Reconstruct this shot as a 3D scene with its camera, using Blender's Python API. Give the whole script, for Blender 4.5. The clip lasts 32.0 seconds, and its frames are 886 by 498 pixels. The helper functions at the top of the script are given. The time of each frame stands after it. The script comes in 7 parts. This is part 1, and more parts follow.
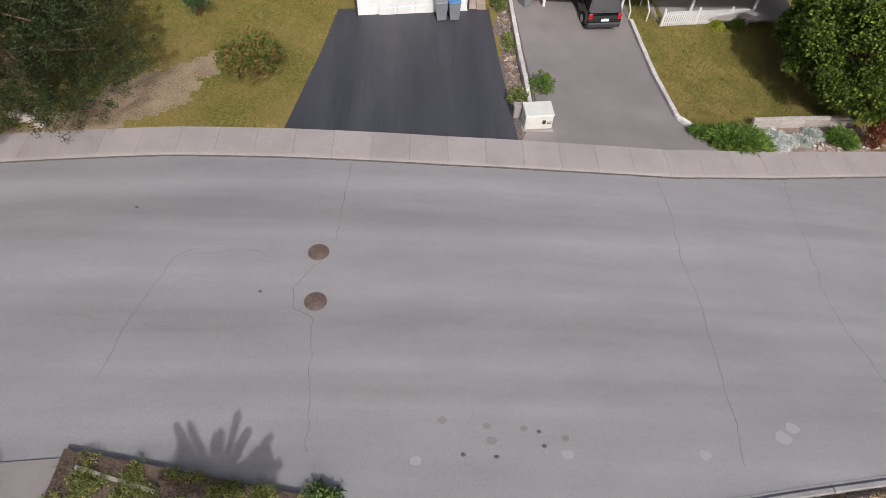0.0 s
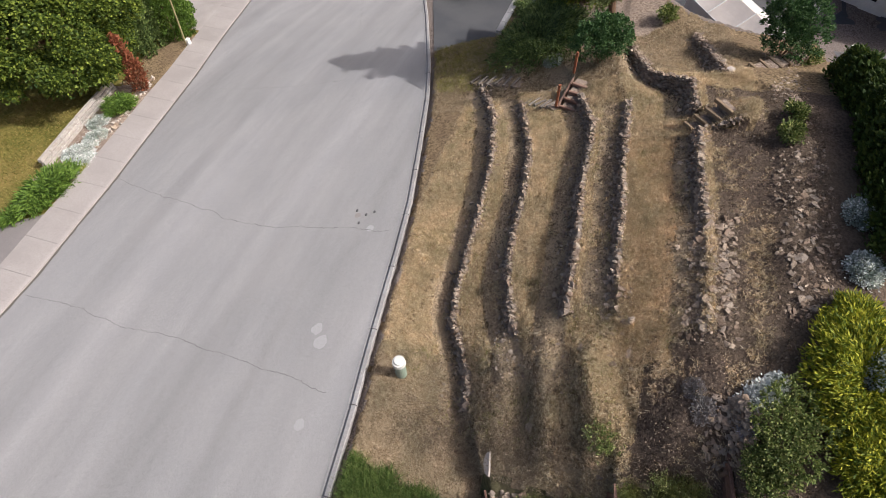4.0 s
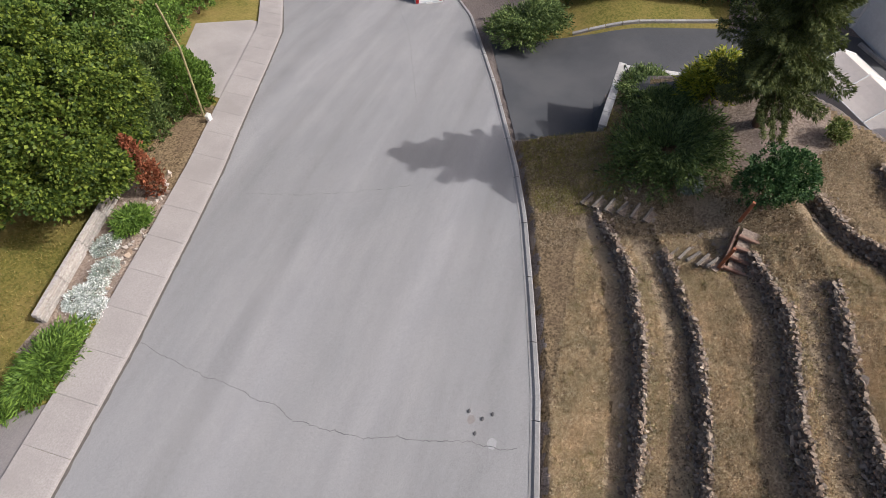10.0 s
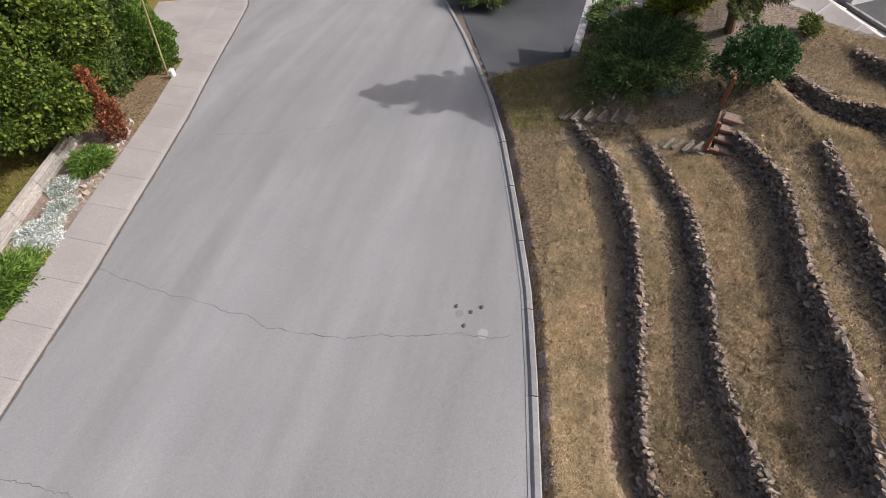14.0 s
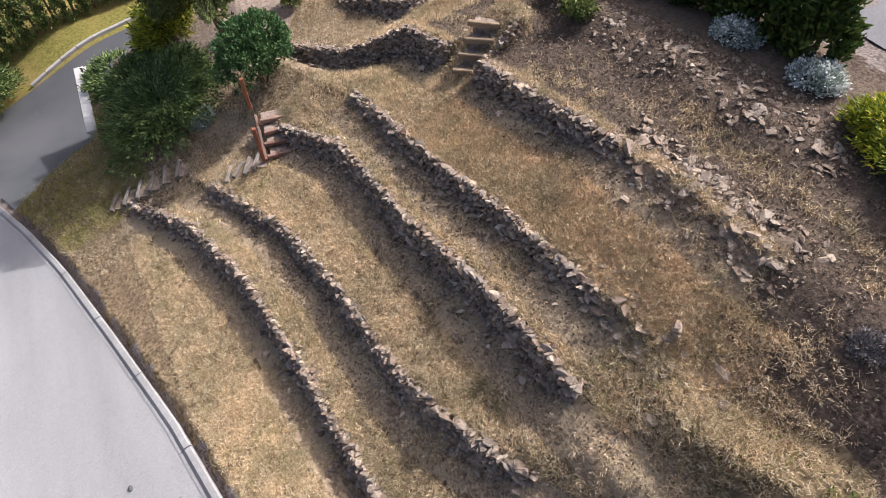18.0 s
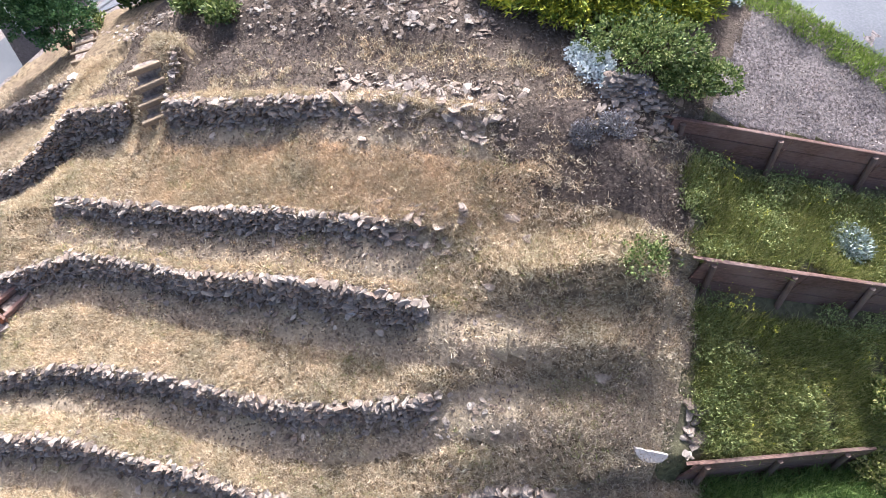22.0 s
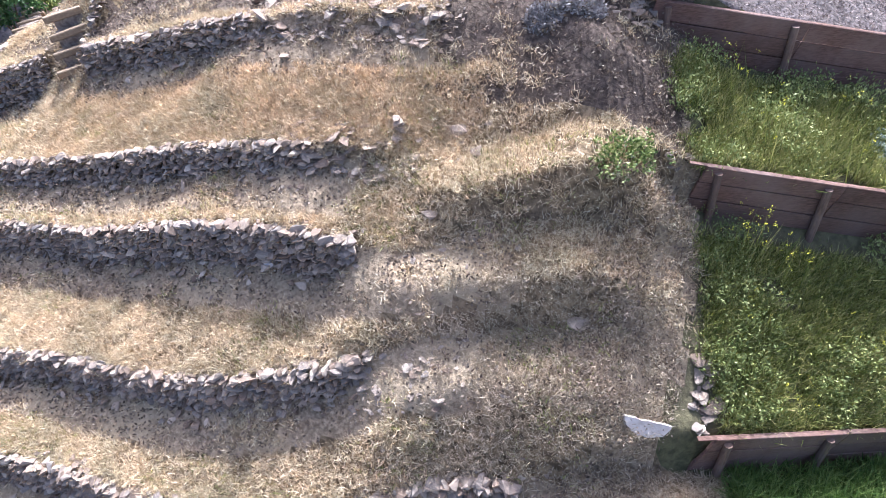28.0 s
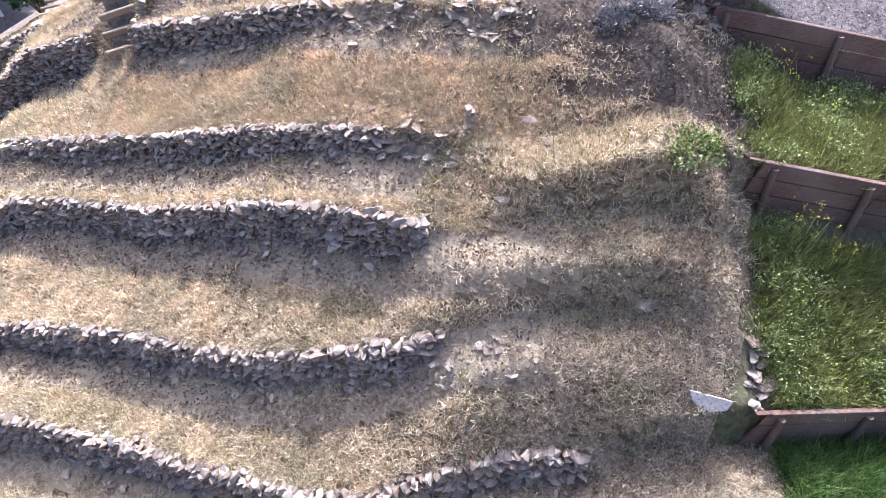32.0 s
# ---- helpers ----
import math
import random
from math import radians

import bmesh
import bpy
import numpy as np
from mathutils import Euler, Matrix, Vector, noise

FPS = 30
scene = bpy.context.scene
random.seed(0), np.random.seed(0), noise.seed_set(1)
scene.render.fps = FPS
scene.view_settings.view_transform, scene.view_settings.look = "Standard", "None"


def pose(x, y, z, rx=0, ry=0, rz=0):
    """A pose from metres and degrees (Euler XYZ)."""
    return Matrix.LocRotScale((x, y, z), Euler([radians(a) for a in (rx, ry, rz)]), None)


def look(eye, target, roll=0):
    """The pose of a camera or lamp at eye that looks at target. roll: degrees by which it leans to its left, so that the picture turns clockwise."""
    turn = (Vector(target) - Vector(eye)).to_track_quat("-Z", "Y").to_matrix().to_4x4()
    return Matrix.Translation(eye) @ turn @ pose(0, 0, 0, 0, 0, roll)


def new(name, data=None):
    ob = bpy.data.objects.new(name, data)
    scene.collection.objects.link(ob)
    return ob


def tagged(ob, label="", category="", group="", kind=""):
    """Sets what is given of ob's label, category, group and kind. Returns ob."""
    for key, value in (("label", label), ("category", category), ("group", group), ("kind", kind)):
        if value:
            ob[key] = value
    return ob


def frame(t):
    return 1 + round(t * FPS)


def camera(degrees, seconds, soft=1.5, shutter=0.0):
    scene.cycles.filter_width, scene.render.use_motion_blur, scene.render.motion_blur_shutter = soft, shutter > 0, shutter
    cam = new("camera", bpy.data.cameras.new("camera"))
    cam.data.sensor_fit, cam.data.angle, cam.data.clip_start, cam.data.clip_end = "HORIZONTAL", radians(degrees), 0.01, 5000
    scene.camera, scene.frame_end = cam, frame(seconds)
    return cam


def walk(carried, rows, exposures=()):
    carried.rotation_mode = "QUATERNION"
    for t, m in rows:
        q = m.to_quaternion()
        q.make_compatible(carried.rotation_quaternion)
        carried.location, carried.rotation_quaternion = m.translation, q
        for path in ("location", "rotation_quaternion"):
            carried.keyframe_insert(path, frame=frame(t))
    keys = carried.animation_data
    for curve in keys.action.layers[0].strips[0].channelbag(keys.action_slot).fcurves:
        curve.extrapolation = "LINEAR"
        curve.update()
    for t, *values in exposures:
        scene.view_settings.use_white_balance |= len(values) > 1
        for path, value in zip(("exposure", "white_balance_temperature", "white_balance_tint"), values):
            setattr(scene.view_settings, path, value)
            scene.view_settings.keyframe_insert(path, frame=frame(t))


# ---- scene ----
cam = camera(73.8, 32.0, 0.6)
# seconds, place of the eye, turn (degrees)
ROWS = [
    (0.0, -0.690, 0.531, 16.107, 35.16, -0.85, -0.84),
    (0.5, 0.046, 0.185, 16.005, 35.43, 0.09, -15.18),
    (1.0, 0.570, 0.140, 16.536, 33.90, 0.49, -29.99),
    (1.5, 0.677, 0.011, 17.416, 32.54, 0.18, -46.10),
    (2.0, 2.081, -0.454, 16.417, 32.39, 1.82, -62.24),
    (2.5, 2.607, -1.017, 15.783, 32.67, 2.32, -72.18),
    (4.5, 3.956, 0.054, 15.680, 33.00, 1.23, -73.00),
    (5.0, 4.561, 0.467, 15.726, 32.78, 1.18, -73.02),
    (5.5, 5.316, 0.930, 15.781, 32.49, 1.12, -72.93),
    (6.0, 6.165, 1.453, 15.872, 32.05, 1.09, -72.14),
    (6.5, 7.079, 2.033, 15.959, 31.57, 1.07, -71.44),
    (7.0, 7.983, 2.641, 15.918, 31.22, 0.94, -71.65),
    (7.5, 8.912, 3.575, 15.836, 30.82, 0.42, -71.19),
    (8.0, 9.614, 4.306, 15.767, 30.53, 0.13, -71.26),
    (8.5, 10.111, 4.959, 15.622, 30.23, -0.12, -71.84),
    (9.0, 10.281, 5.473, 15.335, 30.36, -0.26, -72.51),
    (9.5, 10.250, 5.965, 15.132, 30.48, -0.62, -73.25),
    (10.0, 10.076, 6.397, 14.904, 30.75, -0.86, -74.01),
    (10.5, 9.784, 6.791, 14.581, 31.03, -1.18, -74.78),
    (11.0, 9.400, 7.078, 14.239, 31.44, -1.46, -75.49),
    (11.5, 8.960, 7.234, 13.881, 32.02, -1.64, -76.14),
    (12.0, 8.484, 7.269, 13.523, 32.46, -1.83, -76.73),
    (12.5, 8.021, 7.069, 13.059, 33.03, -1.74, -77.19),
    (13.0, 7.576, 6.728, 12.657, 33.47, -1.55, -77.55),
    (13.5, 7.263, 6.290, 12.171, 34.23, -1.34, -77.79),
    (15.5, 7.595, 3.740, 11.942, 34.45, 0.71, -77.81),
    (16.0, 7.755, 3.504, 11.957, 34.18, 0.17, -82.24),
    (16.5, 7.902, 3.265, 11.571, 34.82, -0.98, -89.49),
    (17.0, 8.293, 3.184, 10.971, 36.01, -2.01, -97.40),
    (17.5, 8.710, 3.020, 10.616, 36.87, -1.84, -106.91),
    (18.0, 8.840, 2.677, 10.525, 37.16, 0.09, -122.16),
    (18.5, 9.236, 2.707, 10.676, 35.70, -0.72, -140.39),
    (19.0, 8.831, 2.373, 10.536, 35.65, 2.29, -148.17),
    (19.5, 8.307, 2.062, 10.398, 34.76, 5.71, -155.42),
    (20.0, 8.107, 2.071, 10.351, 34.34, 7.05, -159.51),
    (20.5, 8.173, 2.284, 10.364, 34.61, 6.70, -160.19),
    (21.0, 8.237, 2.535, 10.384, 34.96, 6.33, -160.53),
    (21.5, 8.314, 2.853, 10.446, 35.34, 5.78, -161.06),
    (22.0, 8.282, 3.407, 10.429, 36.35, 5.24, -161.38),
    (22.5, 8.189, 4.090, 10.300, 37.90, 4.81, -161.67),
    (23.0, 8.065, 4.385, 10.271, 38.66, 4.78, -161.84),
    (23.5, 7.908, 4.443, 10.236, 38.96, 5.06, -161.95),
    (24.0, 7.726, 4.342, 10.091, 39.11, 5.58, -161.80),
    (24.5, 7.551, 4.210, 9.893, 39.22, 6.07, -161.58),
    (25.0, 7.335, 4.070, 9.604, 39.46, 6.62, -161.45),
    (25.5, 7.178, 3.929, 9.321, 39.53, 7.21, -161.51),
    (27.5, 7.142, 3.454, 7.742, 42.66, 7.77, -160.66),
    (28.0, 7.277, 3.336, 7.426, 42.94, 7.86, -160.50),
    (28.5, 7.424, 3.310, 7.223, 43.17, 7.68, -160.38),
    (29.0, 7.612, 3.270, 7.288, 42.67, 7.42, -160.52),
    (29.5, 7.818, 3.267, 7.415, 42.21, 7.01, -160.85),
    (30.0, 8.084, 3.312, 7.569, 41.64, 6.48, -161.23),
    (30.5, 8.301, 3.430, 7.646, 41.56, 5.84, -161.48),
    (31.0, 8.439, 3.637, 7.700, 41.66, 5.29, -161.63),
    (31.5, 8.432, 3.901, 7.701, 42.27, 5.01, -161.53),
    (32.0, 8.403, 4.159, 7.693, 42.81, 4.72, -161.46),
]
walk(cam, [(t, pose(x, y, z, rx, ry, rz)) for t, x, y, z, rx, ry, rz in ROWS],
     exposures=[(0.0, -0.61, 5860, 12), (2.5, -0.45, 5910, 12), (4.5, -0.07, 5990, 11), (7.0, -0.10, 5940, 11), (9.0, -0.23, 5860, 11), (16.0, -0.29, 5940, 12), (17.0, 0.01, 5860, 13), (18.0, 0.43, 5810, 13), (19.0, 0.93, 5760, 13), (20.0, 1.16, 5540, 12), (22.0, 1.29, 5250, 12), (25.0, 1.37, 5180, 12), (28.0, 1.55, 5060, 14), (32.0, 1.53, 4990, 16)])

# ---- light ----
SUN_EL, SUN_AZ = 45.2, -79.5          # the sun stands south of the terraces
world = bpy.data.worlds.new("sky")
scene.world = world
world.use_nodes = True
wn = world.node_tree.nodes
sky = wn.new("ShaderNodeTexSky")
sky.sky_type, sky.sun_disc = "NISHITA", False
sky.air_density, sky.dust_density, sky.ozone_density = 0.8, 8.0, 0.2
sky.sun_elevation = radians(SUN_EL)
sky.sun_rotation = radians(90 - SUN_AZ)
world.node_tree.links.new(sky.outputs[0], wn["Background"].inputs[0])
wn["Background"].inputs[1].default_value = 0.15
sun = new("sun", bpy.data.lights.new("sun", "SUN"))
sun.data.energy, sun.data.angle, sun.data.color = 4.05, radians(0.6), (1.0, 0.95, 0.87)
ca, sa = math.cos(radians(SUN_AZ)), math.sin(radians(SUN_AZ))
ce, se = math.cos(radians(SUN_EL)), math.sin(radians(SUN_EL))
sun.matrix_world = look((40 * ca * ce, 40 * sa * ce, 40 * se), (0, 0, 0))

# ---- materials ----
def node_mat(name, rough=0.9, spec=0.3, metal=0.0):
    m = bpy.data.materials.new(name)
    m.use_nodes = True
    nt = m.node_tree
    b = nt.nodes["Principled BSDF"]
    b.inputs["Roughness"].default_value = rough
    b.inputs["Specular IOR Level"].default_value = spec
    b.inputs["Metallic"].default_value = metal
    return m, nt, b


def noise_node(nt, scale, detail=6.0, rough=0.6, coords="Object", stretch=None):
    tc = nt.nodes.new("ShaderNodeTexCoord")
    n = nt.nodes.new("ShaderNodeTexNoise")
    n.inputs["Scale"].default_value, n.inputs["Detail"].default_value, n.inputs["Roughness"].default_value = scale, detail, rough
    if stretch:
        mp = nt.nodes.new("ShaderNodeMapping")
        mp.inputs["Scale"].default_value = stretch
        nt.links.new(tc.outputs[coords], mp.inputs[0])
        nt.links.new(mp.outputs[0], n.inputs["Vector"])
    else:
        nt.links.new(tc.outputs[coords], n.inputs["Vector"])
    return n


def ramp(nt, src, stops):
    r = nt.nodes.new("ShaderNodeValToRGB")
    el = r.color_ramp.elements
    while len(el) < len(stops):
        el.new(0.5)
    for e, (p, c) in zip(el, stops):
        e.position, e.color = p, (*c, 1)
    nt.links.new(src, r.inputs[0])
    return r


def mix(nt, fac, a, b, kind="MIX"):
    m = nt.nodes.new("ShaderNodeMix")
    m.data_type, m.blend_type = "RGBA", kind
    for sock, v in ((m.inputs[0], fac), (m.inputs[6], a), (m.inputs[7], b)):
        if isinstance(v, (int, float)):
            sock.default_value = v
        elif isinstance(v, tuple):
            sock.default_value = (*v, 1)
        else:
            nt.links.new(v, sock)
    return m.outputs[2]


def bump(nt, b, src, strength, dist):
    n = nt.nodes.new("ShaderNodeBump")
    n.inputs["Strength"].default_value, n.inputs["Distance"].default_value = strength, dist
    nt.links.new(src, n.inputs["Height"])
    nt.links.new(n.outputs[0], b.inputs["Normal"])


def surface(name, c1, c2, fine=8.0, coarse=0.6, rough=0.9, spec=0.3, c3=None, bumpy=0.4, dist=0.02, per=0.0, island=0.0, metal=0.0, stretch=None, coords="Object", sharp=0.18):
    """Two scales of variation between c1 and c2, blotches of c3, random brightness per object or island."""
    m, nt, b = node_mat(name, rough, spec, metal)
    f = noise_node(nt, fine, 8.0, 0.65, coords, stretch)
    col = ramp(nt, f.outputs[0], [(0.5 - sharp, c1), (0.5 + sharp, c2)]).outputs[0]
    if c3:
        g = noise_node(nt, coarse, 5.0, 0.55, coords)
        gr = ramp(nt, g.outputs[0], [(0.42, (0, 0, 0)), (0.66, (1, 1, 1))])
        col = mix(nt, gr.outputs[0], col, mix(nt, 0.65, col, c3))
    if per or island:
        if per:
            src = nt.nodes.new("ShaderNodeObjectInfo").outputs["Random"]
        else:
            src = nt.nodes.new("ShaderNodeNewGeometry").outputs["Random Per Island"]
        k = per or island
        rr = ramp(nt, src, [(0.0, (1 - k,) * 3), (1.0, (1 + k,) * 3)])
        col = mix(nt, 1.0, col, rr.outputs[0], "MULTIPLY")
    nt.links.new(col, b.inputs["Base Color"])
    bump(nt, b, f.outputs[0], bumpy, dist)
    return m


def street_mat():
    """Worn asphalt: long lanes of wear along the street, coarse aggregate, a little staining."""
    m, nt, b = node_mat("asphalt_grey", 0.85, 0.25)
    lane = noise_node(nt, 1.0, 3.0, 0.5, "Object", (0.035, 0.62, 0.0))
    fine = noise_node(nt, 38, 10.0, 0.75)
    blot = noise_node(nt, 0.9, 4.0, 0.6, "Object", (0.35, 1.0, 1.0))
    col = ramp(nt, lane.outputs[0], [(0.30, (0.236, 0.227, 0.222)), (0.5, (0.284, 0.273, 0.267)), (0.70, (0.33, 0.316, 0.311))]).outputs[0]
    grit = noise_node(nt, 13, 6.0, 0.8)
    speck = ramp(nt, fine.outputs[0], [(0.30, (0.72, 0.72, 0.72)), (0.5, (1.0, 1.0, 1.0)), (0.70, (1.22, 1.22, 1.21))]).outputs[0]
    speck = mix(nt, 1.0, speck, ramp(nt, grit.outputs[0], [(0.26, (0.72, 0.72, 0.72)), (0.36, (0.93, 0.93, 0.93)), (0.5, (1.0, 1.0, 1.0)), (0.66, (1.07, 1.07, 1.07)), (0.74, (1.5, 1.48, 1.45))]).outputs[0], "MULTIPLY")
    col = mix(nt, 1.0, col, speck, "MULTIPLY")
    st = ramp(nt, blot.outputs[0], [(0.35, (0.94, 0.945, 0.95)), (0.65, (1.05, 1.045, 1.04))]).outputs[0]
    nt.links.new(mix(nt, 1.0, col, st, "MULTIPLY"), b.inputs["Base Color"])
    bump(nt, b, fine.outputs[0], 0.4, 0.008)
    return m


ASPHALT = street_mat()
ASPHALT_DARK = surface("asphalt_sealed", (0.035, 0.037, 0.043), (0.06, 0.06, 0.068), 22, 0.3, 0.6, 0.35, (0.09, 0.09, 0.097), 0.3, 0.006)
ASPHALT_MID = surface("asphalt_worn", (0.185, 0.165, 0.157), (0.262, 0.235, 0.221), 22, 0.3, 0.85, 0.25, (0.306, 0.270, 0.249), 0.35, 0.006)
ASPHALT_SEALED = surface("asphalt_sealed_streaked", (0.034, 0.036, 0.042), (0.085, 0.085, 0.092), 1.0, 0.35, 0.6, 0.35, (0.06, 0.06, 0.067), 0.12, 0.004, stretch=(0.9, 0.07, 0.0), sharp=0.2)
ASPHALT_PATH = surface("asphalt_path", (0.10, 0.098, 0.10), (0.155, 0.15, 0.15), 22, 0.35, 0.85, 0.25, (0.18, 0.172, 0.17), 0.35, 0.006)
TIMBER_OLD = surface("old_grey_timber", (0.115, 0.098, 0.08), (0.245, 0.21, 0.18), 10, 1.5, 0.85, 0.2, (0.16, 0.135, 0.11), 0.5, 0.01, per=0.25)
ASPHALT_SIDE = surface("asphalt_side_drive", (0.053, 0.053, 0.056), (0.081, 0.081, 0.085), 22, 0.35, 0.75, 0.3, (0.105, 0.102, 0.102), 0.35, 0.006)
CONCRETE = surface("concrete", (0.29, 0.258, 0.238), (0.40, 0.36, 0.335), 20, 0.7, 0.9, 0.25, (0.28, 0.25, 0.23), 0.25, 0.005, per=0.05)
KERB = surface("kerb_concrete", (0.288, 0.272, 0.260), (0.400, 0.380, 0.360), 14, 0.9, 0.9, 0.25, (0.240, 0.224, 0.208), 0.3, 0.006, per=0.08)
JOINT = surface("dirt_joint", (0.09, 0.08, 0.07), (0.16, 0.14, 0.12), 12)
TAR = surface("crack_dark", (0.083, 0.079, 0.079), (0.135, 0.129, 0.128), 30)
DRYGRASS = surface("dry_grass_ground", (0.09, 0.064, 0.036), (0.31, 0.226, 0.13), 10, 0.7, 0.95, 0.1, (0.17, 0.118, 0.075), 0.8, 0.05, sharp=0.1)
STEPWOOD = surface("dark_step_timber", (0.13, 0.07, 0.05), (0.25, 0.145, 0.105), 10, 1.5, 0.85, 0.2, (0.28, 0.20, 0.155), 0.5, 0.01, per=0.2)
BENCH = surface("bare_earth_terrace", (0.185, 0.134, 0.084), (0.385, 0.288, 0.188), 14, 0.9, 0.95, 0.1, (0.416, 0.322, 0.201), 0.9, 0.05, sharp=0.1)
EARTH = surface("brown_earth", (0.060, 0.044, 0.033), (0.138, 0.102, 0.077), 14, 0.7, 0.95, 0.1, (0.18, 0.133, 0.09), 0.9, 0.05, sharp=0.1)
SOIL = surface("soil_and_gravel", (0.17, 0.125, 0.095), (0.38, 0.30, 0.235), 12, 0.8, 0.95, 0.1, (0.21, 0.165, 0.14), 0.8, 0.03, sharp=0.1)
GRAVEL = surface("brown_gravel", (0.085, 0.068, 0.058), (0.265, 0.215, 0.19), 18, 1.0, 0.95, 0.15, (0.20, 0.165, 0.14), 0.9, 0.03, sharp=0.1)
LAWN = surface("lawn_grass", (0.12, 0.115, 0.026), (0.22, 0.185, 0.05), 7, 0.35, 0.95, 0.1, (0.31, 0.215, 0.08), 0.8, 0.04, sharp=0.1)
YARD = surface("green_yard_ground", (0.055, 0.054, 0.026), (0.14, 0.13, 0.06), 8, 0.5, 0.95, 0.05, (0.14, 0.115, 0.07), 0.8, 0.05, sharp=0.1)
FARLAND = surface("far_ground", (0.16, 0.15, 0.08), (0.28, 0.25, 0.15), 0.2, 0.03, 0.95, 0.1, (0.12, 0.14, 0.06), 0.2, 0.05)


def stone_mat():
    m, nt, b = node_mat("field_stone", 0.88, 0.25)
    f = noise_node(nt, 9, 8.0, 0.7)
    info = nt.nodes.new("ShaderNodeObjectInfo")
    hue = ramp(nt, info.outputs["Random"], [(0.0, (0.16, 0.12, 0.092)), (0.25, (0.27, 0.205, 0.158)), (0.42, (0.235, 0.205, 0.182)), (0.6, (0.35, 0.28, 0.22)), (0.78, (0.305, 0.258, 0.218)), (0.92, (0.40, 0.325, 0.258)), (1.0, (0.48, 0.41, 0.34))])
    dirt = ramp(nt, f.outputs[0], [(0.3, (0.72, 0.68, 0.63)), (0.7, (1.35, 1.29, 1.19))])
    nt.links.new(mix(nt, 1.0, hue.outputs[0], dirt.outputs[0], "MULTIPLY"), b.inputs["Base Color"])
    bump(nt, b, f.outputs[0], 0.7, 0.025)
    return m


def rubble_mat():
    m, nt, b = node_mat("rubble_stone", 0.88, 0.25)
    f = noise_node(nt, 9, 8.0, 0.7)
    geo = nt.nodes.new("ShaderNodeNewGeometry")
    hue = ramp(nt, geo.outputs["Random Per Island"], [(0.0, (0.145, 0.108, 0.083)), (0.3, (0.25, 0.19, 0.148)), (0.6, (0.225, 0.195, 0.172)), (0.85, (0.34, 0.27, 0.212)), (1.0, (0.48, 0.41, 0.335))])
    dirt = ramp(nt, f.outputs[0], [(0.3, (0.72, 0.68, 0.63)), (0.7, (1.35, 1.29, 1.19))])
    nt.links.new(mix(nt, 1.0, hue.outputs[0], dirt.outputs[0], "MULTIPLY"), b.inputs["Base Color"])
    bump(nt, b, f.outputs[0], 0.7, 0.025)
    return m


STONE, RUBBLE = stone_mat(), rubble_mat()


def leaf_mat(name, stops, rough=0.6):
    """Colour by leaf, with broad light and dark patches."""
    m, nt, b = node_mat(name, rough, 0.25)
    geo = nt.nodes.new("ShaderNodeNewGeometry")
    n = len(stops)
    col = ramp(nt, geo.outputs["Random Per Island"], [(i / max(1, n - 1), c) for i, c in enumerate(stops)]).outputs[0]
    f = noise_node(nt, 1.3, 3.0)
    shade = ramp(nt, f.outputs[0], [(0.35, (0.75, 0.78, 0.75)), (0.65, (1.15, 1.12, 1.1))])
    nt.links.new(mix(nt, 1.0, col, shade.outputs[0], "MULTIPLY"), b.inputs["Base Color"])
    tr = nt.nodes.new("ShaderNodeBsdfTranslucent")
    nt.links.new(col, tr.inputs[0])
    ms = nt.nodes.new("ShaderNodeMixShader")
    ms.inputs[0].default_value = 0.16
    nt.links.new(b.outputs[0], ms.inputs[1])
    nt.links.new(tr.outputs[0], ms.inputs[2])
    nt.links.new(ms.outputs[0], nt.nodes["Material Output"].inputs[0])
    return m


MAPLE = leaf_mat("maple_leaves", [(0.026, 0.050, 0.008), (0.088, 0.13, 0.018), (0.235, 0.285, 0.04)])
SPRUCE = leaf_mat("spruce_needles", [(0.048, 0.066, 0.020), (0.10, 0.122, 0.034), (0.19, 0.205, 0.062)])
PINE = leaf_mat("pine_needles", [(0.022, 0.032, 0.012), (0.045, 0.06, 0.02), (0.10, 0.118, 0.042)])
JUNIPER = leaf_mat("juniper_dark", [(0.042, 0.07, 0.022), (0.11, 0.16, 0.044), (0.26, 0.32, 0.10)])
JUNIPER_GREEN = leaf_mat("juniper_green", [(0.06, 0.11, 0.02), (0.12, 0.20, 0.03), (0.20, 0.30, 0.05)])
GOLD = leaf_mat("juniper_gold", [(0.06, 0.10, 0.015), (0.19, 0.24, 0.02), (0.40, 0.40, 0.03), (0.58, 0.53, 0.06)])
SHRUB = leaf_mat("shrub_leaves", [(0.030, 0.072, 0.024), (0.064, 0.13, 0.042), (0.14, 0.225, 0.075)])
CEDAR = leaf_mat("cedar_sprays", [(0.03, 0.055, 0.012), (0.06, 0.10, 0.02), (0.12, 0.15, 0.03)])
BRUSH = leaf_mat("brush_leaves", [(0.05, 0.08, 0.02), (0.12, 0.16, 0.04), (0.22, 0.26, 0.07), (0.38, 0.38, 0.14)])
REDLEAF = leaf_mat("reddish_leaves", [(0.09, 0.14, 0.03), (0.16, 0.20, 0.04), (0.30, 0.12, 0.05)])
RUST = leaf_mat("dead_conifer", [(0.20, 0.06, 0.03), (0.30, 0.10, 0.05), (0.38, 0.16, 0.08)])
SILVER = leaf_mat("silver_foliage", [(0.300, 0.349, 0.310), (0.420, 0.466, 0.404), (0.550, 0.582, 0.499)])
PETAL = leaf_mat("white_petals", [(0.778, 0.784, 0.780), (0.886, 0.880, 0.860), (0.920, 0.920, 0.900)])
DRYLAVENDER = leaf_mat("dry_lavender", [(0.17, 0.145, 0.135), (0.27, 0.24, 0.23), (0.38, 0.35, 0.345)])
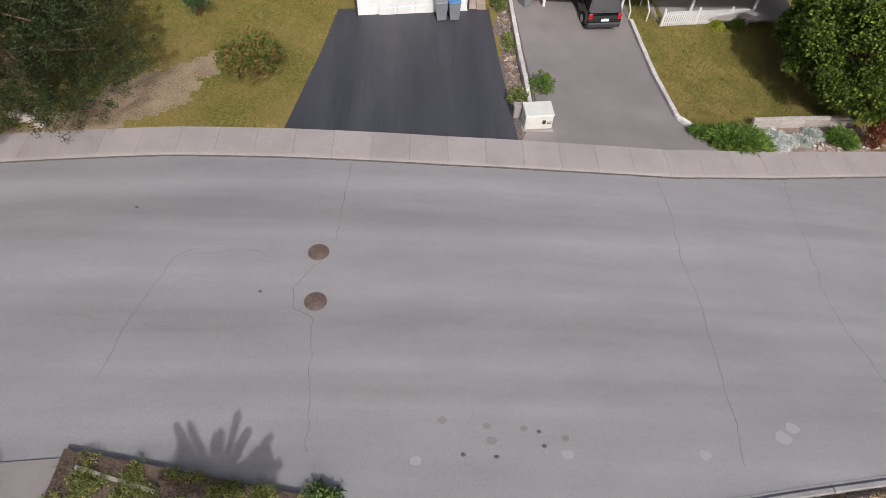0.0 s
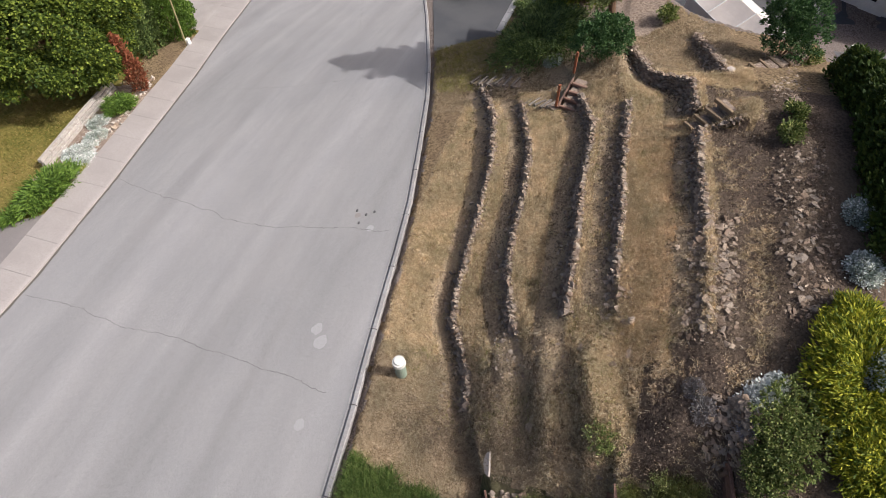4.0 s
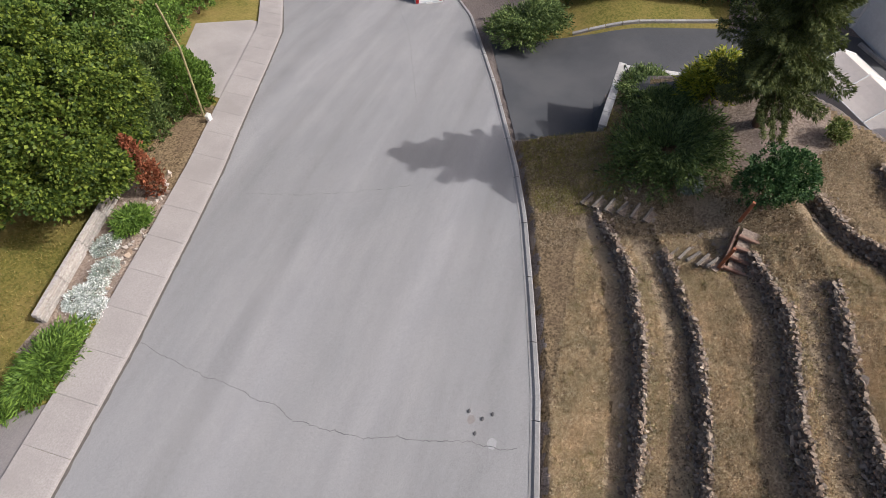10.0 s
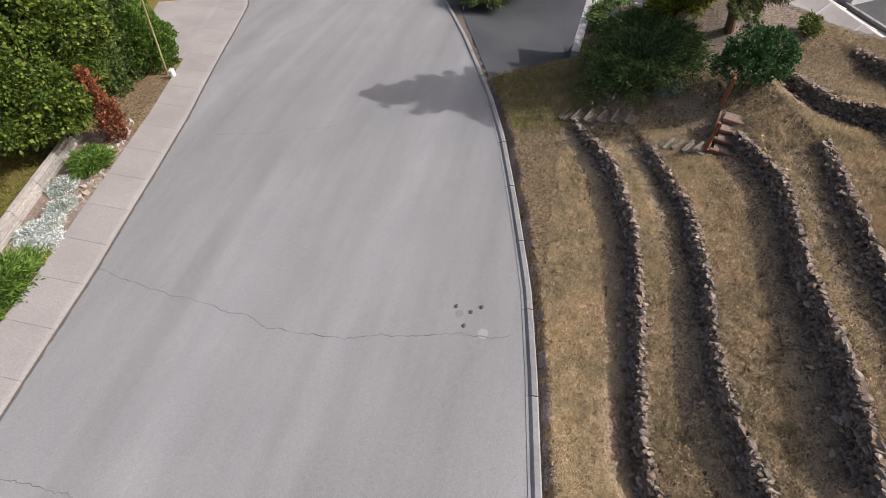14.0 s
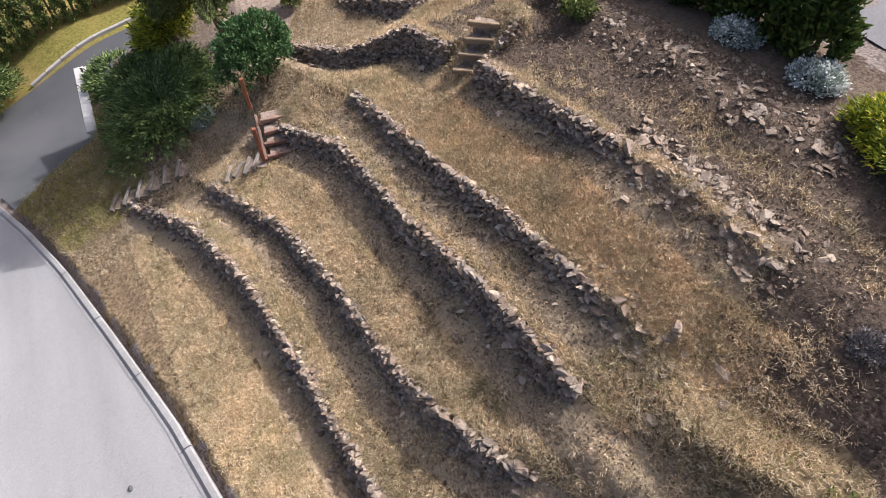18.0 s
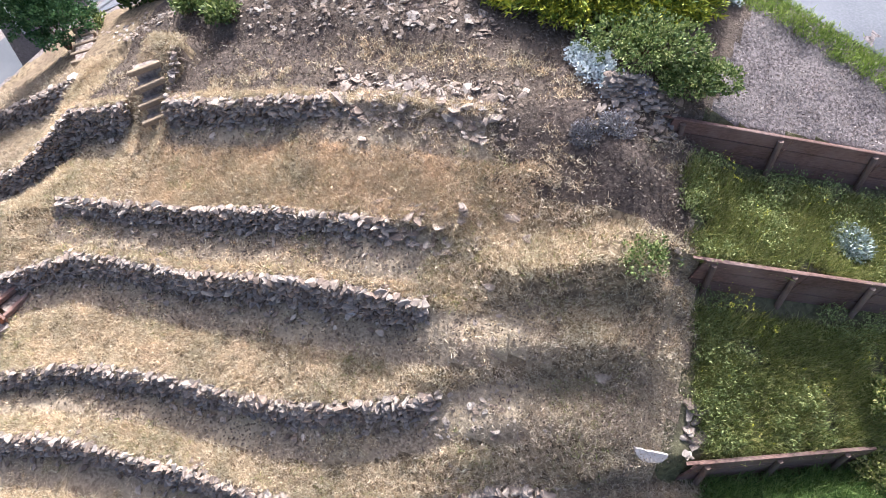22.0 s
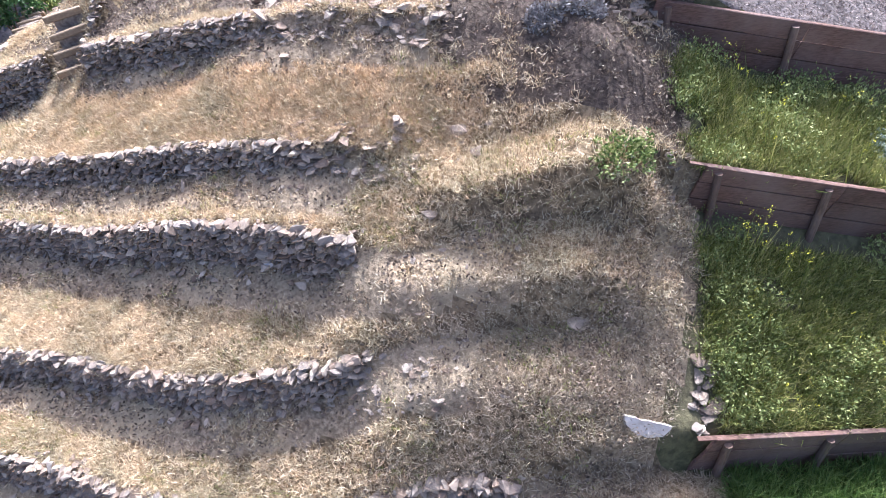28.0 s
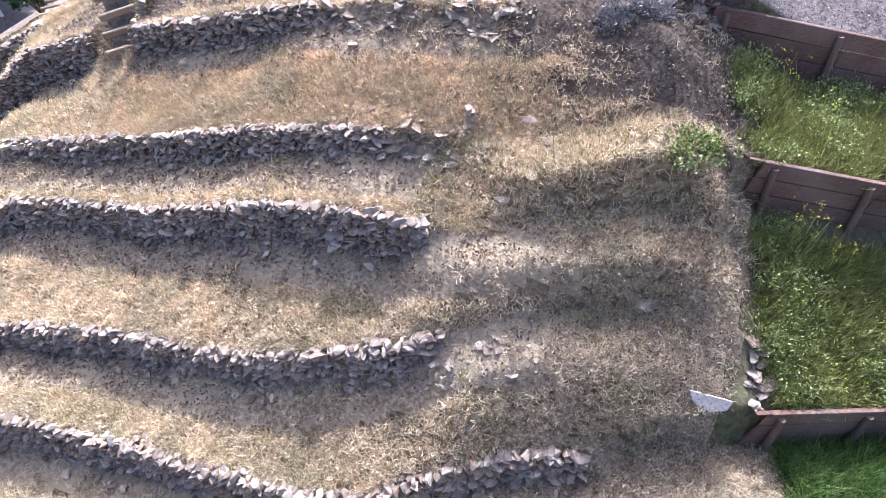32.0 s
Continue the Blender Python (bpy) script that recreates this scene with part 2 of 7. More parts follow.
LAVENDER = leaf_mat("lavender_stems", [(0.26, 0.24, 0.24), (0.40, 0.365, 0.395), (0.56, 0.505, 0.56)])
YELLOW = leaf_mat("yellow_petals", [(0.65, 0.58, 0.04), (0.8, 0.72, 0.06), (0.85, 0.78, 0.12)])
STRAW = leaf_mat("straw", [(0.22, 0.148, 0.08), (0.40, 0.285, 0.16), (0.64, 0.485, 0.29), (0.79, 0.635, 0.41), (0.88, 0.77, 0.56)], 0.8)
WEEDS = leaf_mat("tall_grass", [(0.065, 0.085, 0.022), (0.15, 0.178, 0.04), (0.28, 0.295, 0.068), (0.40, 0.37, 0.115), (0.54, 0.49, 0.20)])
THATCH = leaf_mat("grey_thatch", [(0.20, 0.15, 0.092), (0.31, 0.23, 0.145), (0.46, 0.36, 0.235), (0.58, 0.47, 0.32), (0.68, 0.57, 0.42)], 0.85)
LUSH = leaf_mat("lush_grass", [(0.04, 0.078, 0.018), (0.09, 0.15, 0.034), (0.18, 0.25, 0.066), (0.28, 0.33, 0.11)])
BARK = surface("bark", (0.10, 0.06, 0.04), (0.22, 0.14, 0.09), 9, 1.5, 0.95, 0.1, (0.16, 0.10, 0.07), 0.9, 0.03, stretch=(1, 1, 0.2))
TIMBER = surface("weathered_timber", (0.180, 0.122, 0.076), (0.331, 0.245, 0.151), 10, 1.5, 0.85, 0.2, (0.216, 0.158, 0.108), 0.5, 0.01, per=0.15, stretch=(6, 0.6, 3))
TIMBER_GREY = surface("grey_timber", (0.291, 0.258, 0.224), (0.515, 0.470, 0.426), 10, 1.5, 0.85, 0.2, (0.370, 0.325, 0.280), 0.5, 0.01, per=0.15)
PLANK = surface("brown_plank", (0.085, 0.046, 0.033), (0.19, 0.11, 0.082), 9, 1.2, 0.85, 0.2, (0.21, 0.145, 0.12), 0.5, 0.008, per=0.22, stretch=(0.6, 4, 6))
POSTWOOD = surface("post_wood", (0.102, 0.064, 0.043), (0.187, 0.120, 0.086), 10, 1.2, 0.85, 0.2, (0.221, 0.160, 0.133), 0.5, 0.008, per=0.2, stretch=(4, 4, 0.6))
REDWOOD = surface("stained_rail", (0.20, 0.07, 0.035), (0.32, 0.12, 0.06), 10, 1.5, 0.7, 0.3, None, 0.4, 0.006, per=0.1)
WHITE = surface("white_paint", (0.72, 0.71, 0.69), (0.82, 0.81, 0.79), 6, 0.8, 0.6, 0.35, (0.66, 0.64, 0.61), 0.1, 0.004)
WHITE_WORN = surface("worn_white_kerb", (0.46, 0.43, 0.40), (0.74, 0.71, 0.67), 7, 1.2, 0.85, 0.25, (0.42, 0.39, 0.36), 0.4, 0.01, per=0.1)
CREAM = surface("cream_enamel", (0.62, 0.61, 0.55), (0.72, 0.70, 0.63), 5, 0.9, 0.5, 0.4, (0.58, 0.56, 0.5), 0.1, 0.004)
SAGE = surface("sage_enamel", (0.24, 0.30, 0.23), (0.32, 0.38, 0.30), 5, 0.9, 0.5, 0.4, None, 0.1, 0.004)
SHINGLE_BROWN = surface("brown_shingle", (0.24, 0.165, 0.12), (0.40, 0.29, 0.22), 9, 0.6, 0.95, 0.15, (0.33, 0.24, 0.18), 0.7, 0.02, island=0.18)
SHINGLE_GREY = surface("grey_shingle", (0.38, 0.42, 0.46), (0.54, 0.58, 0.62), 9, 0.6, 0.95, 0.15, (0.46, 0.50, 0.54), 0.7, 0.02, island=0.12)
REDROOF = surface("red_brown_shingle", (0.15, 0.045, 0.035), (0.27, 0.09, 0.065), 9, 0.6, 0.9, 0.15, (0.20, 0.07, 0.055), 0.7, 0.02, stretch=(6, 1, 1))
MAROON = surface("maroon_siding", (0.14, 0.05, 0.055), (0.20, 0.08, 0.085), 6, 0.8, 0.7, 0.3)
BLUE = surface("blue_siding", (0.06, 0.22, 0.42), (0.09, 0.29, 0.52), 6, 0.8, 0.65, 0.3, (0.07, 0.24, 0.44), 0.2, 0.005)
ORANGE = surface("cedar_fence", (0.55, 0.25, 0.06), (0.72, 0.36, 0.10), 8, 0.8, 0.7, 0.3, None, 0.4, 0.01, per=0.1)
GREY_PLASTIC = surface("grey_plastic", (0.16, 0.17, 0.18), (0.21, 0.22, 0.23), 6, 0.8, 0.5, 0.4)
BLUE_PLASTIC = surface("blue_plastic", (0.05, 0.16, 0.36), (0.08, 0.22, 0.45), 6, 0.8, 0.5, 0.4)
BLACKPAINT = surface("black_car_paint", (0.006, 0.007, 0.008), (0.011, 0.012, 0.013), 3, 0.8, 0.12, 0.6, None, 0.02, 0.001)
WHITEPAINT = surface("silver_car_paint", (0.55, 0.56, 0.57), (0.62, 0.63, 0.64), 3, 0.8, 0.25, 0.5, None, 0.02, 0.001)
RUBBER = surface("tyre_rubber", (0.015, 0.015, 0.016), (0.03, 0.03, 0.031), 10, 0.8, 0.9, 0.2)
RIM = surface("alloy_rim", (0.45, 0.45, 0.46), (0.55, 0.55, 0.56), 6, 0.8, 0.35, 0.5, metal=0.8)
IRON = surface("cast_iron", (0.085, 0.062, 0.050), (0.170, 0.119, 0.095), 12, 1.5, 0.75, 0.35, (0.204, 0.157, 0.130), 0.6, 0.01)
DARKMETAL = surface("dark_metal", (0.03, 0.03, 0.032), (0.05, 0.05, 0.052), 8, 1.0, 0.6, 0.4)
CANVAS = surface("pale_canvas", (0.60, 0.53, 0.48), (0.70, 0.62, 0.56), 4, 0.5, 0.8, 0.2, (0.56, 0.49, 0.44), 0.25, 0.01)
BLOCKWALL = surface("concrete_block", (0.42, 0.40, 0.37), (0.58, 0.55, 0.52), 10, 0.8, 0.9, 0.2, (0.36, 0.33, 0.30), 0.4, 0.01, per=0.1)
REDLAMP = surface("red_lens", (0.35, 0.01, 0.01), (0.45, 0.02, 0.02), 4, 0.8, 0.2, 0.5)
BRICKPAVER = surface("paver", (0.34, 0.26, 0.21), (0.46, 0.37, 0.31), 10, 1.0, 0.9, 0.2, None, 0.4, 0.01, per=0.15)


def glass_mat():
    m, nt, b = node_mat("dark_glass", 0.06, 0.6)
    b.inputs["Base Color"].default_value = (0.012, 0.014, 0.017, 1)
    return m


GLASS = glass_mat()

# ---- plan: lines that run along the hill, as y and height over x ----
def curve(pts):
    xs, ys = [p[0] for p in pts], [p[1] for p in pts]
    return lambda x: float(np.interp(x, xs, ys))


def smooth(a, b, v):
    t = min(1.0, max(0.0, (v - a) / (b - a)))
    return t * t * (3 - 2 * t)


KERB_NEAR = curve([(-30, 1.5), (-14, 2.6), (-4, 3.1), (2, 3.35), (5.2, 3.6), (7.4, 3.85), (9, 4.1), (10.8, 4.35), (13, 4.65), (15.5, 5.05), (18.8, 5.8), (22.3, 6.65), (25.1, 7.5), (31, 9.6), (39, 12.7), (45.4, 16.2), (60, 25)])
KERB_FAR = curve([(-30, 15.6), (-17.2, 16.5), (-10.7, 16.7), (-6.4, 16.6), (0, 16.4), (4.6, 16.4), (9.2, 16.5), (13.9, 17.1), (18.6, 18.0), (22, 18.75), (30.2, 21.1), (34, 22.3), (41.5, 26.2), (60, 38)])


def road_z(x, y):
    xx = min(max(x, -22), 42)
    yy = min(max(y, -2), 24)
    z = 1.094 - 0.062 * xx - 0.1092 * yy - 0.00341 * xx * xx
    return z - 0.3 * (max(x, 42) - 42) * 0.6 - 0.02 * max(0, y - 24)


def tops_z(x, y):
    x = min(max(x, 8), 26) / 10
    y = min(max(y, -7.0), 5.0) / 10
    z = -0.047 + 2.082 * x - 8.923 * y - 0.872 * x * x + 1.811 * x * y + 0.162 * y * y
    for px, py, rx, ry, dz in ((1.24, -0.10, 0.20, 0.16, 0.26), (1.02, -0.32, 0.12, 0.16, -0.20), (1.85, 0.28, 0.40, 0.10, 0.20)):
        z += dz * math.exp(-((x - px) / rx) ** 2 - ((y - py) / ry) ** 2)
    return z


# terraces: y along x, height of the stone wall along x
W = [
    (curve([(6, 0.9), (8.0, 0.85), (8.76, 0.98), (9.4, 1.2), (10.2, 1.6), (11, 2.05), (12.5, 2.25), (14.6, 2.32), (17.5, 2.52), (20.2, 3.1), (21.5, 3.6), (22.5, 4.15), (26, 5.2)]), curve([(7.2, 0.1), (8.0, 0.45), (9.4, 0.6), (12, 0.75), (21, 0.6), (22.6, 0.25), (24, 0.0)])),
    (curve([(6, -1.1), (7.7, -0.7), (9, -0.4), (10, -0.08), (10.9, 0.3), (11.3, 0.45), (12.4, 0.75), (13.5, 0.92), (15.7, 1.0), (18.05, 1.3), (20.5, 2.05), (22.5, 2.9), (26, 4.0)]), curve([(6.9, 0.1), (7.8, 0.34), (10.2, 0.34), (11.5, 0.6), (19.5, 0.6), (20.8, 0.35), (22.5, 0.1)])),
    (curve([(6, -2.2), (8.37, -1.62), (9.3, -1.36), (10.2, -1.08), (11.1, -1.0), (12.2, -0.95), (14.1, -0.85), (16, -0.7), (17.5, -0.7), (18.7, -0.65), (20.4, -0.1), (21.3, 0.2), (26, 2.0)]), curve([(7, 0.05), (8.4, 0.25), (10.9, 0.32), (11.3, 0.85), (15, 0.7), (20.5, 0.6), (22, 0.3)])),
    (curve([(6, -3.1), (8.95, -2.45), (10, -2.25), (11, -2.12), (12.2, -2.0), (14.4, -1.92), (15.6, -1.8), (17.5, -1.7), (19.7, -1.62), (26, -0.6)]), curve([(7.6, 0.0), (9.0, 0.12), (10.4, 0.14), (11.4, 0.24), (12.6, 0.38), (18, 0.38), (19.7, 0.30), (20.4, 0.0)])),
    (curve([(6, -4.2), (10, -3.9), (11.2, -3.8), (14.3, -3.75), (15.6, -3.65), (17.4, -3.58), (17.5, -4.7), (18.5, -4.85), (18.6, -3.5), (20.2, -3.4), (21.45, -2.15), (23.6, -1.45), (26, -1.0)]), curve([(8.5, 0.0), (10.5, 0.3), (13.8, 0.35), (14.4, 0.62), (17.4, 0.65), (17.5, 0.05), (18.5, 0.05), (18.6, 0.7), (20.5, 0.75), (22, 0.6), (23.8, 0.4), (25, 0.1)])),
    (curve([(6, -6.2), (9, -5.9), (11, -5.6), (13.6, -5.5), (16.9, -5.9), (19.3, -5.9), (20.3, -5.6), (20.7, -5.0), (21.0, -4.45), (23, -4.1), (25, -3.7), (27, -3.0)]), curve([(8, 0.0), (10.0, 0.15), (12, 0.3), (16.5, 0.35), (20.2, 0.3), (20.8, 0.0), (20.95, 0.05), (21.05, 0.5), (24, 0.42), (25, 0.25), (26, 0)])),
]
UPPER_Z = curve([(6, 4.1), (10, 4.25), (13.6, 4.15), (17, 3.7), (19.3, 3.1), (21, 2.35), (23, 1.55), (25, 0.78), (26, 0.45), (27, 0.2), (30, 0.4), (40, -0.6)])


EAST = [8.4, 10.8, 11.0, 10.6, 9.0, 20.6]    # east of these the stone faces turn into earth banks


# the shares of those heights that stand clear of the benches
SHOW = [curve([(0, 0.88)]), curve([(0, 0.78)]), curve([(0, 0.78)]), curve([(0, 0.95)]), curve([(17.5, 0.68), (18.6, 0.9)]), curve([(0, 1.0)])]
W = [(line, lambda x, h=high, k=k: h(x) * k(x)) for (line, high), k in zip(W, SHOW)]


def wall_top(i, x):
    return UPPER_Z(x) if i == 5 else tops_z(x, W[i][0](x))


def hill_z(x, y):
    k = KERB_NEAR(x)
    kz = road_z(x, k) + 0.14
    rows = [(k - 0.3, kz)]
    for i, (line, high) in enumerate(W):
        yy, h = line(x), high(x)
        top = max(wall_top(i, x), rows[-1][1] + 0.01) if i else wall_top(i, x)
        if i == 4 and 17.45 < x < 18.57:
            rows.append((-3.46, tops_z(x, -3.55) - 0.5))
        rows.append((yy + 0.05 + 0.5 * (1 - smooth(EAST[i] - 1.0, EAST[i], x)), top - h))
        rows.append((yy - 0.16, top))
    yl, zl = rows[-1]
    rows.append((yl - 1.2, zl + 0.10))
    rows.append((yl - 7.0, zl + 0.15))
    rows.append((yl - 60.0, zl + 6.0))
    for (ya, za), (yb, zb) in zip(rows, rows[1:]):
        if y >= yb:
            return za + (zb - za) * min(1.0, max(0.0, (ya - y) / max(1e-3, ya - yb)))
    return rows[-1][1]


# the neighbour's plank walls: y, top and drop along x
F = [
    (lambda x: -0.33 + 0.5 * (x - 6.06), lambda x: 0.60 + 0.34 * (x - 6.06), 0.72),
    (lambda x: -2.80 + 0.30 * (x - 6.8), lambda x: 2.50 + 0.30 * (x - 6.8), 0.7),
    (lambda x: -4.72 + 0.27 * (x - 7.35), lambda x: 3.56 + 0.27 * (x - 7.35), 0.7),
]


def yard_z(x, y):
    k = KERB_NEAR(x)
    xx = max(x, 1.0)
    rows = [(k - 0.3, road_z(x, k) + 0.14)]
    for line, top, drop in F:
        rows.append((line(xx) + 0.02, top(xx) - drop - 0.05))
        rows.append((line(xx) - 0.10, top(xx) - 0.12))
    yl, zl = rows[-1]
    rows.append((yl - 2.2, zl + 0.75))
    rows.append((yl - 8.0, zl + 0.85))
    rows.append((yl - 60.0, zl + 6.0))
    for (ya, za), (yb, zb) in zip(rows, rows[1:]):
        if y >= yb:
            return za + (zb - za) * min(1.0, max(0.0, (ya - y) / max(1e-3, ya - yb)))
    return rows[-1][1]


# edge of the mound above the side drive, as x over y
MOUND = curve([(-30, 34), (-9.0, 30), (-8.0, 25.6), (-6.0, 25.6), (-4.2, 26.4), (-2.7, 27.7), (0, 29.6), (4.4, 30.0), (4.5, 27.0), (7.6, 26.7), (9, 26.7)])


def drive_z(x, y):
    k = KERB_NEAR(x)
    t = smooth(0, 9, k - y)
    return (road_z(x, k) + 0.03) * (1 - t) - 5.0 * t


def ground_z(x, y):
    """Height of the ground sheet."""
    kn, kf = KERB_NEAR(x), KERB_FAR(x)
    if y <= kn - 0.3 and x > MOUND(y):
        d = drive_z(x, y)
        if y < 4.4 and x < MOUND(y) + 1.2:
            return d + (hill_z(MOUND(y), y) - d) * (1 - smooth(0.2, 1.2, x - MOUND(y)))
        return d
    if y > kf + 1.45:
        return road_z(x, y) + 0.10
    if y > kn - 0.3:
        return road_z(x, y) - 0.12
    b = smooth(6.75, 8.5 + 1.3 * smooth(-2.2, -3.4, y), x - 0.12 * y)
    z = 0.0
    if b > 0:
        z += b * hill_z(x, y)
    if b < 1:
        z += (1 - b) * yard_z(x, y)
    if 3 < x < 28 and y < kn - 0.4 and y > -12:
        z += 0.07 * noise.noise((x * 0.9, y * 0.9, 0)) + 0.035 * noise.noise((x * 3, y * 3, 5))
    return z


def mesh_object(name, verts, faces, mat, parent=None, smooth_shade=False):
    me = bpy.data.meshes.new(name)
    me.from_pydata([tuple(v) for v in verts], [], [tuple(f) for f in faces])
    me.materials.append(mat)
    if smooth_shade:
        me.shade_smooth()
    ob = new(name, me)
    if parent:
        ob.parent = parent
    return ob


def lines_between(a, b, n):
    return [a + (b - a) * i / n for i in range(n)]


def yard_edge(y):
    """How far the weedy yard reaches towards the terraces, along x - 0.12 y."""
    return 6.75 if y > -1.85 else min(5.9 - 0.46 * y, 7.7)


def ground_zone(x, y):
    """0 dry grass, 1 bare bench, 2 lawn, 3 green yard, 4 gravel, 5 soil, 6 far land."""
    kn, kf = KERB_NEAR(x), KERB_FAR(x)
    if y > kf:
        if y > 60 or abs(x) > 60:
            return 6
        if 12.5 < x < 26 and y < kf + 4.2 and y < 20.6 + (x - 14) * 0.22:
            return 5 if x < 20.3 else 0
        if 2.6 < x < 4.5 and y < 30:
            return 4
        e = min(-13.2 + 1.6 * (y - 18.4), -10.4 + 0.1 * (y - 20)) + 0.9 * noise.noise((x * 0.7, y * 0.7, 8)) + 0.5 * noise.noise((x * 2.1, y * 2.1, 9))
        if -4.5 * (1 - smooth(20.5, 25.0, y)) < x - e < 0 and y < 25.0:
            return 1
        return 2
    if y > kn - 0.3:
        return 4
    if x > MOUND(y):
        return 2 if x > 36.4 and y > -1 and y < 9 else 6 if abs(x) > 60 else 4
    b = x - 0.12 * y
    if b < yard_edge(y):
        if b > 5.85 and y > F[0][0](x) + 0.12:
            return 0
        if y < F[2][0](max(x, 1)) - 0.15:
            return 4
        return 3 if x > -3 else 4
    if b < max(7.55, yard_edge(y)):
        return (0 if y > 1.6 else 1) if y > -5 else 4
    if x > 22.6 and y > 3.2:
        return 0
    if x > 24.5 and math.hypot(x - 26.8, y + 0.4) < 2.3:
        return 5
    if y < -8.2:
        return 4
    if x < 10.4 and y < -2.9:
        return 7
    if y < W[4][0](x) - 0.3:
        return 7 if x < 20 else 0
    for i in range(5):
        line = W[i][0](x)
        if line - 0.1 < y < line + 0.75 and W[i][1](x) > 0.2:
            return 1
    return 0


def build_ground():
    xs = lines_between(-400, -60, 8) + lines_between(-60, -22, 12) + lines_between(-22, -4, 60) + lines_between(-4, 5, 36) + lines_between(5, 13, 80) + lines_between(13, 30, 100) + lines_between(30, 60, 30) + lines_between(60, 400, 8) + [400]
    ys = lines_between(-400, -40, 6) + lines_between(-40, -9, 16) + lines_between(-9, 7, 160) + lines_between(7, 30, 92) + lines_between(30, 60, 10) + lines_between(60, 400, 6) + [400]
    verts = []
    for y in ys:
        for x in xs:
            z = ground_z(x, y)
            verts.append((x, y, z))
    n = len(xs)
    faces = [(j * n + i, j * n + i + 1, (j + 1) * n + i + 1, (j + 1) * n + i) for j in range(len(ys) - 1) for i in range(n - 1)]
    ob = mesh_object("ground", verts, faces, DRYGRASS, smooth_shade=True)
    me = ob.data
    for m in (BENCH, LAWN, YARD, GRAVEL, SOIL, FARLAND, EARTH):
        me.materials.append(m)
    idx = []
    for p in me.polygons:
        c = p.center
        idx.append(ground_zone(c.x + 0.25 * noise.noise((c.x * 2, c.y * 2, 3)), c.y + 0.25 * noise.noise((c.x * 2, c.y * 2, 9))))
    me.polygons.foreach_set("material_index", idx)
    return tagged(ob, "dry tan grass and bare earth on a steep slope", "ground", kind="structure")


ground = build_ground()


def strip(name, x0, x1, step, lines, zs, mat, smooth_shade=True):
    """A sheet along x between lines y(x), each with a height over the road."""
    cols = max(2, int((x1 - x0) / step))
    verts, faces, n = [], [], len(lines)
    for i in range(cols + 1):
        x = x0 + (x1 - x0) * i / cols
        for ln, h in zip(lines, zs):
            y = ln(x)
            verts.append((x, y, road_z(x, y) + h))
    for i in range(cols):
        for j in range(n - 1):
            a = i * n + j
            faces.append((a, a + n, a + n + 1, a + 1))
    return mesh_object(name, verts, faces, mat, smooth_shade=smooth_shade)


ws = [0, .1, .2, .3, .4, .5, .6, .7, .8, .9, 1]
road = strip("road", -40, 60, 0.5, [lambda x, w=w: KERB_NEAR(x) * (1 - w) + KERB_FAR(x) * w for w in ws], [0.0] * 11, ASPHALT)
tagged(road, "pale grey worn asphalt street with thin cracks", "road", kind="structure")

# ---- building helpers ----
RNG = np.random.default_rng(7)


def thing(name, label, category, at=(0, 0, 0), rz=0.0, group="", kind=""):
    ob = new(name)
    ob.matrix_basis = pose(*at, 0, 0, rz)
    return tagged(ob, label, category, group, kind)


def part(name, bm, mat, parent, label="", smooth_shade=False):
    me = bpy.data.meshes.new(name)
    bm.to_mesh(me)
    bm.free()
    me.materials.append(mat)
    if smooth_shade:
        me.shade_smooth()
    ob = new(name, me)
    ob.parent = parent
    if label:
        ob["label"] = label
    return ob


def share(name, me, parent, m):
    ob = new(name, me)
    ob.parent = parent
    ob.matrix_basis = m
    return ob


def box(sx, sy, sz, at=(0, 0, 0), rot=(0, 0, 0), bevel=0.0, seg=1):
    """A block whose base centre lies at a place."""
    bm = bmesh.new()
    bmesh.ops.create_cube(bm, size=1, matrix=pose(*at, *rot) @ Matrix.Translation((0, 0, sz / 2)) @ Matrix.Diagonal((sx, sy, sz, 1)))
    if bevel:
        bmesh.ops.bevel(bm, geom=bm.edges[:], offset=bevel, segments=seg, affect="EDGES")
    return bm


def rod(a, b, r0, r1=None, n=8):
    """A tapered round bar from a to b."""
    a, b = Vector(a), Vector(b)
    bm = bmesh.new()
    q = (b - a).to_track_quat("Z", "Y").to_matrix().to_4x4()
    bmesh.ops.create_cone(bm, cap_ends=True, segments=n, radius1=r0, radius2=r0 if r1 is None else r1, depth=(b - a).length, matrix=Matrix.Translation((a + b) / 2) @ q)
    return bm


def prism(profile, depth, axis="y"):
    """A profile of (u, z) pushed along y (or x), centred."""
    bm = bmesh.new()
    ends = []
    for s in (-0.5, 0.5):
        ends.append([bm.verts.new((u, s * depth, z) if axis == "y" else (s * depth, u, z)) for u, z in profile])
    n = len(profile)
    bm.faces.new(ends[0])
    bm.faces.new(list(reversed(ends[1])))
    for i in range(n):
        bm.faces.new((ends[0][i], ends[1][i], ends[1][(i + 1) % n], ends[0][(i + 1) % n]))
    bmesh.ops.recalc_face_normals(bm, faces=bm.faces[:])
    return bm


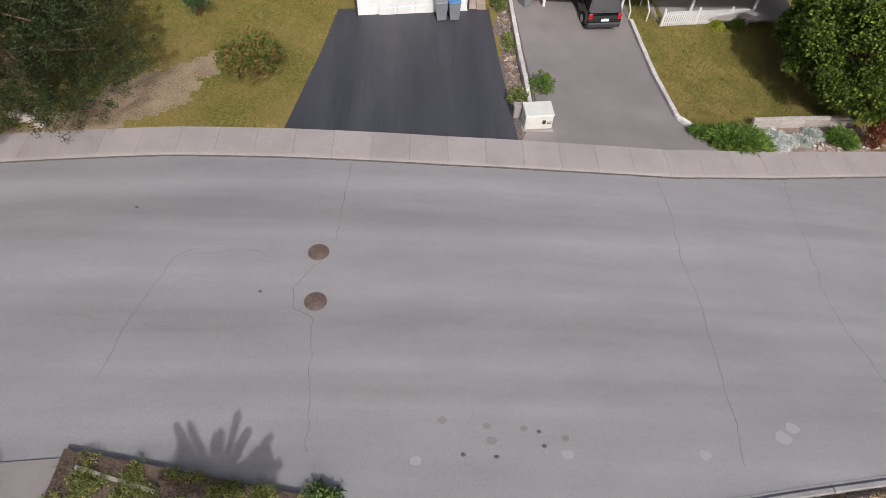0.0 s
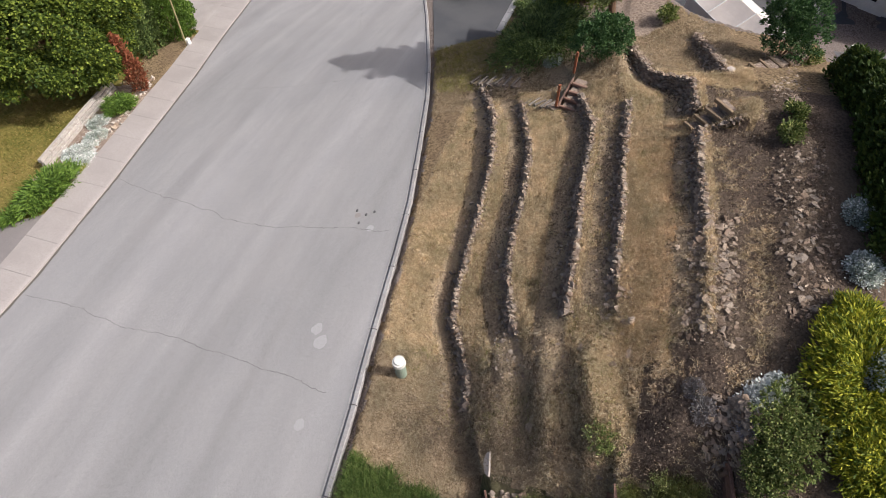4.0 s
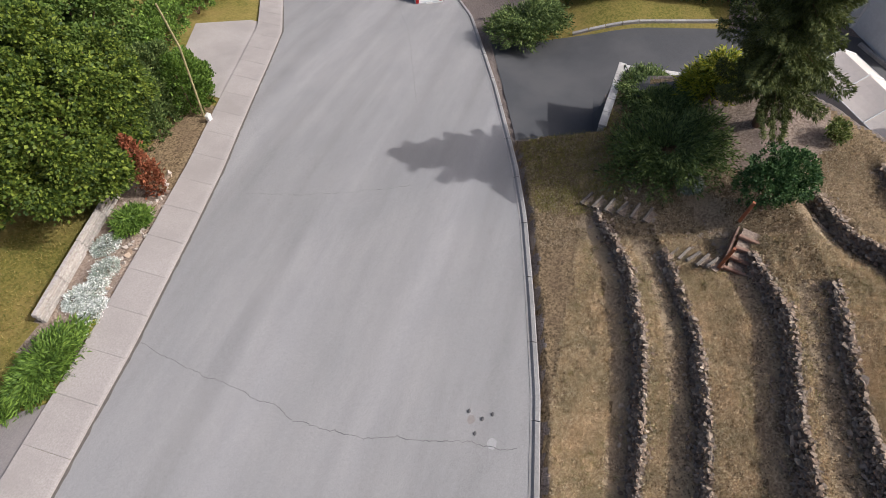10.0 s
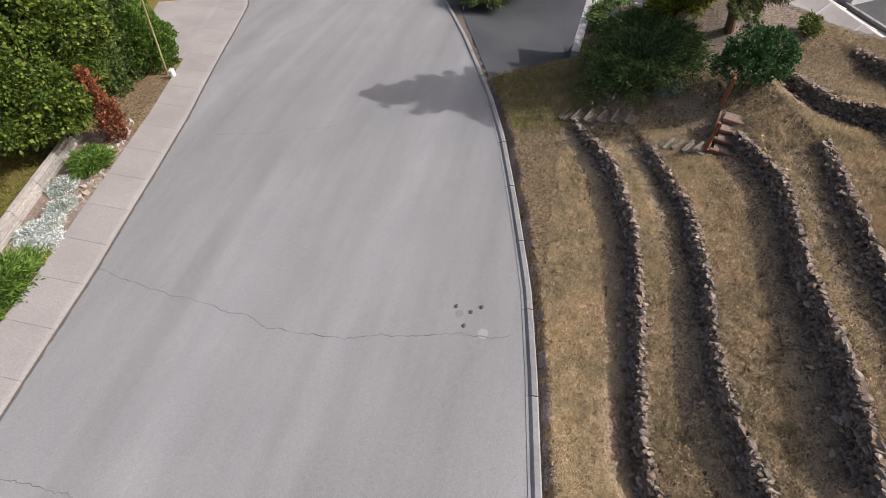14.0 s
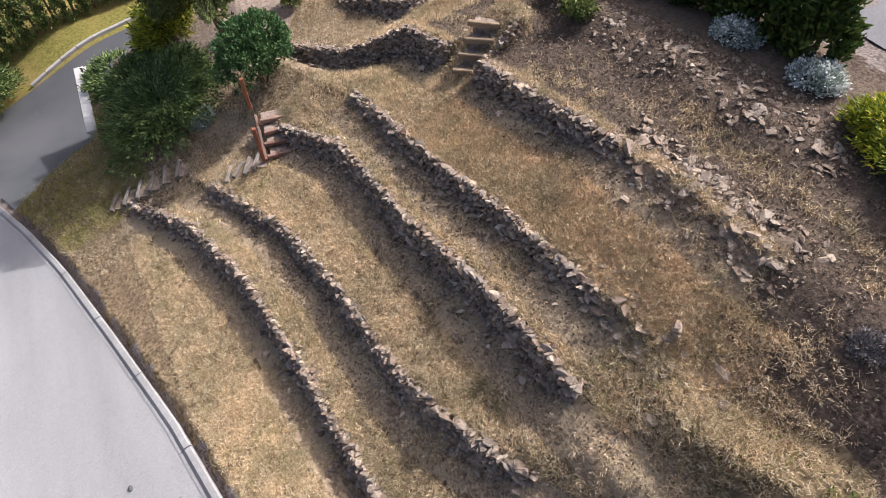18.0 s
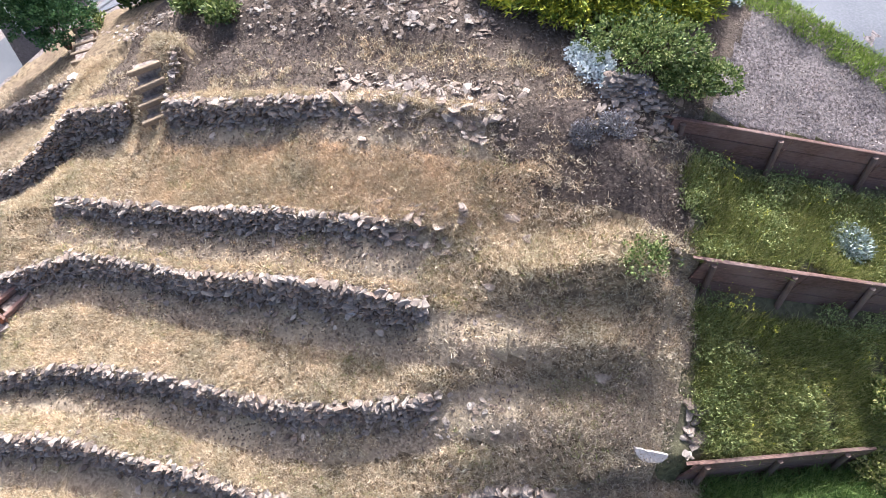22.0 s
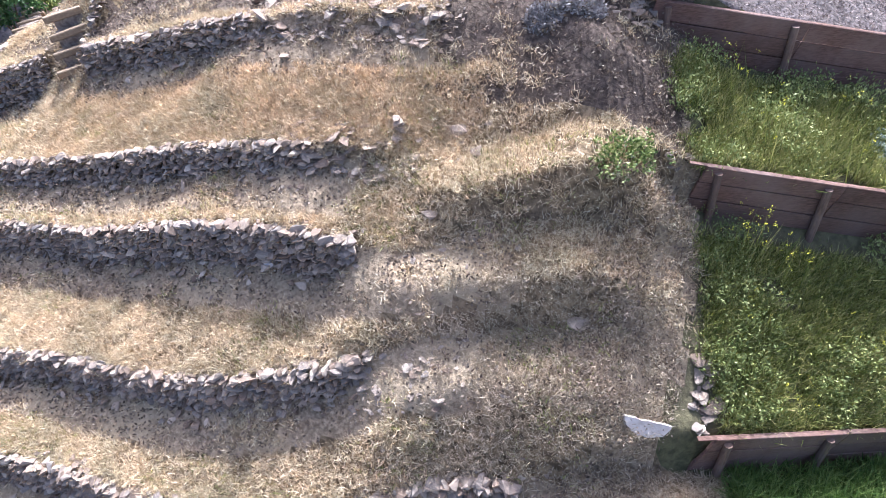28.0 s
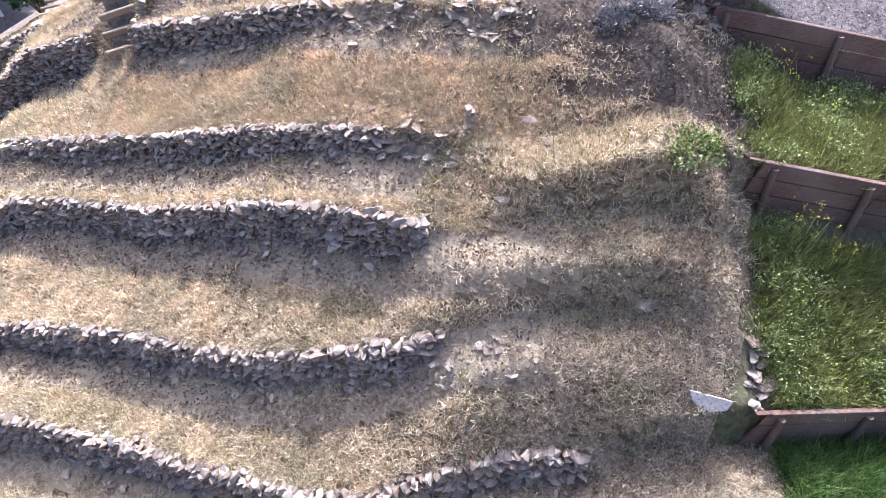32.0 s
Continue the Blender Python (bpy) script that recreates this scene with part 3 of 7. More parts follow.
def fast_mesh(name, verts, k, mat, parent=None, label=""):
    """A mesh of separate faces with k corners each, from an array."""
    me = bpy.data.meshes.new(name)
    n = len(verts)
    f = n // k
    me.vertices.add(n)
    me.vertices.foreach_set("co", np.ascontiguousarray(verts, dtype=np.float32).ravel())
    me.loops.add(n)
    me.loops.foreach_set("vertex_index", np.arange(n, dtype=np.int32))
    me.polygons.add(f)
    me.polygons.foreach_set("loop_start", np.arange(0, n, k, dtype=np.int32))
    me.update(calc_edges=True)
    me.materials.append(mat)
    ob = new(name, me)
    if parent:
        ob.parent = parent
    if label:
        ob["label"] = label
    return ob


def unit(v):
    return v / (np.linalg.norm(v, axis=-1, keepdims=True) + 1e-9)


def leaves(c, d, per, length, width, spread, loose=0.7):
    """Corner array of diamond leaves: per leaves about each centre c, pointing along d loosely."""
    c = np.repeat(np.asarray(c, float), per, 0)
    d = np.repeat(np.asarray(d, float), per, 0)
    n = len(c)
    base = c + RNG.normal(0, 1, (n, 3)) * spread
    way = unit(d + RNG.normal(0, loose, (n, 3)))
    side = unit(np.cross(way, RNG.normal(0, 1, (n, 3))))
    ln = length * RNG.uniform(0.6, 1.3, (n, 1))
    wd = width * RNG.uniform(0.7, 1.3, (n, 1))
    return np.stack([base, base + way * ln * 0.45 + side * wd / 2, base + way * ln, base + way * ln * 0.45 - side * wd / 2], 1).reshape(-1, 3)


def blades(c, d, per, length, width, spread, loose=0.5, flat=0.0):
    """Corner array of thin pointed blades."""
    c = np.repeat(np.asarray(c, float), per, 0)
    d = np.repeat(np.asarray(d, float), per, 0)
    n = len(c)
    base = c + RNG.normal(0, 1, (n, 3)) * spread * np.array([1, 1, 0.0])
    way = unit(d + RNG.normal(0, loose, (n, 3)))
    side = unit(np.cross(way, np.array([0, 0, flat]) + RNG.normal(0, 1, (n, 3)) * (1 if flat == 0 else 0.45)))
    ln = length * RNG.uniform(0.5, 1.4, (n, 1))
    wd = width * RNG.uniform(0.7, 1.4, (n, 1))
    return np.stack([base - side * wd / 2, base + side * wd / 2, base + way * ln], 1).reshape(-1, 3)


def gz(x, y):
    return ground_z(x, y)


# ---- street: kerbs, pavement, covers, cracks ----
def sheet(name, corners, h, nu, nv, mat, label, zf=None, category="driveway"):
    """A ground-hugging patch between four corners (a, b, c, d round it), with a skirt."""
    a, b, c, d = [np.array(p, float) for p in corners]
    zf = zf or ground_z
    verts, faces = [], []
    for j in range(nv + 1):
        for i in range(nu + 1):
            u, v = i / nu, j / nv
            p = (a * (1 - u) + b * u) * (1 - v) + (d * (1 - u) + c * u) * v
            verts.append((p[0], p[1], zf(p[0], p[1]) + h))
    n = nu + 1
    for j in range(nv):
        for i in range(nu):
            faces.append((j * n + i, j * n + i + 1, (j + 1) * n + i + 1, (j + 1) * n + i))
    ob = mesh_object(name, verts, faces, mat, smooth_shade=True)
    return tagged(ob, label, category, kind="structure")


def profile_run(name, line, x0, x1, steps, prof, mat, parent):
    """A strip swept along a kerb line; prof holds (outward offset in y, height over the road)."""
    verts, faces, n = [], [], len(prof)
    for i in range(steps + 1):
        x = x0 + (x1 - x0) * i / steps
        y = line(x)
        for dy, h in prof:
            verts.append((x, y + dy, road_z(x, y + dy * 0.3) + h))
    for i in range(steps):
        for j in range(n - 1):
            q = i * n + j
            faces.append((q, q + 1, q + n + 1, q + n))
    faces.append(tuple(range(n)))
    faces.append(tuple(range(steps * n + n - 1, steps * n - 1, -1)))
    me = bpy.data.meshes.new(name)
    me.from_pydata(verts, [], faces)
    bm = bmesh.new()
    bm.from_mesh(me)
    bmesh.ops.recalc_face_normals(bm, faces=bm.faces[:])
    bm.to_mesh(me)
    bm.free()
    me.materials.append(mat)
    ob = new(name, me)
    ob.parent = parent
    return ob


kerb = thing("kerb", "rolled grey concrete kerb along the dry bank", "kerb", kind="structure")
for k in range(24):
    x0 = 0.4 + k * 2.4 if k < 24 else 0
    profile_run("kerb_stone", KERB_NEAR, x0 + 0.012, x0 + 2.388, 4, [(0.12, -0.10), (0.12, 0.006), (0.06, 0.014), (0.03, 0.05), (-0.01, 0.09), (-0.12, 0.11), (-0.15, 0.09), (-0.15, -0.12)], KERB, kerb)
sidewalk = thing("sidewalk", "pale concrete sidewalk slabs with a low kerb edge", "sidewalk", kind="structure")
for k in range(54):
    x0 = -30 + k * 1.5
    profile_run("slab", KERB_FAR, x0 + 0.004, x0 + 1.496, 2, [(-0.05, -0.12), (-0.04, 0.055), (0.02, 0.075), (0.10, 0.085), (1.44, 0.12), (1.46, 0.0)], CONCRETE, sidewalk)
gutter = strip("gutter_dirt", -30, 51, 0.25, [lambda x: KERB_FAR(x) - 0.13 + 0.05 * noise.noise((x * 3, 0, 0)), lambda x: KERB_FAR(x) + 0.01], [0.004, 0.012], JOINT)
tagged(gutter, "dark dirt line in the gutter", "gutter", kind="structure")


def crack(pts, width):
    """A thin dark wandering fissure lying on the road."""
    pts = [np.array(p, float) for p in pts]
    line = []
    for a, b in zip(pts, pts[1:]):
        n = max(3, int(np.linalg.norm(b - a) / 0.035))
        nrm = np.array([-(b - a)[1], (b - a)[0]]) / np.linalg.norm(b - a)
        for i in range(n):
            p = a + (b - a) * i / n
            p = p + nrm * (0.09 * noise.noise((p[0] * 1.7, p[1] * 1.7, 1)) + 0.05 * noise.noise((p[0] * 7, p[1] * 7, 2)) + 0.035 * noise.noise((p[0] * 23, p[1] * 23, 6)))
            line.append(p)
    width *= 0.55
    verts, faces = [], []
    for i, p in enumerate(line):
        q = line[min(i + 1, len(line) - 1)] - line[max(i - 1, 0)]
        nrm = np.array([-q[1], q[0]]) / (np.linalg.norm(q) + 1e-9)
        w = width * (0.35 + 1.1 * abs(noise.noise((p[0] * 3, p[1] * 3, 4))))
        for s in (-0.5, 0.5):
            v = p + nrm * w * s
            verts.append((v[0], v[1], road_z(v[0], v[1]) + 0.005))
    for i in range(len(line) - 1):
        faces.append((2 * i, 2 * i + 1, 2 * i + 3, 2 * i + 2))
    return mesh_object("crack", verts, faces, TAR, parent=road)


crack([(-3.7, 16.3), (-3.85, 13.8), (-3.9, 12.2), (-4.4, 11.2), (-5.05, 10.3), (-4.9, 9.5), (-4.3, 9.15), (-4.05, 6.9), (-3.9, 5.0)], 0.035)
crack([(-8.5, 11.9), (-9.0, 11.5), (-9.4, 10.2), (-9.7, 8.9), (-9.75, 8.0), (-10, 7.1)], 0.04)
crack([(-9.0, 11.5), (-6.6, 11.9), (-5.2, 11.0)], 0.02)
crack([(8.35, 16.2), (8.35, 14), (8.1, 11.9), (8.25, 10.2), (8.04, 8.3), (8.0, 7.0), (7.75, 4.7)], 0.04)
crack([(14.0, 17.6), (14.1, 16.9), (13.7, 14.8), (13.5, 13.1), (13.33, 11.8), (13.05, 11.3), (13.2, 9.25), (13.5, 7.7), (13.8, 6.5), (13.75, 5.7), (13.95, 5.2)], 0.04)
crack([(20.9, 17.2), (21.9, 13.4), (23, 11)], 0.025)
crack([(43, 19.1), (36, 15.5), (28.5, 12.6)], 0.022)
crack([(-12, 9.3), (-9.7, 9.0), (-7.5, 8.6)], 0.02)


def manhole(x, y):
    ob = thing("manhole_cover", "round rusty cast iron manhole cover set in the asphalt", "manhole cover", (x, y, road_z(x, y)), group="manhole covers")
    tilt = Euler((-0.109, 0.062, 0)).to_matrix().to_4x4()
    bm = bmesh.new()
    bmesh.ops.create_cone(bm, cap_ends=True, segments=36, radius1=0.36, radius2=0.35, depth=0.03, matrix=tilt)
    part("frame_ring", bm, IRON, ob)
    bm = bmesh.new()
    bmesh.ops.create_cone(bm, cap_ends=True, segments=36, radius1=0.32, radius2=0.315, depth=0.03, matrix=tilt @ Matrix.Translation((0, 0, 0.006)))
    lid = part("lid", bm, IRON, ob)
    bm = bmesh.new()
    for i in range(-5, 6):
        for j in range(-5, 6):
            if math.hypot(i, j) < 5.4:
                bmesh.ops.create_cube(bm, size=1, matrix=tilt @ Matrix.Translation((i * 0.053, j * 0.053, 0.024)) @ Matrix.Diagonal((0.034, 0.034, 0.012, 1)))
    part("tread_pattern", bm, IRON, lid)


manhole(-4.4, 11.75)
manhole(-4.25, 9.75)
patches = []
for x, y, r in [(-0.4, 5.9, .16), (0.8, 5.75, .14), (1.8, 5.7, .13), (2.9, 5.45, .14), (.9, 5.35, .18), (-1.1, 4.8, .2), (2.9, 5.0, .2), (6.7, 5.05, .22), (9.2, 5.6, .3), (9.6, 5.9, .25), (13.9, 5.9, .2), (14.4, 6.6, .16)]:
    r *= 0.8
    bm = bmesh.new()
    n = 14
    vs = [bm.verts.new((x + r * (1 + 0.35 * noise.noise((x + i, y, 1))) * math.cos(2 * math.pi * i / n), y + 0.8 * r * (1 + 0.35 * noise.noise((x, y + i, 2))) * math.sin(2 * math.pi * i / n), 0)) for i in range(n)]
    for v in vs:
        v.co.z = road_z(v.co.x, v.co.y) + 0.004
    bm.faces.new(vs)
    part("pale_patch", bm, ASPHALT_MID if r < 0.15 else surface("pale_scuff", (0.31, 0.295, 0.295), (0.39, 0.372, 0.37), 30) if not patches else patches[0], road)
    if r >= 0.15 and not patches:
        patches.append(bpy.data.materials["pale_scuff"])
for x, y in [(14.62, 6.7), (14.7, 6.06), (14.05, 6.4), (0.13, 4.95), (1.0, 4.9), (2.3, 5.2), (2.2, 5.6), (14.5, 6.3), (-6.0, 10.1), (-11, 13.8)]:
    pb = thing("pebble", "small dark stone lying on the road", "stone", (x, y, road_z(x, y)), group="pebbles on the road")
    bm = bmesh.new()
    bmesh.ops.create_icosphere(bm, subdivisions=1, radius=0.06, matrix=Matrix.Translation((0, 0, 0.02)) @ Matrix.Diagonal((1.2, 0.8, 0.5, 1)))
    part("lump", bm, TAR, pb)

# ---- drives ----
def lot_z(x, y):
    return road_z(x, y) + 0.10


sheet("driveway_1", [(-6.6, 17.75), (2.9, 17.7), (2.35, 28.2), (-5.3, 27.5)], 0.035, 20, 20, ASPHALT_SEALED, "freshly sealed black asphalt driveway before a garage", lot_z)
sheet("driveway_2", [(2.95, 17.7), (11.9, 17.95), (10.3, 20.3), (4.0, 20.3)], 0.04, 16, 5, ASPHALT_MID, "worn grey asphalt driveway beside a lawn", lot_z)
sheet("driveway_2_upper", [(4.0, 20.3), (10.3, 20.3), (9.9, 33), (3.55, 33)], 0.04, 14, 24, ASPHALT_MID, "worn grey asphalt driveway leading under a carport")
sheet("driveway_3", [(26.4, 21.05), (35.2, 23.7), (33.0, 27.0), (27.2, 24.6)], 0.045, 12, 8, CONCRETE, "pale concrete driveway between hedges")
sheet("side_drive", [(26.85, 7.75), (35.6, 10.7), (36.4, 5.5), (28.6, 4.6)], 0.02, 16, 10, ASPHALT_SIDE, "dark asphalt side drive joining the street", drive_z)
sheet("side_drive_yard", [(28.6, 4.6), (36.4, 5.5), (39.6, -6), (30.5, -6)], 0.02, 14, 14, ASPHALT_SIDE, "dark asphalt yard beside a white shelter")
sheet("side_drive_back", [(27.5, -6), (39.6, -6), (38.5, -16), (27.5, -16)], 0.02, 12, 12, ASPHALT_SIDE, "dark asphalt behind a white shelter")
sheet("upper_drive", [(3.4, -7.3), (7.3, -8.0), (6.2, -10.0), (2.8, -9.0)], 0.03, 8, 6, ASPHALT_PATH, "grey asphalt path above the yards")
sheet("upper_drive_middle", [(7.3, -8.0), (13.5, -9.0), (13.2, -12.0), (6.2, -10.0)], 0.03, 12, 6, ASPHALT_PATH, "grey asphalt path along the hedge")
sheet("upper_drive_pad", [(13.5, -9.0), (25, -8.6), (26.5, -14.0), (13.2, -12.0)], 0.03, 20, 8, ASPHALT_PATH, "grey asphalt parking pad above the terraces")
for x in (24.3, 22.6):
    st = thing("parking_stop", "white concrete parking stop on the asphalt pad", "parking stop", (x, -9.6, gz(x, -9.6) + 0.03), -50, group="parking stops")
    part("bar", prism([(-0.09, 0), (0.09, 0), (0.06, 0.14), (-0.06, 0.14)], 1.7), WHITE, st)

# ---- dry stone walls ----
def stone_mesh(i, edges=True):
    r = random.Random(i)
    bm = bmesh.new()
    for _ in range(12 if edges else 11):
        v = Vector((r.gauss(0, 1), r.gauss(0, 1), r.gauss(0, 1)))
        k = (abs(v.x) ** 4.5 + abs(v.y) ** 4.5 + abs(v.z) ** 4.5) ** (1 / 4.5)
        bm.verts.new(v / k * r.uniform(0.8, 1.12))
    bmesh.ops.convex_hull(bm, input=bm.verts[:])
    for v in [v for v in bm.verts if not v.link_faces]:
        bm.verts.remove(v)
    if edges:
        bmesh.ops.bevel(bm, geom=bm.edges[:], offset=0.05, segments=1, affect="EDGES")
    bmesh.ops.triangulate(bm, faces=bm.faces[:])
    bmesh.ops.scale(bm, vec=(0.9, 0.9, 0.9), verts=bm.verts[:])
    me = bpy.data.meshes.new("stone")
    bm.to_mesh(me)
    bm.free()
    me.materials.append(STONE)
    return me


STONES = [stone_mesh(i) for i in range(16)]
PALE_STONES = []
PLAIN = [stone_mesh(i + 40, False) for i in range(16)]


def joined_stones(name, mats, parent, label):
    """Many stones in one mesh; each keeps its own island."""
    verts, faces = [], []
    for k, m in enumerate(mats):
        me = PLAIN[k % 16]
        o = len(verts)
        a = np.array(m)
        co = np.array([v.co[:] for v in me.vertices]) @ a[:3, :3].T + a[:3, 3]
        verts.extend(map(tuple, co))
        faces.extend(tuple(o + i for i in p.vertices) for p in me.polygons)
    ob = mesh_object(name, verts, faces, RUBBLE, parent=parent)
    return tagged(ob, label, kind="stuff")


def stone_pose(x, y, z, sx, sy, sz, r, tilt=14):
    return pose(x, y, z, r.gauss(0, tilt), r.gauss(0, tilt), r.uniform(-25, 25)) @ Matrix.Diagonal((sx, sy, sz, 1))


def stone_wall(i, x0, x1, seed, label, rough=1.0):
    line, high = W[i]
    r = random.Random(seed)
    wall = thing("stone_wall", label, "stone wall", group="dry stone terrace walls")
    made = []
    x = x0
    while x < x1:
        h = high(x)
        slope = (line(x + 0.2) - line(x - 0.2)) / 0.4
        yaw = math.degrees(math.atan(slope))
        stepx = r.uniform(0.055, 0.105) * math.cos(math.radians(yaw))
        if h > 0.08:
            top = wall_top(i, x)
            z = top - h - 0.05
            while z < top + 0.01:
                big = 1.7 if r.random() < 0.1 else 1.0
                sz = r.uniform(0.022, 0.055) * big ** 0.5
                sx = r.uniform(0.036, 0.10) * big
                f = (z - top + h) / max(h, 0.1)
                y = line(x) + 0.08 - 0.13 * f + r.gauss(0, 0.032 * rough)
                m = pose(x + r.uniform(-0.05, 0.05), y, z + sz * 0.6, r.gauss(0, 8), r.gauss(0, 9), yaw + r.gauss(0, 22)) @ Matrix.Diagonal((sx, r.uniform(0.06, 0.12), sz, 1))
                made.append((x, m))
                z += sz * 1.25
            for _ in range(2 if r.random() < 0.45 else 1):
                m = pose(x + r.uniform(-0.1, 0.1), line(x) - r.uniform(0.02, 0.28), top + r.uniform(-0.03, 0.03), r.gauss(0, 9), r.gauss(0, 9), r.uniform(0, 180)) @ Matrix.Diagonal((r.uniform(0.04, 0.12), r.uniform(0.04, 0.09), r.uniform(0.018, 0.036), 1))
                made.append((x, m))
            if r.random() < 0.5:
                yy = line(x) + r.uniform(0.12, 0.4)
                m = pose(x, yy, hill_z(x, yy) + 0.03, r.gauss(0, 16), r.gauss(0, 16), r.uniform(0, 180)) @ Matrix.Diagonal((r.uniform(0.04, 0.11), r.uniform(0.04, 0.09), 0.04, 1))
                made.append((x, m))
        x += stepx
    r.shuffle(made)
    made.sort(key=lambda q: abs(q[0] - 12.5) > 4.5)
    for k, (_, m) in enumerate(made[:300]):
        share("stone", STONES[k % 16], wall, m)
    if made[300:]:
        joined_stones("stones", [m for _, m in made[300:]], wall, "grey and brown field stones laid dry")
    return wall


stone_wall(0, 8.3, 22.8, 1, "lowest dry stone terrace wall above the grass strip")
stone_wall(1, 10.4, 20.9, 2, "second dry stone terrace wall on the slope")
stone_wall(2, 10.9, 20.9, 3, "third dry stone terrace wall with a tall tumbled end")
stone_wall(3, 11.9, 19.8, 4, "fourth dry stone terrace wall with loose capping stones")
stone_wall(4, 13.7, 17.5, 5, "upper dry stone terrace wall beside timber steps")
stone_wall(4, 18.6, 24.0, 6, "upper dry stone terrace wall curving round a bank")
stone_wall(5, 21.05, 25.0, 7, "short dry stone terrace wall on the bank top")


def stone_stack(xa, ya, xb, yb, h, seed, label):
    """A short run of flat stones laid in courses against the bank."""
    r = random.Random(seed)
    wall = thing("stone_wall", label, "stone wall", group="dry stone terrace walls")
    yaw = math.degrees(math.atan2(yb - ya, xb - xa))
    n = int(math.hypot(xb - xa, yb - ya) / 0.13)
    k = 0
    for j in range(int(h / 0.062)):
        for i in range(n + 1):
            u = (i + 0.5 * (j % 2) + r.uniform(-0.2, 0.2)) / n
            x, y = xa + (xb - xa) * u, ya + (yb - ya) * u - 0.035 * j
            z = gz(xa + (xb - xa) * u, ya + (yb - ya) * u + 0.05) + 0.02 + 0.062 * j
            share("stone", STONES[k % 16], wall, pose(x, y, z, r.gauss(0, 5), r.gauss(0, 5), yaw + r.gauss(0, 12)) @ Matrix.Diagonal((r.uniform(0.06, 0.12), r.uniform(0.07, 0.11), r.uniform(0.026, 0.042), 1)))
            k += 1
    return wall


stone_stack(7.7, -4.62, 8.75, -4.45, 0.42, 44, "stacked brown flat stones beside the top plank wall")


def rubble(label, boxes, seed, keep=120, proud=0.04):
    """Loose stones lying about: boxes of x0, x1, y0, y1, count, size."""
    r = random.Random(seed)
    heap = thing("rubble_heap", label, "rubble", group="loose stones on the slope")
    made = []
    for x0, x1, y0, y1, n, s in boxes:
        for _ in range(n):
            x, y = r.uniform(x0, x1), r.uniform(y0, y1)
            k = 0.62 * s * r.uniform(0.45, 1.6)
            made.append(pose(x, y, gz(x, y) + k * proud, r.gauss(0, 11), r.gauss(0, 11), r.uniform(0, 180)) @ Matrix.Diagonal((k, k * r.uniform(0.5, 0.9), k * r.uniform(0.15, 0.34), 1)))
    r.shuffle(made)
    for k, m in enumerate(made[:keep]):
        share("stone", STONES[k % 16], heap, m)
    if made[keep:]:
        joined_stones("stones", made[keep:], heap, "loose brown and grey stones")


rubble("tumbled stones where the upper wall has fallen", [(10.0, 14.0, -4.6, -3.5, 330, 0.11), (10.4, 13.7, -4.45, -3.6, 90, 0.20)], 21, 200)
rubble("flat brown rubble bank below the gold juniper", [(10.9, 16.6, -6.6, -5.3, 280, 0.10), (11.2, 15.6, -6.3, -5.4, 40, 0.18), (16.0, 20.4, -6.4, -5.7, 110, 0.12), (20.0, 23.6, -6.9, -5.8, 80, 0.10)], 22, 220)
rubble("loose stones at the end of the lowest wall", [(7.8, 10.0, 0.9, 1.7, 50, 0.09), (7.2, 8.6, 0.5, 1.2, 24, 0.09)], 23)
rubble("loose stones at the end of the second wall", [(9.0, 11.4, -0.1, 0.6, 45, 0.11)], 24)
rubble("loose stones at the end of the fourth wall", [(10.2, 12.3, -2.5, -1.85, 90, 0.12), (10.9, 12.4, -2.25, -1.9, 26, 0.19), (9.4, 10.4, -2.7, -2.1, 16, 0.11)], 25, proud=0.3)
rubble("stones beside the plank walls", [(6.2, 6.5, -1.05, -0.3, 40, 0.13), (6.95, 7.2, -2.9, -2.4, 8, 0.12), (7.6, 9.0, -4.9, -4.1, 110, 0.14)], 26, proud=0.3)
rubble("small stones scattered over the terraces", [(8, 21, -5.2, 2.5, 260, 0.055), (7.2, 10, -1.5, 2.5, 60, 0.07), (22, 26, -4.5, 2, 60, 0.07)], 27, 200)
rubble("stone edging beside the timber steps", [(17.3, 17.65, -4.7, -3.6, 60, 0.09)], 29)
rubble("stones along the earth bank lips", [(9.0, 10.8, -0.55, 0.25, 26, 0.085), (8.9, 10.9, -1.5, -0.95, 18, 0.075)], 30)
rubble("stones beside the low steps", [(21.5, 24, 2.2, 4.4, 60, 0.14), (20.8, 21.8, 0.3, 1.6, 50, 0.13)], 28)
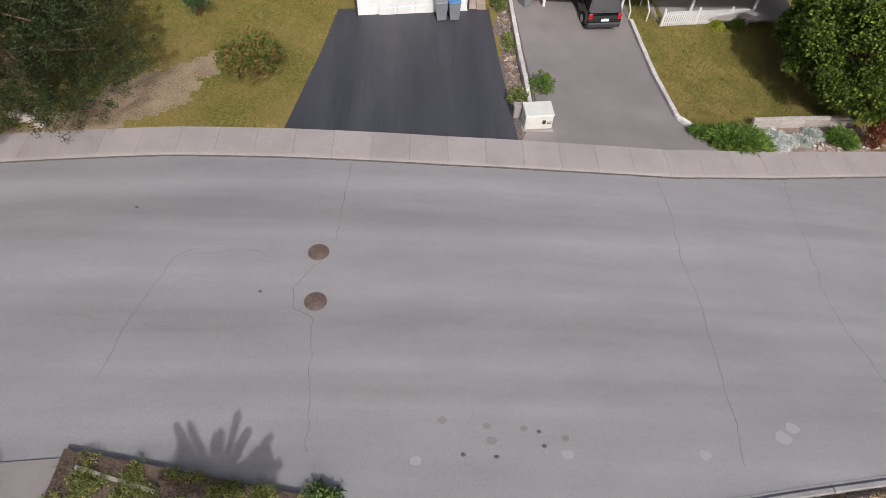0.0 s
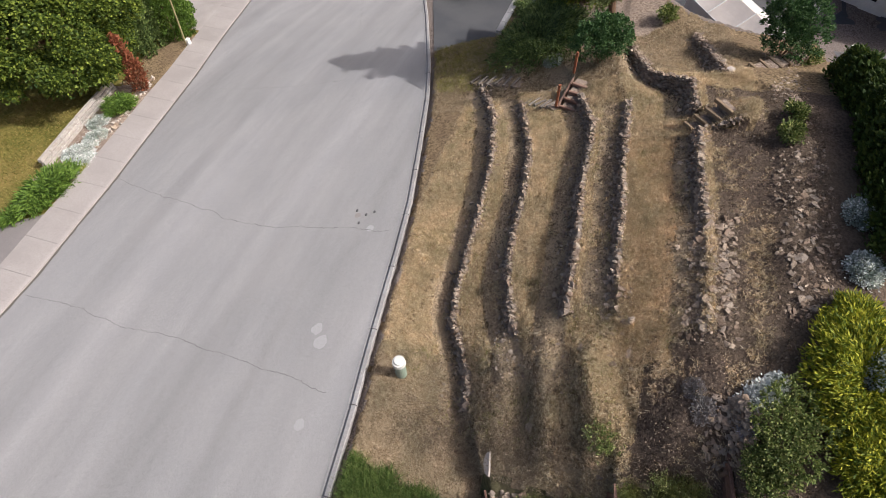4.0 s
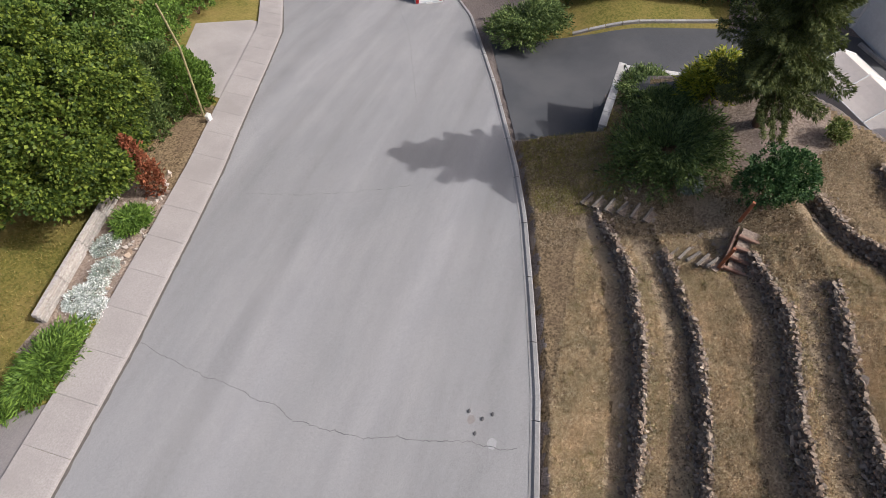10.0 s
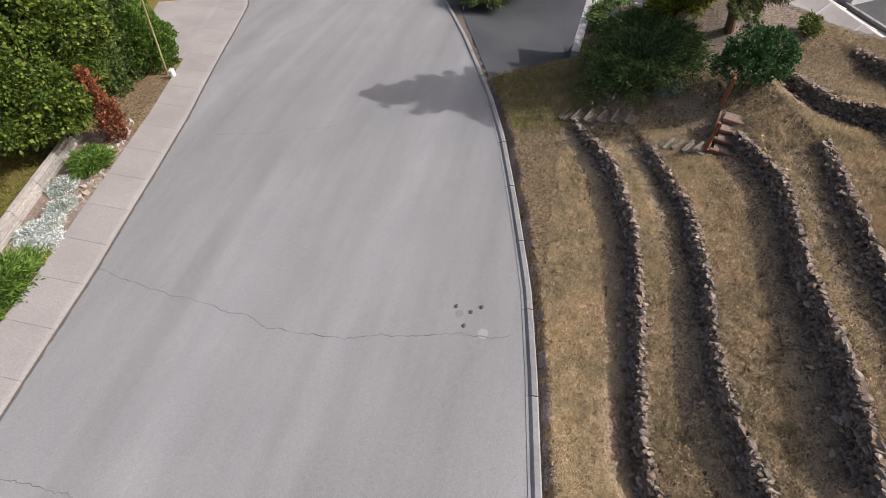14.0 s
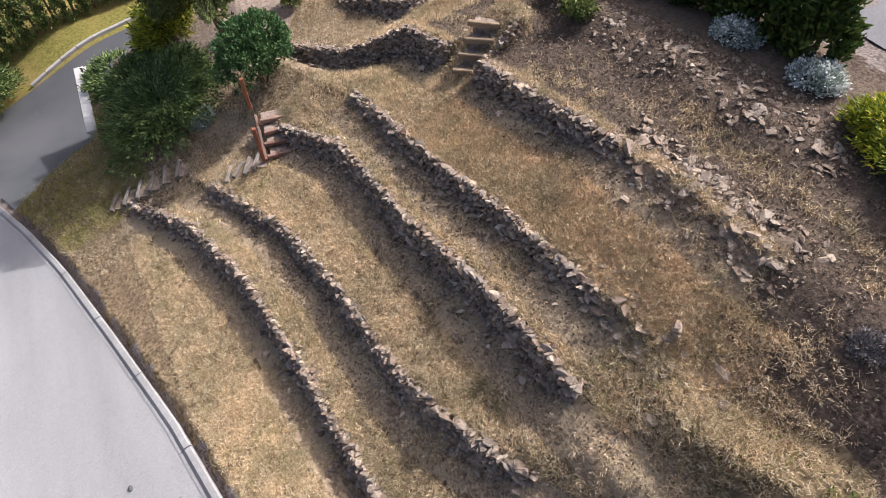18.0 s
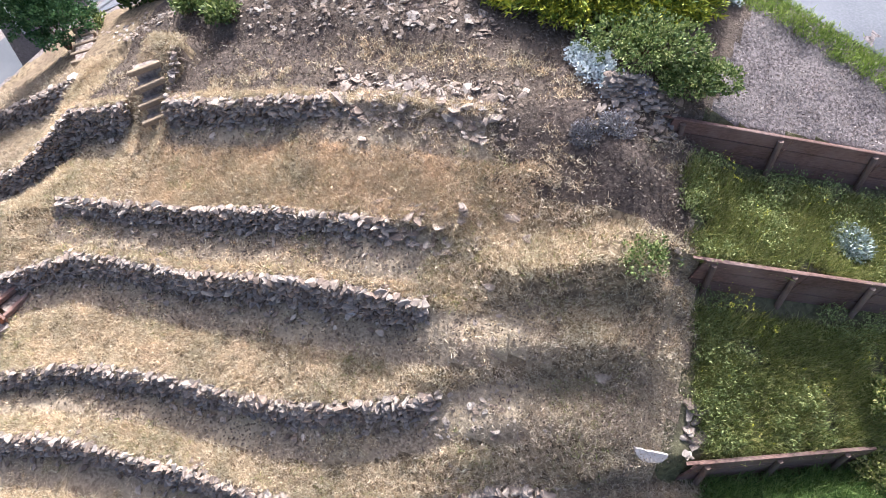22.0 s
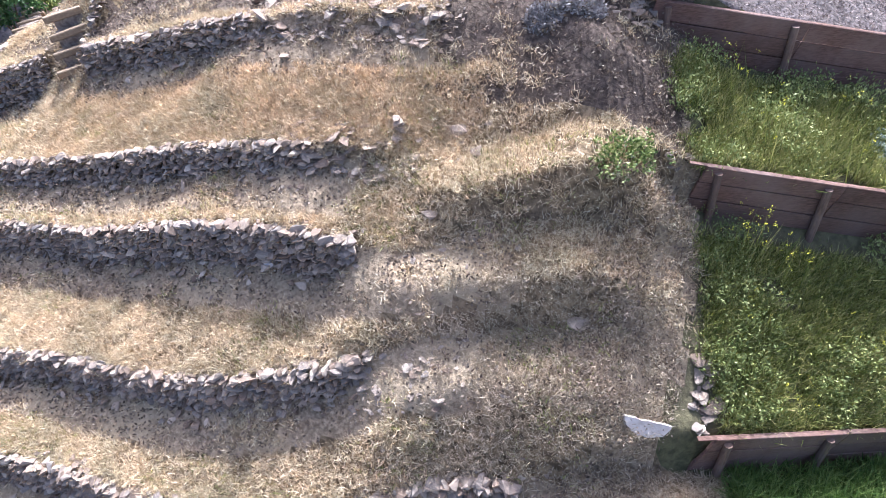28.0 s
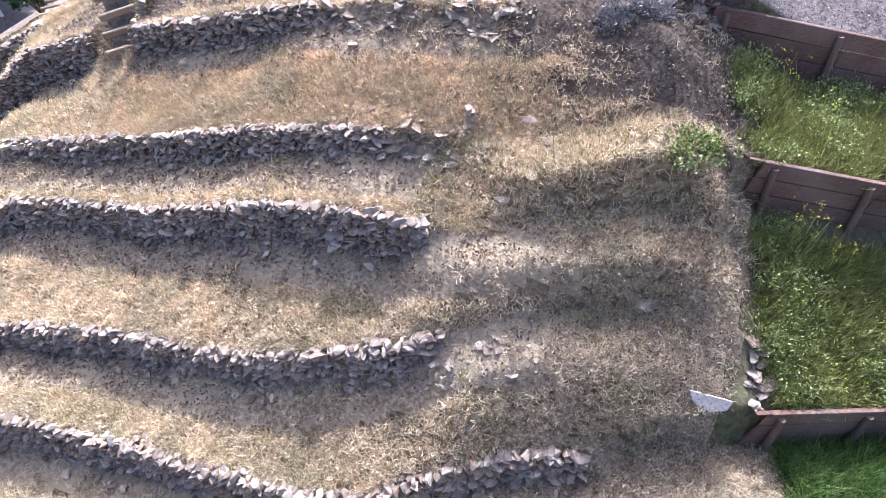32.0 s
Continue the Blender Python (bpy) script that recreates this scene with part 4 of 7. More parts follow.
for x, y, s, nm in [(10.96, 2.06, 0.36, "big tan boulder on the wall end"), (17.36, 2.42, 0.24, "pale grey block on the lowest wall"), (11.5, 0.5, 0.2, "white quartz stone on the wall end"), (12.3, -0.9, 0.26, "upright slab standing on the wall end"), (12.3, -2.0, 0.17, "white stone on the fourth wall"), (21.15, -4.58, 0.34, "white boulder at the end of the upper wall"), (12.76, -3.3, 0.17, "grey stone lying in the grass"), (9.82, -2.6, 0.24, "pale stone lying in the dry grass"), (9.94, -1.54, 0.18, "flat pale stone in the grass"), (7.9, -0.8, 0.22, "flat grey stone in the bare earth")]:
    s *= 0.62
    bo = thing("boulder", nm, "stone", (x, y, gz(x, y)), group="single stones")
    bm = bmesh.new()
    bmesh.ops.create_icosphere(bm, subdivisions=1, radius=1)
    for v in bm.verts:
        v.co *= 1 + 0.8 * noise.noise(v.co * 1.9 + Vector((x, y, 0)))
        v.co = Vector((v.co.x * s, v.co.y * s * 0.75, max(-0.1, v.co.z * s * 0.45 + s * 0.2)))
    pale = "white" in nm or "tan" in nm
    part("rock", bm, surface("pale_rock", (0.40, 0.34, 0.285), (0.60, 0.53, 0.47), 7, 1.0, 0.9, 0.2, (0.36, 0.29, 0.23), 0.6, 0.02) if pale and "pale_rock" not in bpy.data.materials else bpy.data.materials["pale_rock"] if pale else RUBBLE, bo)
cairn = thing("cairn", "small stack of flat stones on the broken wall", "cairn", (10.62, -2.52, gz(10.62, -2.52)))
for k, (w, h) in enumerate([(0.13, 0.035), (0.11, 0.04), (0.1, 0.035), (0.08, 0.03)]):
    share("stone", STONES[k + 3], cairn, pose(0.02 * k, 0, 0.03 + 0.05 * k, 4, 3, 40 * k) @ Matrix.Diagonal((w, w * 0.8, h, 1)))
slab = thing("broken_slab", "broken half-round white slab lying on the earth", "slab")
sx_, sy_ = gz(7.2, -0.1) - gz(6.7, -0.1), gz(6.95, 0.15) - gz(6.95, -0.35)
slab.matrix_basis = pose(6.97, -0.12, gz(6.97, -0.12) + 0.07, 0.8 * math.degrees(math.atan(sy_ / 0.5)), -0.6 * math.degrees(math.atan(sx_ / 0.5)), 12)
bm = bmesh.new()
arc = [((0.29 + 0.02 * noise.noise((a * 0.9, 3, 1))) * math.cos(a * math.pi / 20), 0.19 * math.sin(a * math.pi / 20) + 0.025 * noise.noise((a * 0.7, 8, 2))) for a in range(21)]
arc += [(-0.29 + 0.58 * k / 8, 0.02 * noise.noise((k * 1.3, 5, 4))) for k in range(1, 8)]
lo = [bm.verts.new((u, v, 0)) for u, v in arc]
hi = [bm.verts.new((u * 0.97, v * 0.97, 0.06)) for u, v in arc]
bm.faces.new(lo), bm.faces.new(hi)
for i in range(len(arc)):
    j = (i + 1) % len(arc)
    bm.faces.new((lo[i], lo[j], hi[j], hi[i]))
bmesh.ops.recalc_face_normals(bm, faces=bm.faces[:])
part("piece", bm, bpy.data.materials["pale_rock"], slab)

# ---- steps ----
def steps(p0, p1, n, width, mat, label, lift=0.0, stringers=True, twist=0.0):
    """Timber-edged earth steps climbing from p0 to p1."""
    a, b = np.array(p0, float), np.array(p1, float)
    yaw = math.degrees(math.atan2(b[1] - a[1], b[0] - a[0]))
    run = np.linalg.norm((b - a)[:2])
    rise = b[2] - a[2]
    st = thing("garden_steps", label, "steps", tuple(a), yaw, group="timber garden steps")
    for i in range(n):
        u = run * (i + 0.15) / n
        zt = rise * (i + 1) / n
        part("tread", box(0.10, width * random.uniform(0.86, 1.0), 0.12, (u, random.uniform(-0.04, 0.04), zt - 0.12 + lift), (random.uniform(-3, 3), 0, twist + random.uniform(-7, 7)), 0.015), mat, st)
        part("earth_fill", box(run / n * 0.95, width * 0.72, 0.3, (u + run / n * 0.55, 0, zt - 0.355 + lift), (0, 0, twist * 0.5)), SOIL, st)
    if stringers:
        for s in (-1, 1):
            bm = prism([(-0.05, -0.25), (run, rise - 0.35), (run, rise - 0.02), (-0.05, 0.08)], 0.06)
            for v in bm.verts:
                v.co.y += s * (width / 2 + 0.03)
            part("stringer", bm, mat, st)
    return st


steps((23.3, 4.7, gz(23.3, 4.7)), (22.2, 2.4, gz(22.2, 2.4) + 0.05), 6, 0.7, TIMBER_OLD, "old grey timber steps half buried in earth", -0.06, False)
steps((20.85, 1.95, gz(20.85, 2.1)), (20.35, 0.75, gz(20.3, 0.7) + 0.06), 5, 0.62, TIMBER_OLD, "pale weathered timber steps between terraces", 0.06, False, twist=-14)
rail_steps = steps((20.2, 0.35, gz(20.2, 0.4) + 0.02), (21.5, 0.05, gz(21.6, -0.1) + 0.15), 4, 0.7, STEPWOOD, "brown timber steps beside a stained post")
steps((17.66, -3.48, gz(17.66, -3.48) + 0.0), (18.15, -4.3, gz(18.2, -4.85) - 0.12), 4, 0.72, TIMBER, "yellow-brown timber steps through the upper wall", stringers=False, twist=22)
steps((21.6, -5.4, gz(21.6, -5.4)), (23.0, -7.0, gz(23.0, -7.0) + 0.45), 5, 0.62, TIMBER, "timber steps climbing to the parking pad", stringers=False)
part("post", box(0.09, 0.09, 1.05, (0.0, 0.45, 0), (0, 0, 0), 0.01), REDWOOD, rail_steps, "red-brown stained post")
part("post", box(0.09, 0.09, 0.95, (1.45, 0.45, 0.5), (0, 0, 0), 0.01), REDWOOD, rail_steps, "red-brown stained post")

# ---- neighbour's plank walls ----
def plank_wall(i, x0, x1, label, boards=3):
    line, top, drop = F[i]
    fw = thing("plank_wall", label, "retaining wall", group="plank retaining walls")
    n = 3 if i else 2
    posts = np.linspace(x1 - 0.35, x0 + 0.3, n + 1)
    bh = (drop + 0.08) / boards
    for k in range(n):
        xa, xb = posts[k + 1] - (0.3 if k == n - 1 else 0), posts[k] + (0.35 if k == 0 else 0)
        a = Vector((xa, line(xa) + 0.05, top(xa) - drop - 0.06))
        b = Vector((xb, line(xb) + 0.05, top(xb) - drop - 0.06))
        d = b - a
        yaw = math.degrees(math.atan2(d.y, d.x))
        pit = -math.degrees(math.atan2(d.z, math.hypot(d.x, d.y)))
        for j in range(boards):
            m = pose(*((a + b) / 2), 0, pit, yaw)
            bm = box(d.length - 0.01, 0.045, bh - 0.012, (0, 0, j * bh), (random.uniform(-2, 2), 0, 0), 0.006)
            bm.transform(m)
            part("plank", bm, PLANK, fw)
    for x in posts:
        y = line(x) + 0.12
        z = top(x) - drop - 0.15
        part("post", rod((x, y + 0.05, z - 0.1), (x, y - 0.02, z + drop + 0.13), 0.052, 0.047, 10), POSTWOOD, fw)
    a, b = posts[-1] - 0.3, posts[0] + 0.35
    va, vb = Vector((a, line(a) + 0.03, top(a) + 0.015)), Vector((b, line(b) + 0.03, top(b) + 0.015))
    d = vb - va
    bm = box(d.length, 0.06, 0.02, (0, 0, 0), (0, 0, 0), 0.005)
    bm.transform(pose(*((va + vb) / 2), 0, -math.degrees(math.atan2(d.z, math.hypot(d.x, d.y))), math.degrees(math.atan2(d.y, d.x))))
    part("cap_board", bm, PLANK, fw, "weathered cap board")


plank_wall(0, 3.4, 6.4, "brown plank retaining wall above lush grass")
plank_wall(1, 2.4, 6.95, "brown plank retaining wall with round posts between weeds")
plank_wall(2, 2.4, 7.85, "brown plank retaining wall below the gravel bank")

# ---- plants ----
def crown_points(n, rx, ry, rz, inner=0.55, low=-0.5):
    """Places and outward directions filling the shell of an egg."""
    d = unit(RNG.normal(0, 1, (n * 3, 3)))
    d = d[d[:, 2] > low][:n]
    r = RNG.uniform(inner, 1.0, (len(d), 1)) ** 0.6
    return d * r * np.array([rx, ry, rz]), d


def round_shrub(name, x, y, rx, ry, h, mat, label, clumps=150, per=22, leaf=0.11, category="bush", lumps=9, ground=None):
    z = gz(x, y) if ground is None else ground
    ob = thing(name, label, category, (x, y, z))
    pts, dirs = [], []
    c0, d0 = crown_points(lumps, rx * 0.55, ry * 0.55, h * 0.28, 0.8, -0.3)
    for c in list(c0) + [np.zeros(3)]:
        p, d = crown_points(max(8, clumps // (lumps + 1)), rx * 0.55, ry * 0.55, h * 0.36, 0.75, -0.6)
        pts.append(p + c)
        dirs.append(d)
    p, d = np.concatenate(pts) + np.array([0, 0, h * 0.5]), np.concatenate(dirs)
    p[:, 2] = np.maximum(p[:, 2], 0.03)
    fast_mesh("foliage", leaves(p, d + np.array([0, 0, 0.25]), per, leaf, leaf * 0.6, leaf * 0.55), 4, mat, ob)
    for k in range(5):
        a = k * 1.26
        part("stem", rod((0, 0, -0.1), (rx * 0.4 * math.cos(a), ry * 0.4 * math.sin(a), h * 0.55), 0.03, 0.012, 5), BARK, ob)
    return ob


def spreading_juniper(name, x, y, rx, ry, h, mat, label, arms=130, per=9, spray=0.13, ground=None, rise=0.35):
    """Arching branches from the middle, each set with feathery sprays."""
    z = gz(x, y) if ground is None else ground
    ob = thing(name, label, "bush", (x, y, z))
    cs, ds = [], []
    for k in range(arms):
        a = RNG.uniform(0, 2 * math.pi)
        reach = RNG.uniform(0.35, 1.0) ** 0.7
        tip = np.array([rx * reach * math.cos(a), ry * reach * math.sin(a), 0])
        tipz = h * (1 - 0.75 * reach ** 2) * RNG.uniform(0.7, 1.1)
        if ground is None:
            tipz += gz(x + tip[0], y + tip[1]) - z
        n = 11
        for i in range(3, n + 1):
            u = i / n
            p = tip * u
            p[2] = 0.05 + tipz * (u ** 0.8) + h * 0.25 * math.sin(math.pi * u) * (1 - u)
            cs.append(p)
            out = np.array([math.cos(a), math.sin(a), rise])
            ds.append(out)
    fast_mesh("foliage", leaves(np.array(cs), np.array(ds), per, spray * 1.5, spray * 0.35, spray * 0.55, 0.55), 4, mat, ob)
    for k in range(7):
        a = k * 0.9
        part("branch", rod((0, 0, -0.1), (rx * 0.6 * math.cos(a), ry * 0.6 * math.sin(a), h * 0.45), 0.035, 0.012, 5), BARK, ob)
    return ob


def spruce(x, y, h, r, mat, label, whorls=30, first=1.3, z=None, per=10, spray=0.17):
    z = gz(x, y) if z is None else z
    ob = thing("spruce_tree", label, "tree", (x, y, z))
    part("trunk", rod((0, 0, -0.2), (0, 0, h * 0.97), 0.21, 0.03, 10), BARK, ob)
    cs, ds = [], []
    for w in range(whorls):
        t = w / (whorls - 1)
        zz = first + (h - first) * t ** 0.95
        reach = r * (1 - t) ** 0.62 * (0.80 + 0.30 * math.sin(w * 2.1)) + 0.15
        if t < 0.12:
            reach *= 0.9
        n = 9 if t < 0.7 else 6
        for k in range(n):
            a = 2 * math.pi * (k + 0.37 * w) / n + RNG.uniform(-0.2, 0.2)
            L = reach * RNG.uniform(0.55, 1.18)
            m = max(3, int(L / 0.17))
            d = np.array([math.cos(a), math.sin(a), 0])
            s = np.array([-d[1], d[0], 0])
            for i in range(1, m + 1):
                u = i / m
                p = d * L * u
                p[2] = zz - 0.12 * L * u + 0.20 * L * u * u
                wide = 0.34 * L * u * (1.25 - u)
                for q in (-1, 0, 1):
                    cs.append(p + s * q * wide)
                    ds.append(d * 0.8 + s * q * 0.8 + np.array([0, 0, -0.10]))
            if k % 2 == 0:
                pa, pb = Vector((0, 0, zz)), Vector((d[0] * L * 0.8, d[1] * L * 0.8, zz - 0.02 * L))
                part("limb", rod(pa, pb, 0.03, 0.008, 4), BARK, ob)
    fast_mesh("needles", leaves(np.array(cs), np.array(ds), per, spray * 1.6, spray * 0.36, spray * 0.55, 0.42), 4, mat, ob)
    return ob


def broad_tree(x, y, h, rx, ry, rz, cz, mat, label, clumps=260, per=60, leaf=0.17, trunk=0.2, name="maple_tree"):
    z = gz(x, y)
    ob = thing(name, label, "tree", (x, y, z))
    part("trunk", rod((0, 0, -0.2), (0, 0, cz * 0.8), trunk, trunk * 0.6, 10), BARK, ob)
    for k in range(9):
        a = k * 0.7
        part("limb", rod((0, 0, cz * (0.5 + 0.03 * k)), (rx * 0.65 * math.cos(a), ry * 0.65 * math.sin(a), cz + rz * (0.1 + 0.05 * k)), trunk * 0.4, 0.03, 6), BARK, ob)
    boughs = max(24, clumps // 12)
    c0, d0 = crown_points(boughs, rx * 0.86, ry * 0.86, rz * 0.86, 0.82, -0.75)
    ci, di = crown_points(boughs // 2, rx * 0.6, ry * 0.6, rz * 0.62, 0.8, -0.5)
    c0, d0 = np.concatenate([c0, ci]), np.concatenate([d0, di])
    c0 = c0 * RNG.uniform(0.9, 1.12, (len(c0), 1)) + np.array([0, 0, cz])
    d = unit(np.repeat(d0, 9, 0) + np.array([0, 0, 0.35]) + RNG.normal(0, 0.75, (len(d0) * 9, 3)))
    c = np.repeat(c0, 9, 0) + d * np.repeat(RNG.uniform(0.42, 0.62, (len(c0), 1)), 9, 0) * min(1.0, rx / 3.2) * np.array([1, 1, 0.62])
    # each twig end is a rosette: a flat fan of leaves that droop outwards
    n = len(c)
    m = max(12, int(per * 0.95))
    tip = np.repeat(c, m, 0)
    ang, rad = RNG.uniform(0, 2 * math.pi, (n * m, 1)), RNG.uniform(0.0, 1.0, (n * m, 1)) ** 0.6
    fan = np.concatenate([np.cos(ang), np.sin(ang), 0 * ang], 1)
    size = np.repeat(RNG.uniform(0.22, 0.42, (n, 1)), m, 0) * leaf / 0.14
    cc = tip + fan * rad * size + np.concatenate([0 * ang, 0 * ang, 0.16 - 0.34 * rad ** 2], 1) * size / 0.3 + np.repeat(d, m, 0) * RNG.uniform(-0.1, 0.12, (n * m, 1))
    dd = fan * 0.8 + np.repeat(d, m, 0) * 0.45 + np.array([0, 0, -0.1])
    fast_mesh("crown", leaves(cc, dd, 1, leaf, leaf * 0.8, 0.02, 0.45), 4, mat, ob)
    return ob


def cedar(x, y, h, r, mat, label, z=None, name="cedar", group="cedar hedge", n=190, per=16):
    z = gz(x, y) if z is None else z
    ob = thing(name, label, "hedge", (x, y, z), group=group)
    t = RNG.uniform(0, 1, n)
    a = RNG.uniform(0, 2 * math.pi, n)
    rad = r * np.clip(1.15 - t ** 1.6 * 1.05, 0.08, 1) * RNG.uniform(0.75, 1.08, n) * (0.85 + 0.15 * np.sin(a * 3 + t * 9))
    c = np.stack([np.cos(a) * rad, np.sin(a) * rad, 0.08 + t * h * 0.97], -1)
    d = np.stack([np.cos(a) * 0.55, np.sin(a) * 0.55, np.full(n, 0.75)], -1)
    fast_mesh("foliage", leaves(c, d, per, 0.16, 0.075, 0.07, 0.4), 4, mat, ob)
    part("trunk", rod((0, 0, -0.1), (0, 0, h * 0.8), 0.06, 0.02, 6), BARK, ob)
    return ob


def flower_mound(x, y, rx, ry, h, label, petals=260, z=None, green=SILVER, category="flowering plant", name="flower_mound", mat=None):
    z = gz(x, y) if z is None else z
    ob = thing(name, label, category, (x, y, z))
    u = unit(RNG.normal(0, 1, (300, 3)))
    u[:, 2] = np.abs(u[:, 2])
    c = u * np.array([rx, ry, h])
    for i in range(len(c)):
        c[i, 2] += gz(x + c[i, 0], y + c[i, 1]) - z
    k = min(1.0, rx / 0.36)
    fast_mesh("leaves", leaves(c * 0.93, u, 9, 0.08 * k, 0.03 * k, 0.05 * k), 4, green, ob)
    if petals:
        k = RNG.integers(0, len(c), petals)
        fast_mesh("blossoms", leaves(c[k] + u[k] * 0.03, u[k] + np.array([0, 0, 0.5]), 5, 0.055, 0.045, 0.045), 4, mat or PETAL, ob)
    return ob


# the bank above the side drive
big_spruce = spruce(26.85, -0.4, 8.3, 2.4, SPRUCE, "tall dark spruce with a bare trunk foot on the bank", 16, 1.7, per=56, spray=0.085)
big_spruce.matrix_basis = pose(26.85, -0.4, gz(26.85, -0.4), -9, 0, 0) @ Matrix.Diagonal((1.15, 0.84, 1, 1))
spreading_juniper("juniper_bush", 25.4, 2.3, 2.6, 2.2, 1.15, JUNIPER, "wide dark green juniper sprawling over the bank", 230, 10, 0.13)
spreading_juniper("juniper_bush", 27.8, 2.6, 1.3, 1.2, 0.7, JUNIPER, "dark green juniper behind the concrete wall", 110, 10, 0.13)
spreading_juniper("juniper_bush", 29.3, 3.1, 1.7, 1.2, 0.6, JUNIPER, "dark green juniper spilling over the block wall", 190, 10, 0.12, ground=-2.5)
spreading_juniper("juniper_bush", 28.8, 1.0, 1.3, 1.2, 1.7, GOLD, "yellow-green juniper beside the spruce", 110, 9, 0.15)
round_shrub("round_shrub", 22.9, -0.35, 1.15, 1.15, 1.8, SHRUB, "dense dark green rounded shrub beside the steps", 520, 26, 0.09)
round_shrub("round_shrub", 23.5, -6.5, 1.1, 1.1, 2.2, SHRUB, "dense green shrub near the upper steps", 520, 26, 0.09)
flower_mound(23.9, 1.5, 0.45, 0.35, 0.25, "silvery ground cover below the juniper", 40)
round_shrub("low_shrub", 18.0, -5.9, 0.34, 0.32, 0.30, BRUSH, "small yellow-green shrub on the terrace top", 60, 18, 0.09)
round_shrub("low_shrub", 17.05, -5.85, 0.34, 0.34, 0.30, BRUSH, "small round green shrub on the terrace top", 60, 18, 0.09)
round_shrub("low_shrub", 23.1, -7.3, 0.45, 0.45, 0.4, BRUSH, "pale green low shrub near the steps", 60, 14, 0.09)
round_shrub("low_shrub", 26.3, -2.6, 0.5, 0.4, 0.5, BRUSH, "low weeds on the bank crest", 60, 14, 0.1)
for i in range(15):
    x = 13.0 + i * 0.62
    cedar(x, -7.55 - 0.035 * i * 1.0, 1.25 + 0.15 * math.sin(i * 1.7), 0.52, CEDAR, "clipped dark cedar in a hedge along the asphalt", n=150, per=15)
cedar(9.9, -8.3, 0.95, 0.55, CEDAR, "small brownish clipped cedar beside the path", group="cedar hedge", n=130, per=14)
# gold juniper corner
spreading_juniper("juniper_bush", 9.6, -6.7, 1.75, 1.1, 0.8, GOLD, "sprawling golden juniper with feathery tips", 300, 15, 0.085)
spreading_juniper("juniper_bush", 8.3, -6.9, 1.1, 0.8, 0.6, GOLD, "golden juniper beside the asphalt path", 170, 15, 0.085)
spreading_juniper("juniper_bush", 10.9, -6.7, 0.8, 0.6, 0.5, GOLD, "golden juniper reaching over the rubble", 120, 15, 0.085)
round_shrub("low_shrub", 8.45, -5.5, 1.05, 0.75, 0.55, BRUSH, "tangled green weeds below the golden juniper", 460, 18, 0.06, lumps=16)
round_shrub("low_shrub", 7.55, -5.2, 0.75, 0.5, 0.4, BRUSH, "dark green weeds over the plank wall end", 300, 18, 0.06, lumps=14)
round_shrub("low_shrub", 9.6, -8.0, 0.45, 0.35, 0.4, JUNIPER_GREEN, "low green plant behind the juniper", 50, 14, 0.08)
flower_mound(9.05, -5.0, 0.22, 0.24, 0.12, "white flowering snow-in-summer mound on silvery leaves", 330)
flower_mound(8.78, -4.74, 0.15, 0.2, 0.07, "silvery ground cover trailing below white flowers", 60)
flower_mound(9.32, -5.25, 0.20, 0.16, 0.12, "small white flowering mound on silvery leaves", 160)
flower_mound(9.85, -7.0, 0.5, 0.3, 0.85, "white flowers among the golden juniper", 330)
flower_mound(7.7, -7.35, 0.75, 0.22, 0.35, "white flower band at the path edge", 360)
flower_mound(12.5, -7.0, 0.4, 0.3, 0.3, "white and blue-grey flower mound near the hedge", 160)
flower_mound(14.2, -7.1, 0.45, 0.3, 0.3, "blue-grey flower mound below the hedge", 110)
flower_mound(8.3, -4.75, 0.22, 0.15, 0.07, "grey-violet lavender mound on bare earth", 0, green=LAVENDER)
flower_mound(8.5, -4.0, 0.26, 0.18, 0.03, "dry grey lavender mound on bare earth", 0, green=DRYLAVENDER)
flower_mound(8.95, -3.8, 0.22, 0.16, 0.025, "flattened dry lavender on bare earth", 0, green=DRYLAVENDER)
# yard weeds and blooms
round_shrub("low_shrub", 7.62, -2.3, 0.46, 0.44, 0.30, BRUSH, "straggly green weed bush at the yard edge", 170, 9, 0.045, lumps=18)
round_shrub("willow_shrub", 3.2, -2.5, 0.35, 0.4, 0.55, WEEDS, "pale green feathery bush in the weedy yard", 150, 12, 0.07, lumps=14)
round_shrub("willow_shrub", 3.05, -1.5, 0.35, 0.4, 0.55, WEEDS, "pale green feathery bush behind the plank wall", 150, 12, 0.07, lumps=12)
flower_mound(4.35, -4.3, 0.34, 0.24, 0.14, "silver-blue sage mound in tall grass", 0)
for x, y, n in [(6.1, -2.45, 60), (5.6, -2.4, 25), (6.6, -4.2, 22), (5.2, -4.4, 14), (4.5, -1.9, 16), (5.3, -0.9, 12), (6.0, -3.6, 16), (4.9, -3.6, 14), (3.8, -2.7, 16), (5.9, -1.6, 10)]:
    ob = thing("mustard_weed", "tall weed with small yellow flowers", "wildflower", (x, y, gz(x, y)), group="yellow wildflowers")
    n = max(6, int(n * 0.6))
    c = np.stack([RNG.normal(0, 0.16, n), RNG.normal(0, 0.12, n), RNG.uniform(0.35, 0.85, n)], -1)
    bl = fast_mesh("blossoms", leaves(c, np.tile([0, 0, 1.0], (n, 1)), 4, 0.02, 0.017, 0.016), 4, YELLOW, ob)
    tagged(bl, "tiny yellow flowers", kind="stuff")
    st = fast_mesh("stalks", blades(c * np.array([1, 1, 0]), np.tile([0, 0, 1.0], (n, 1)), 1, 0.65, 0.014, 0.02, 0.12), 3, WEEDS, ob)
    tagged(st, "thin green stalks", kind="stuff")


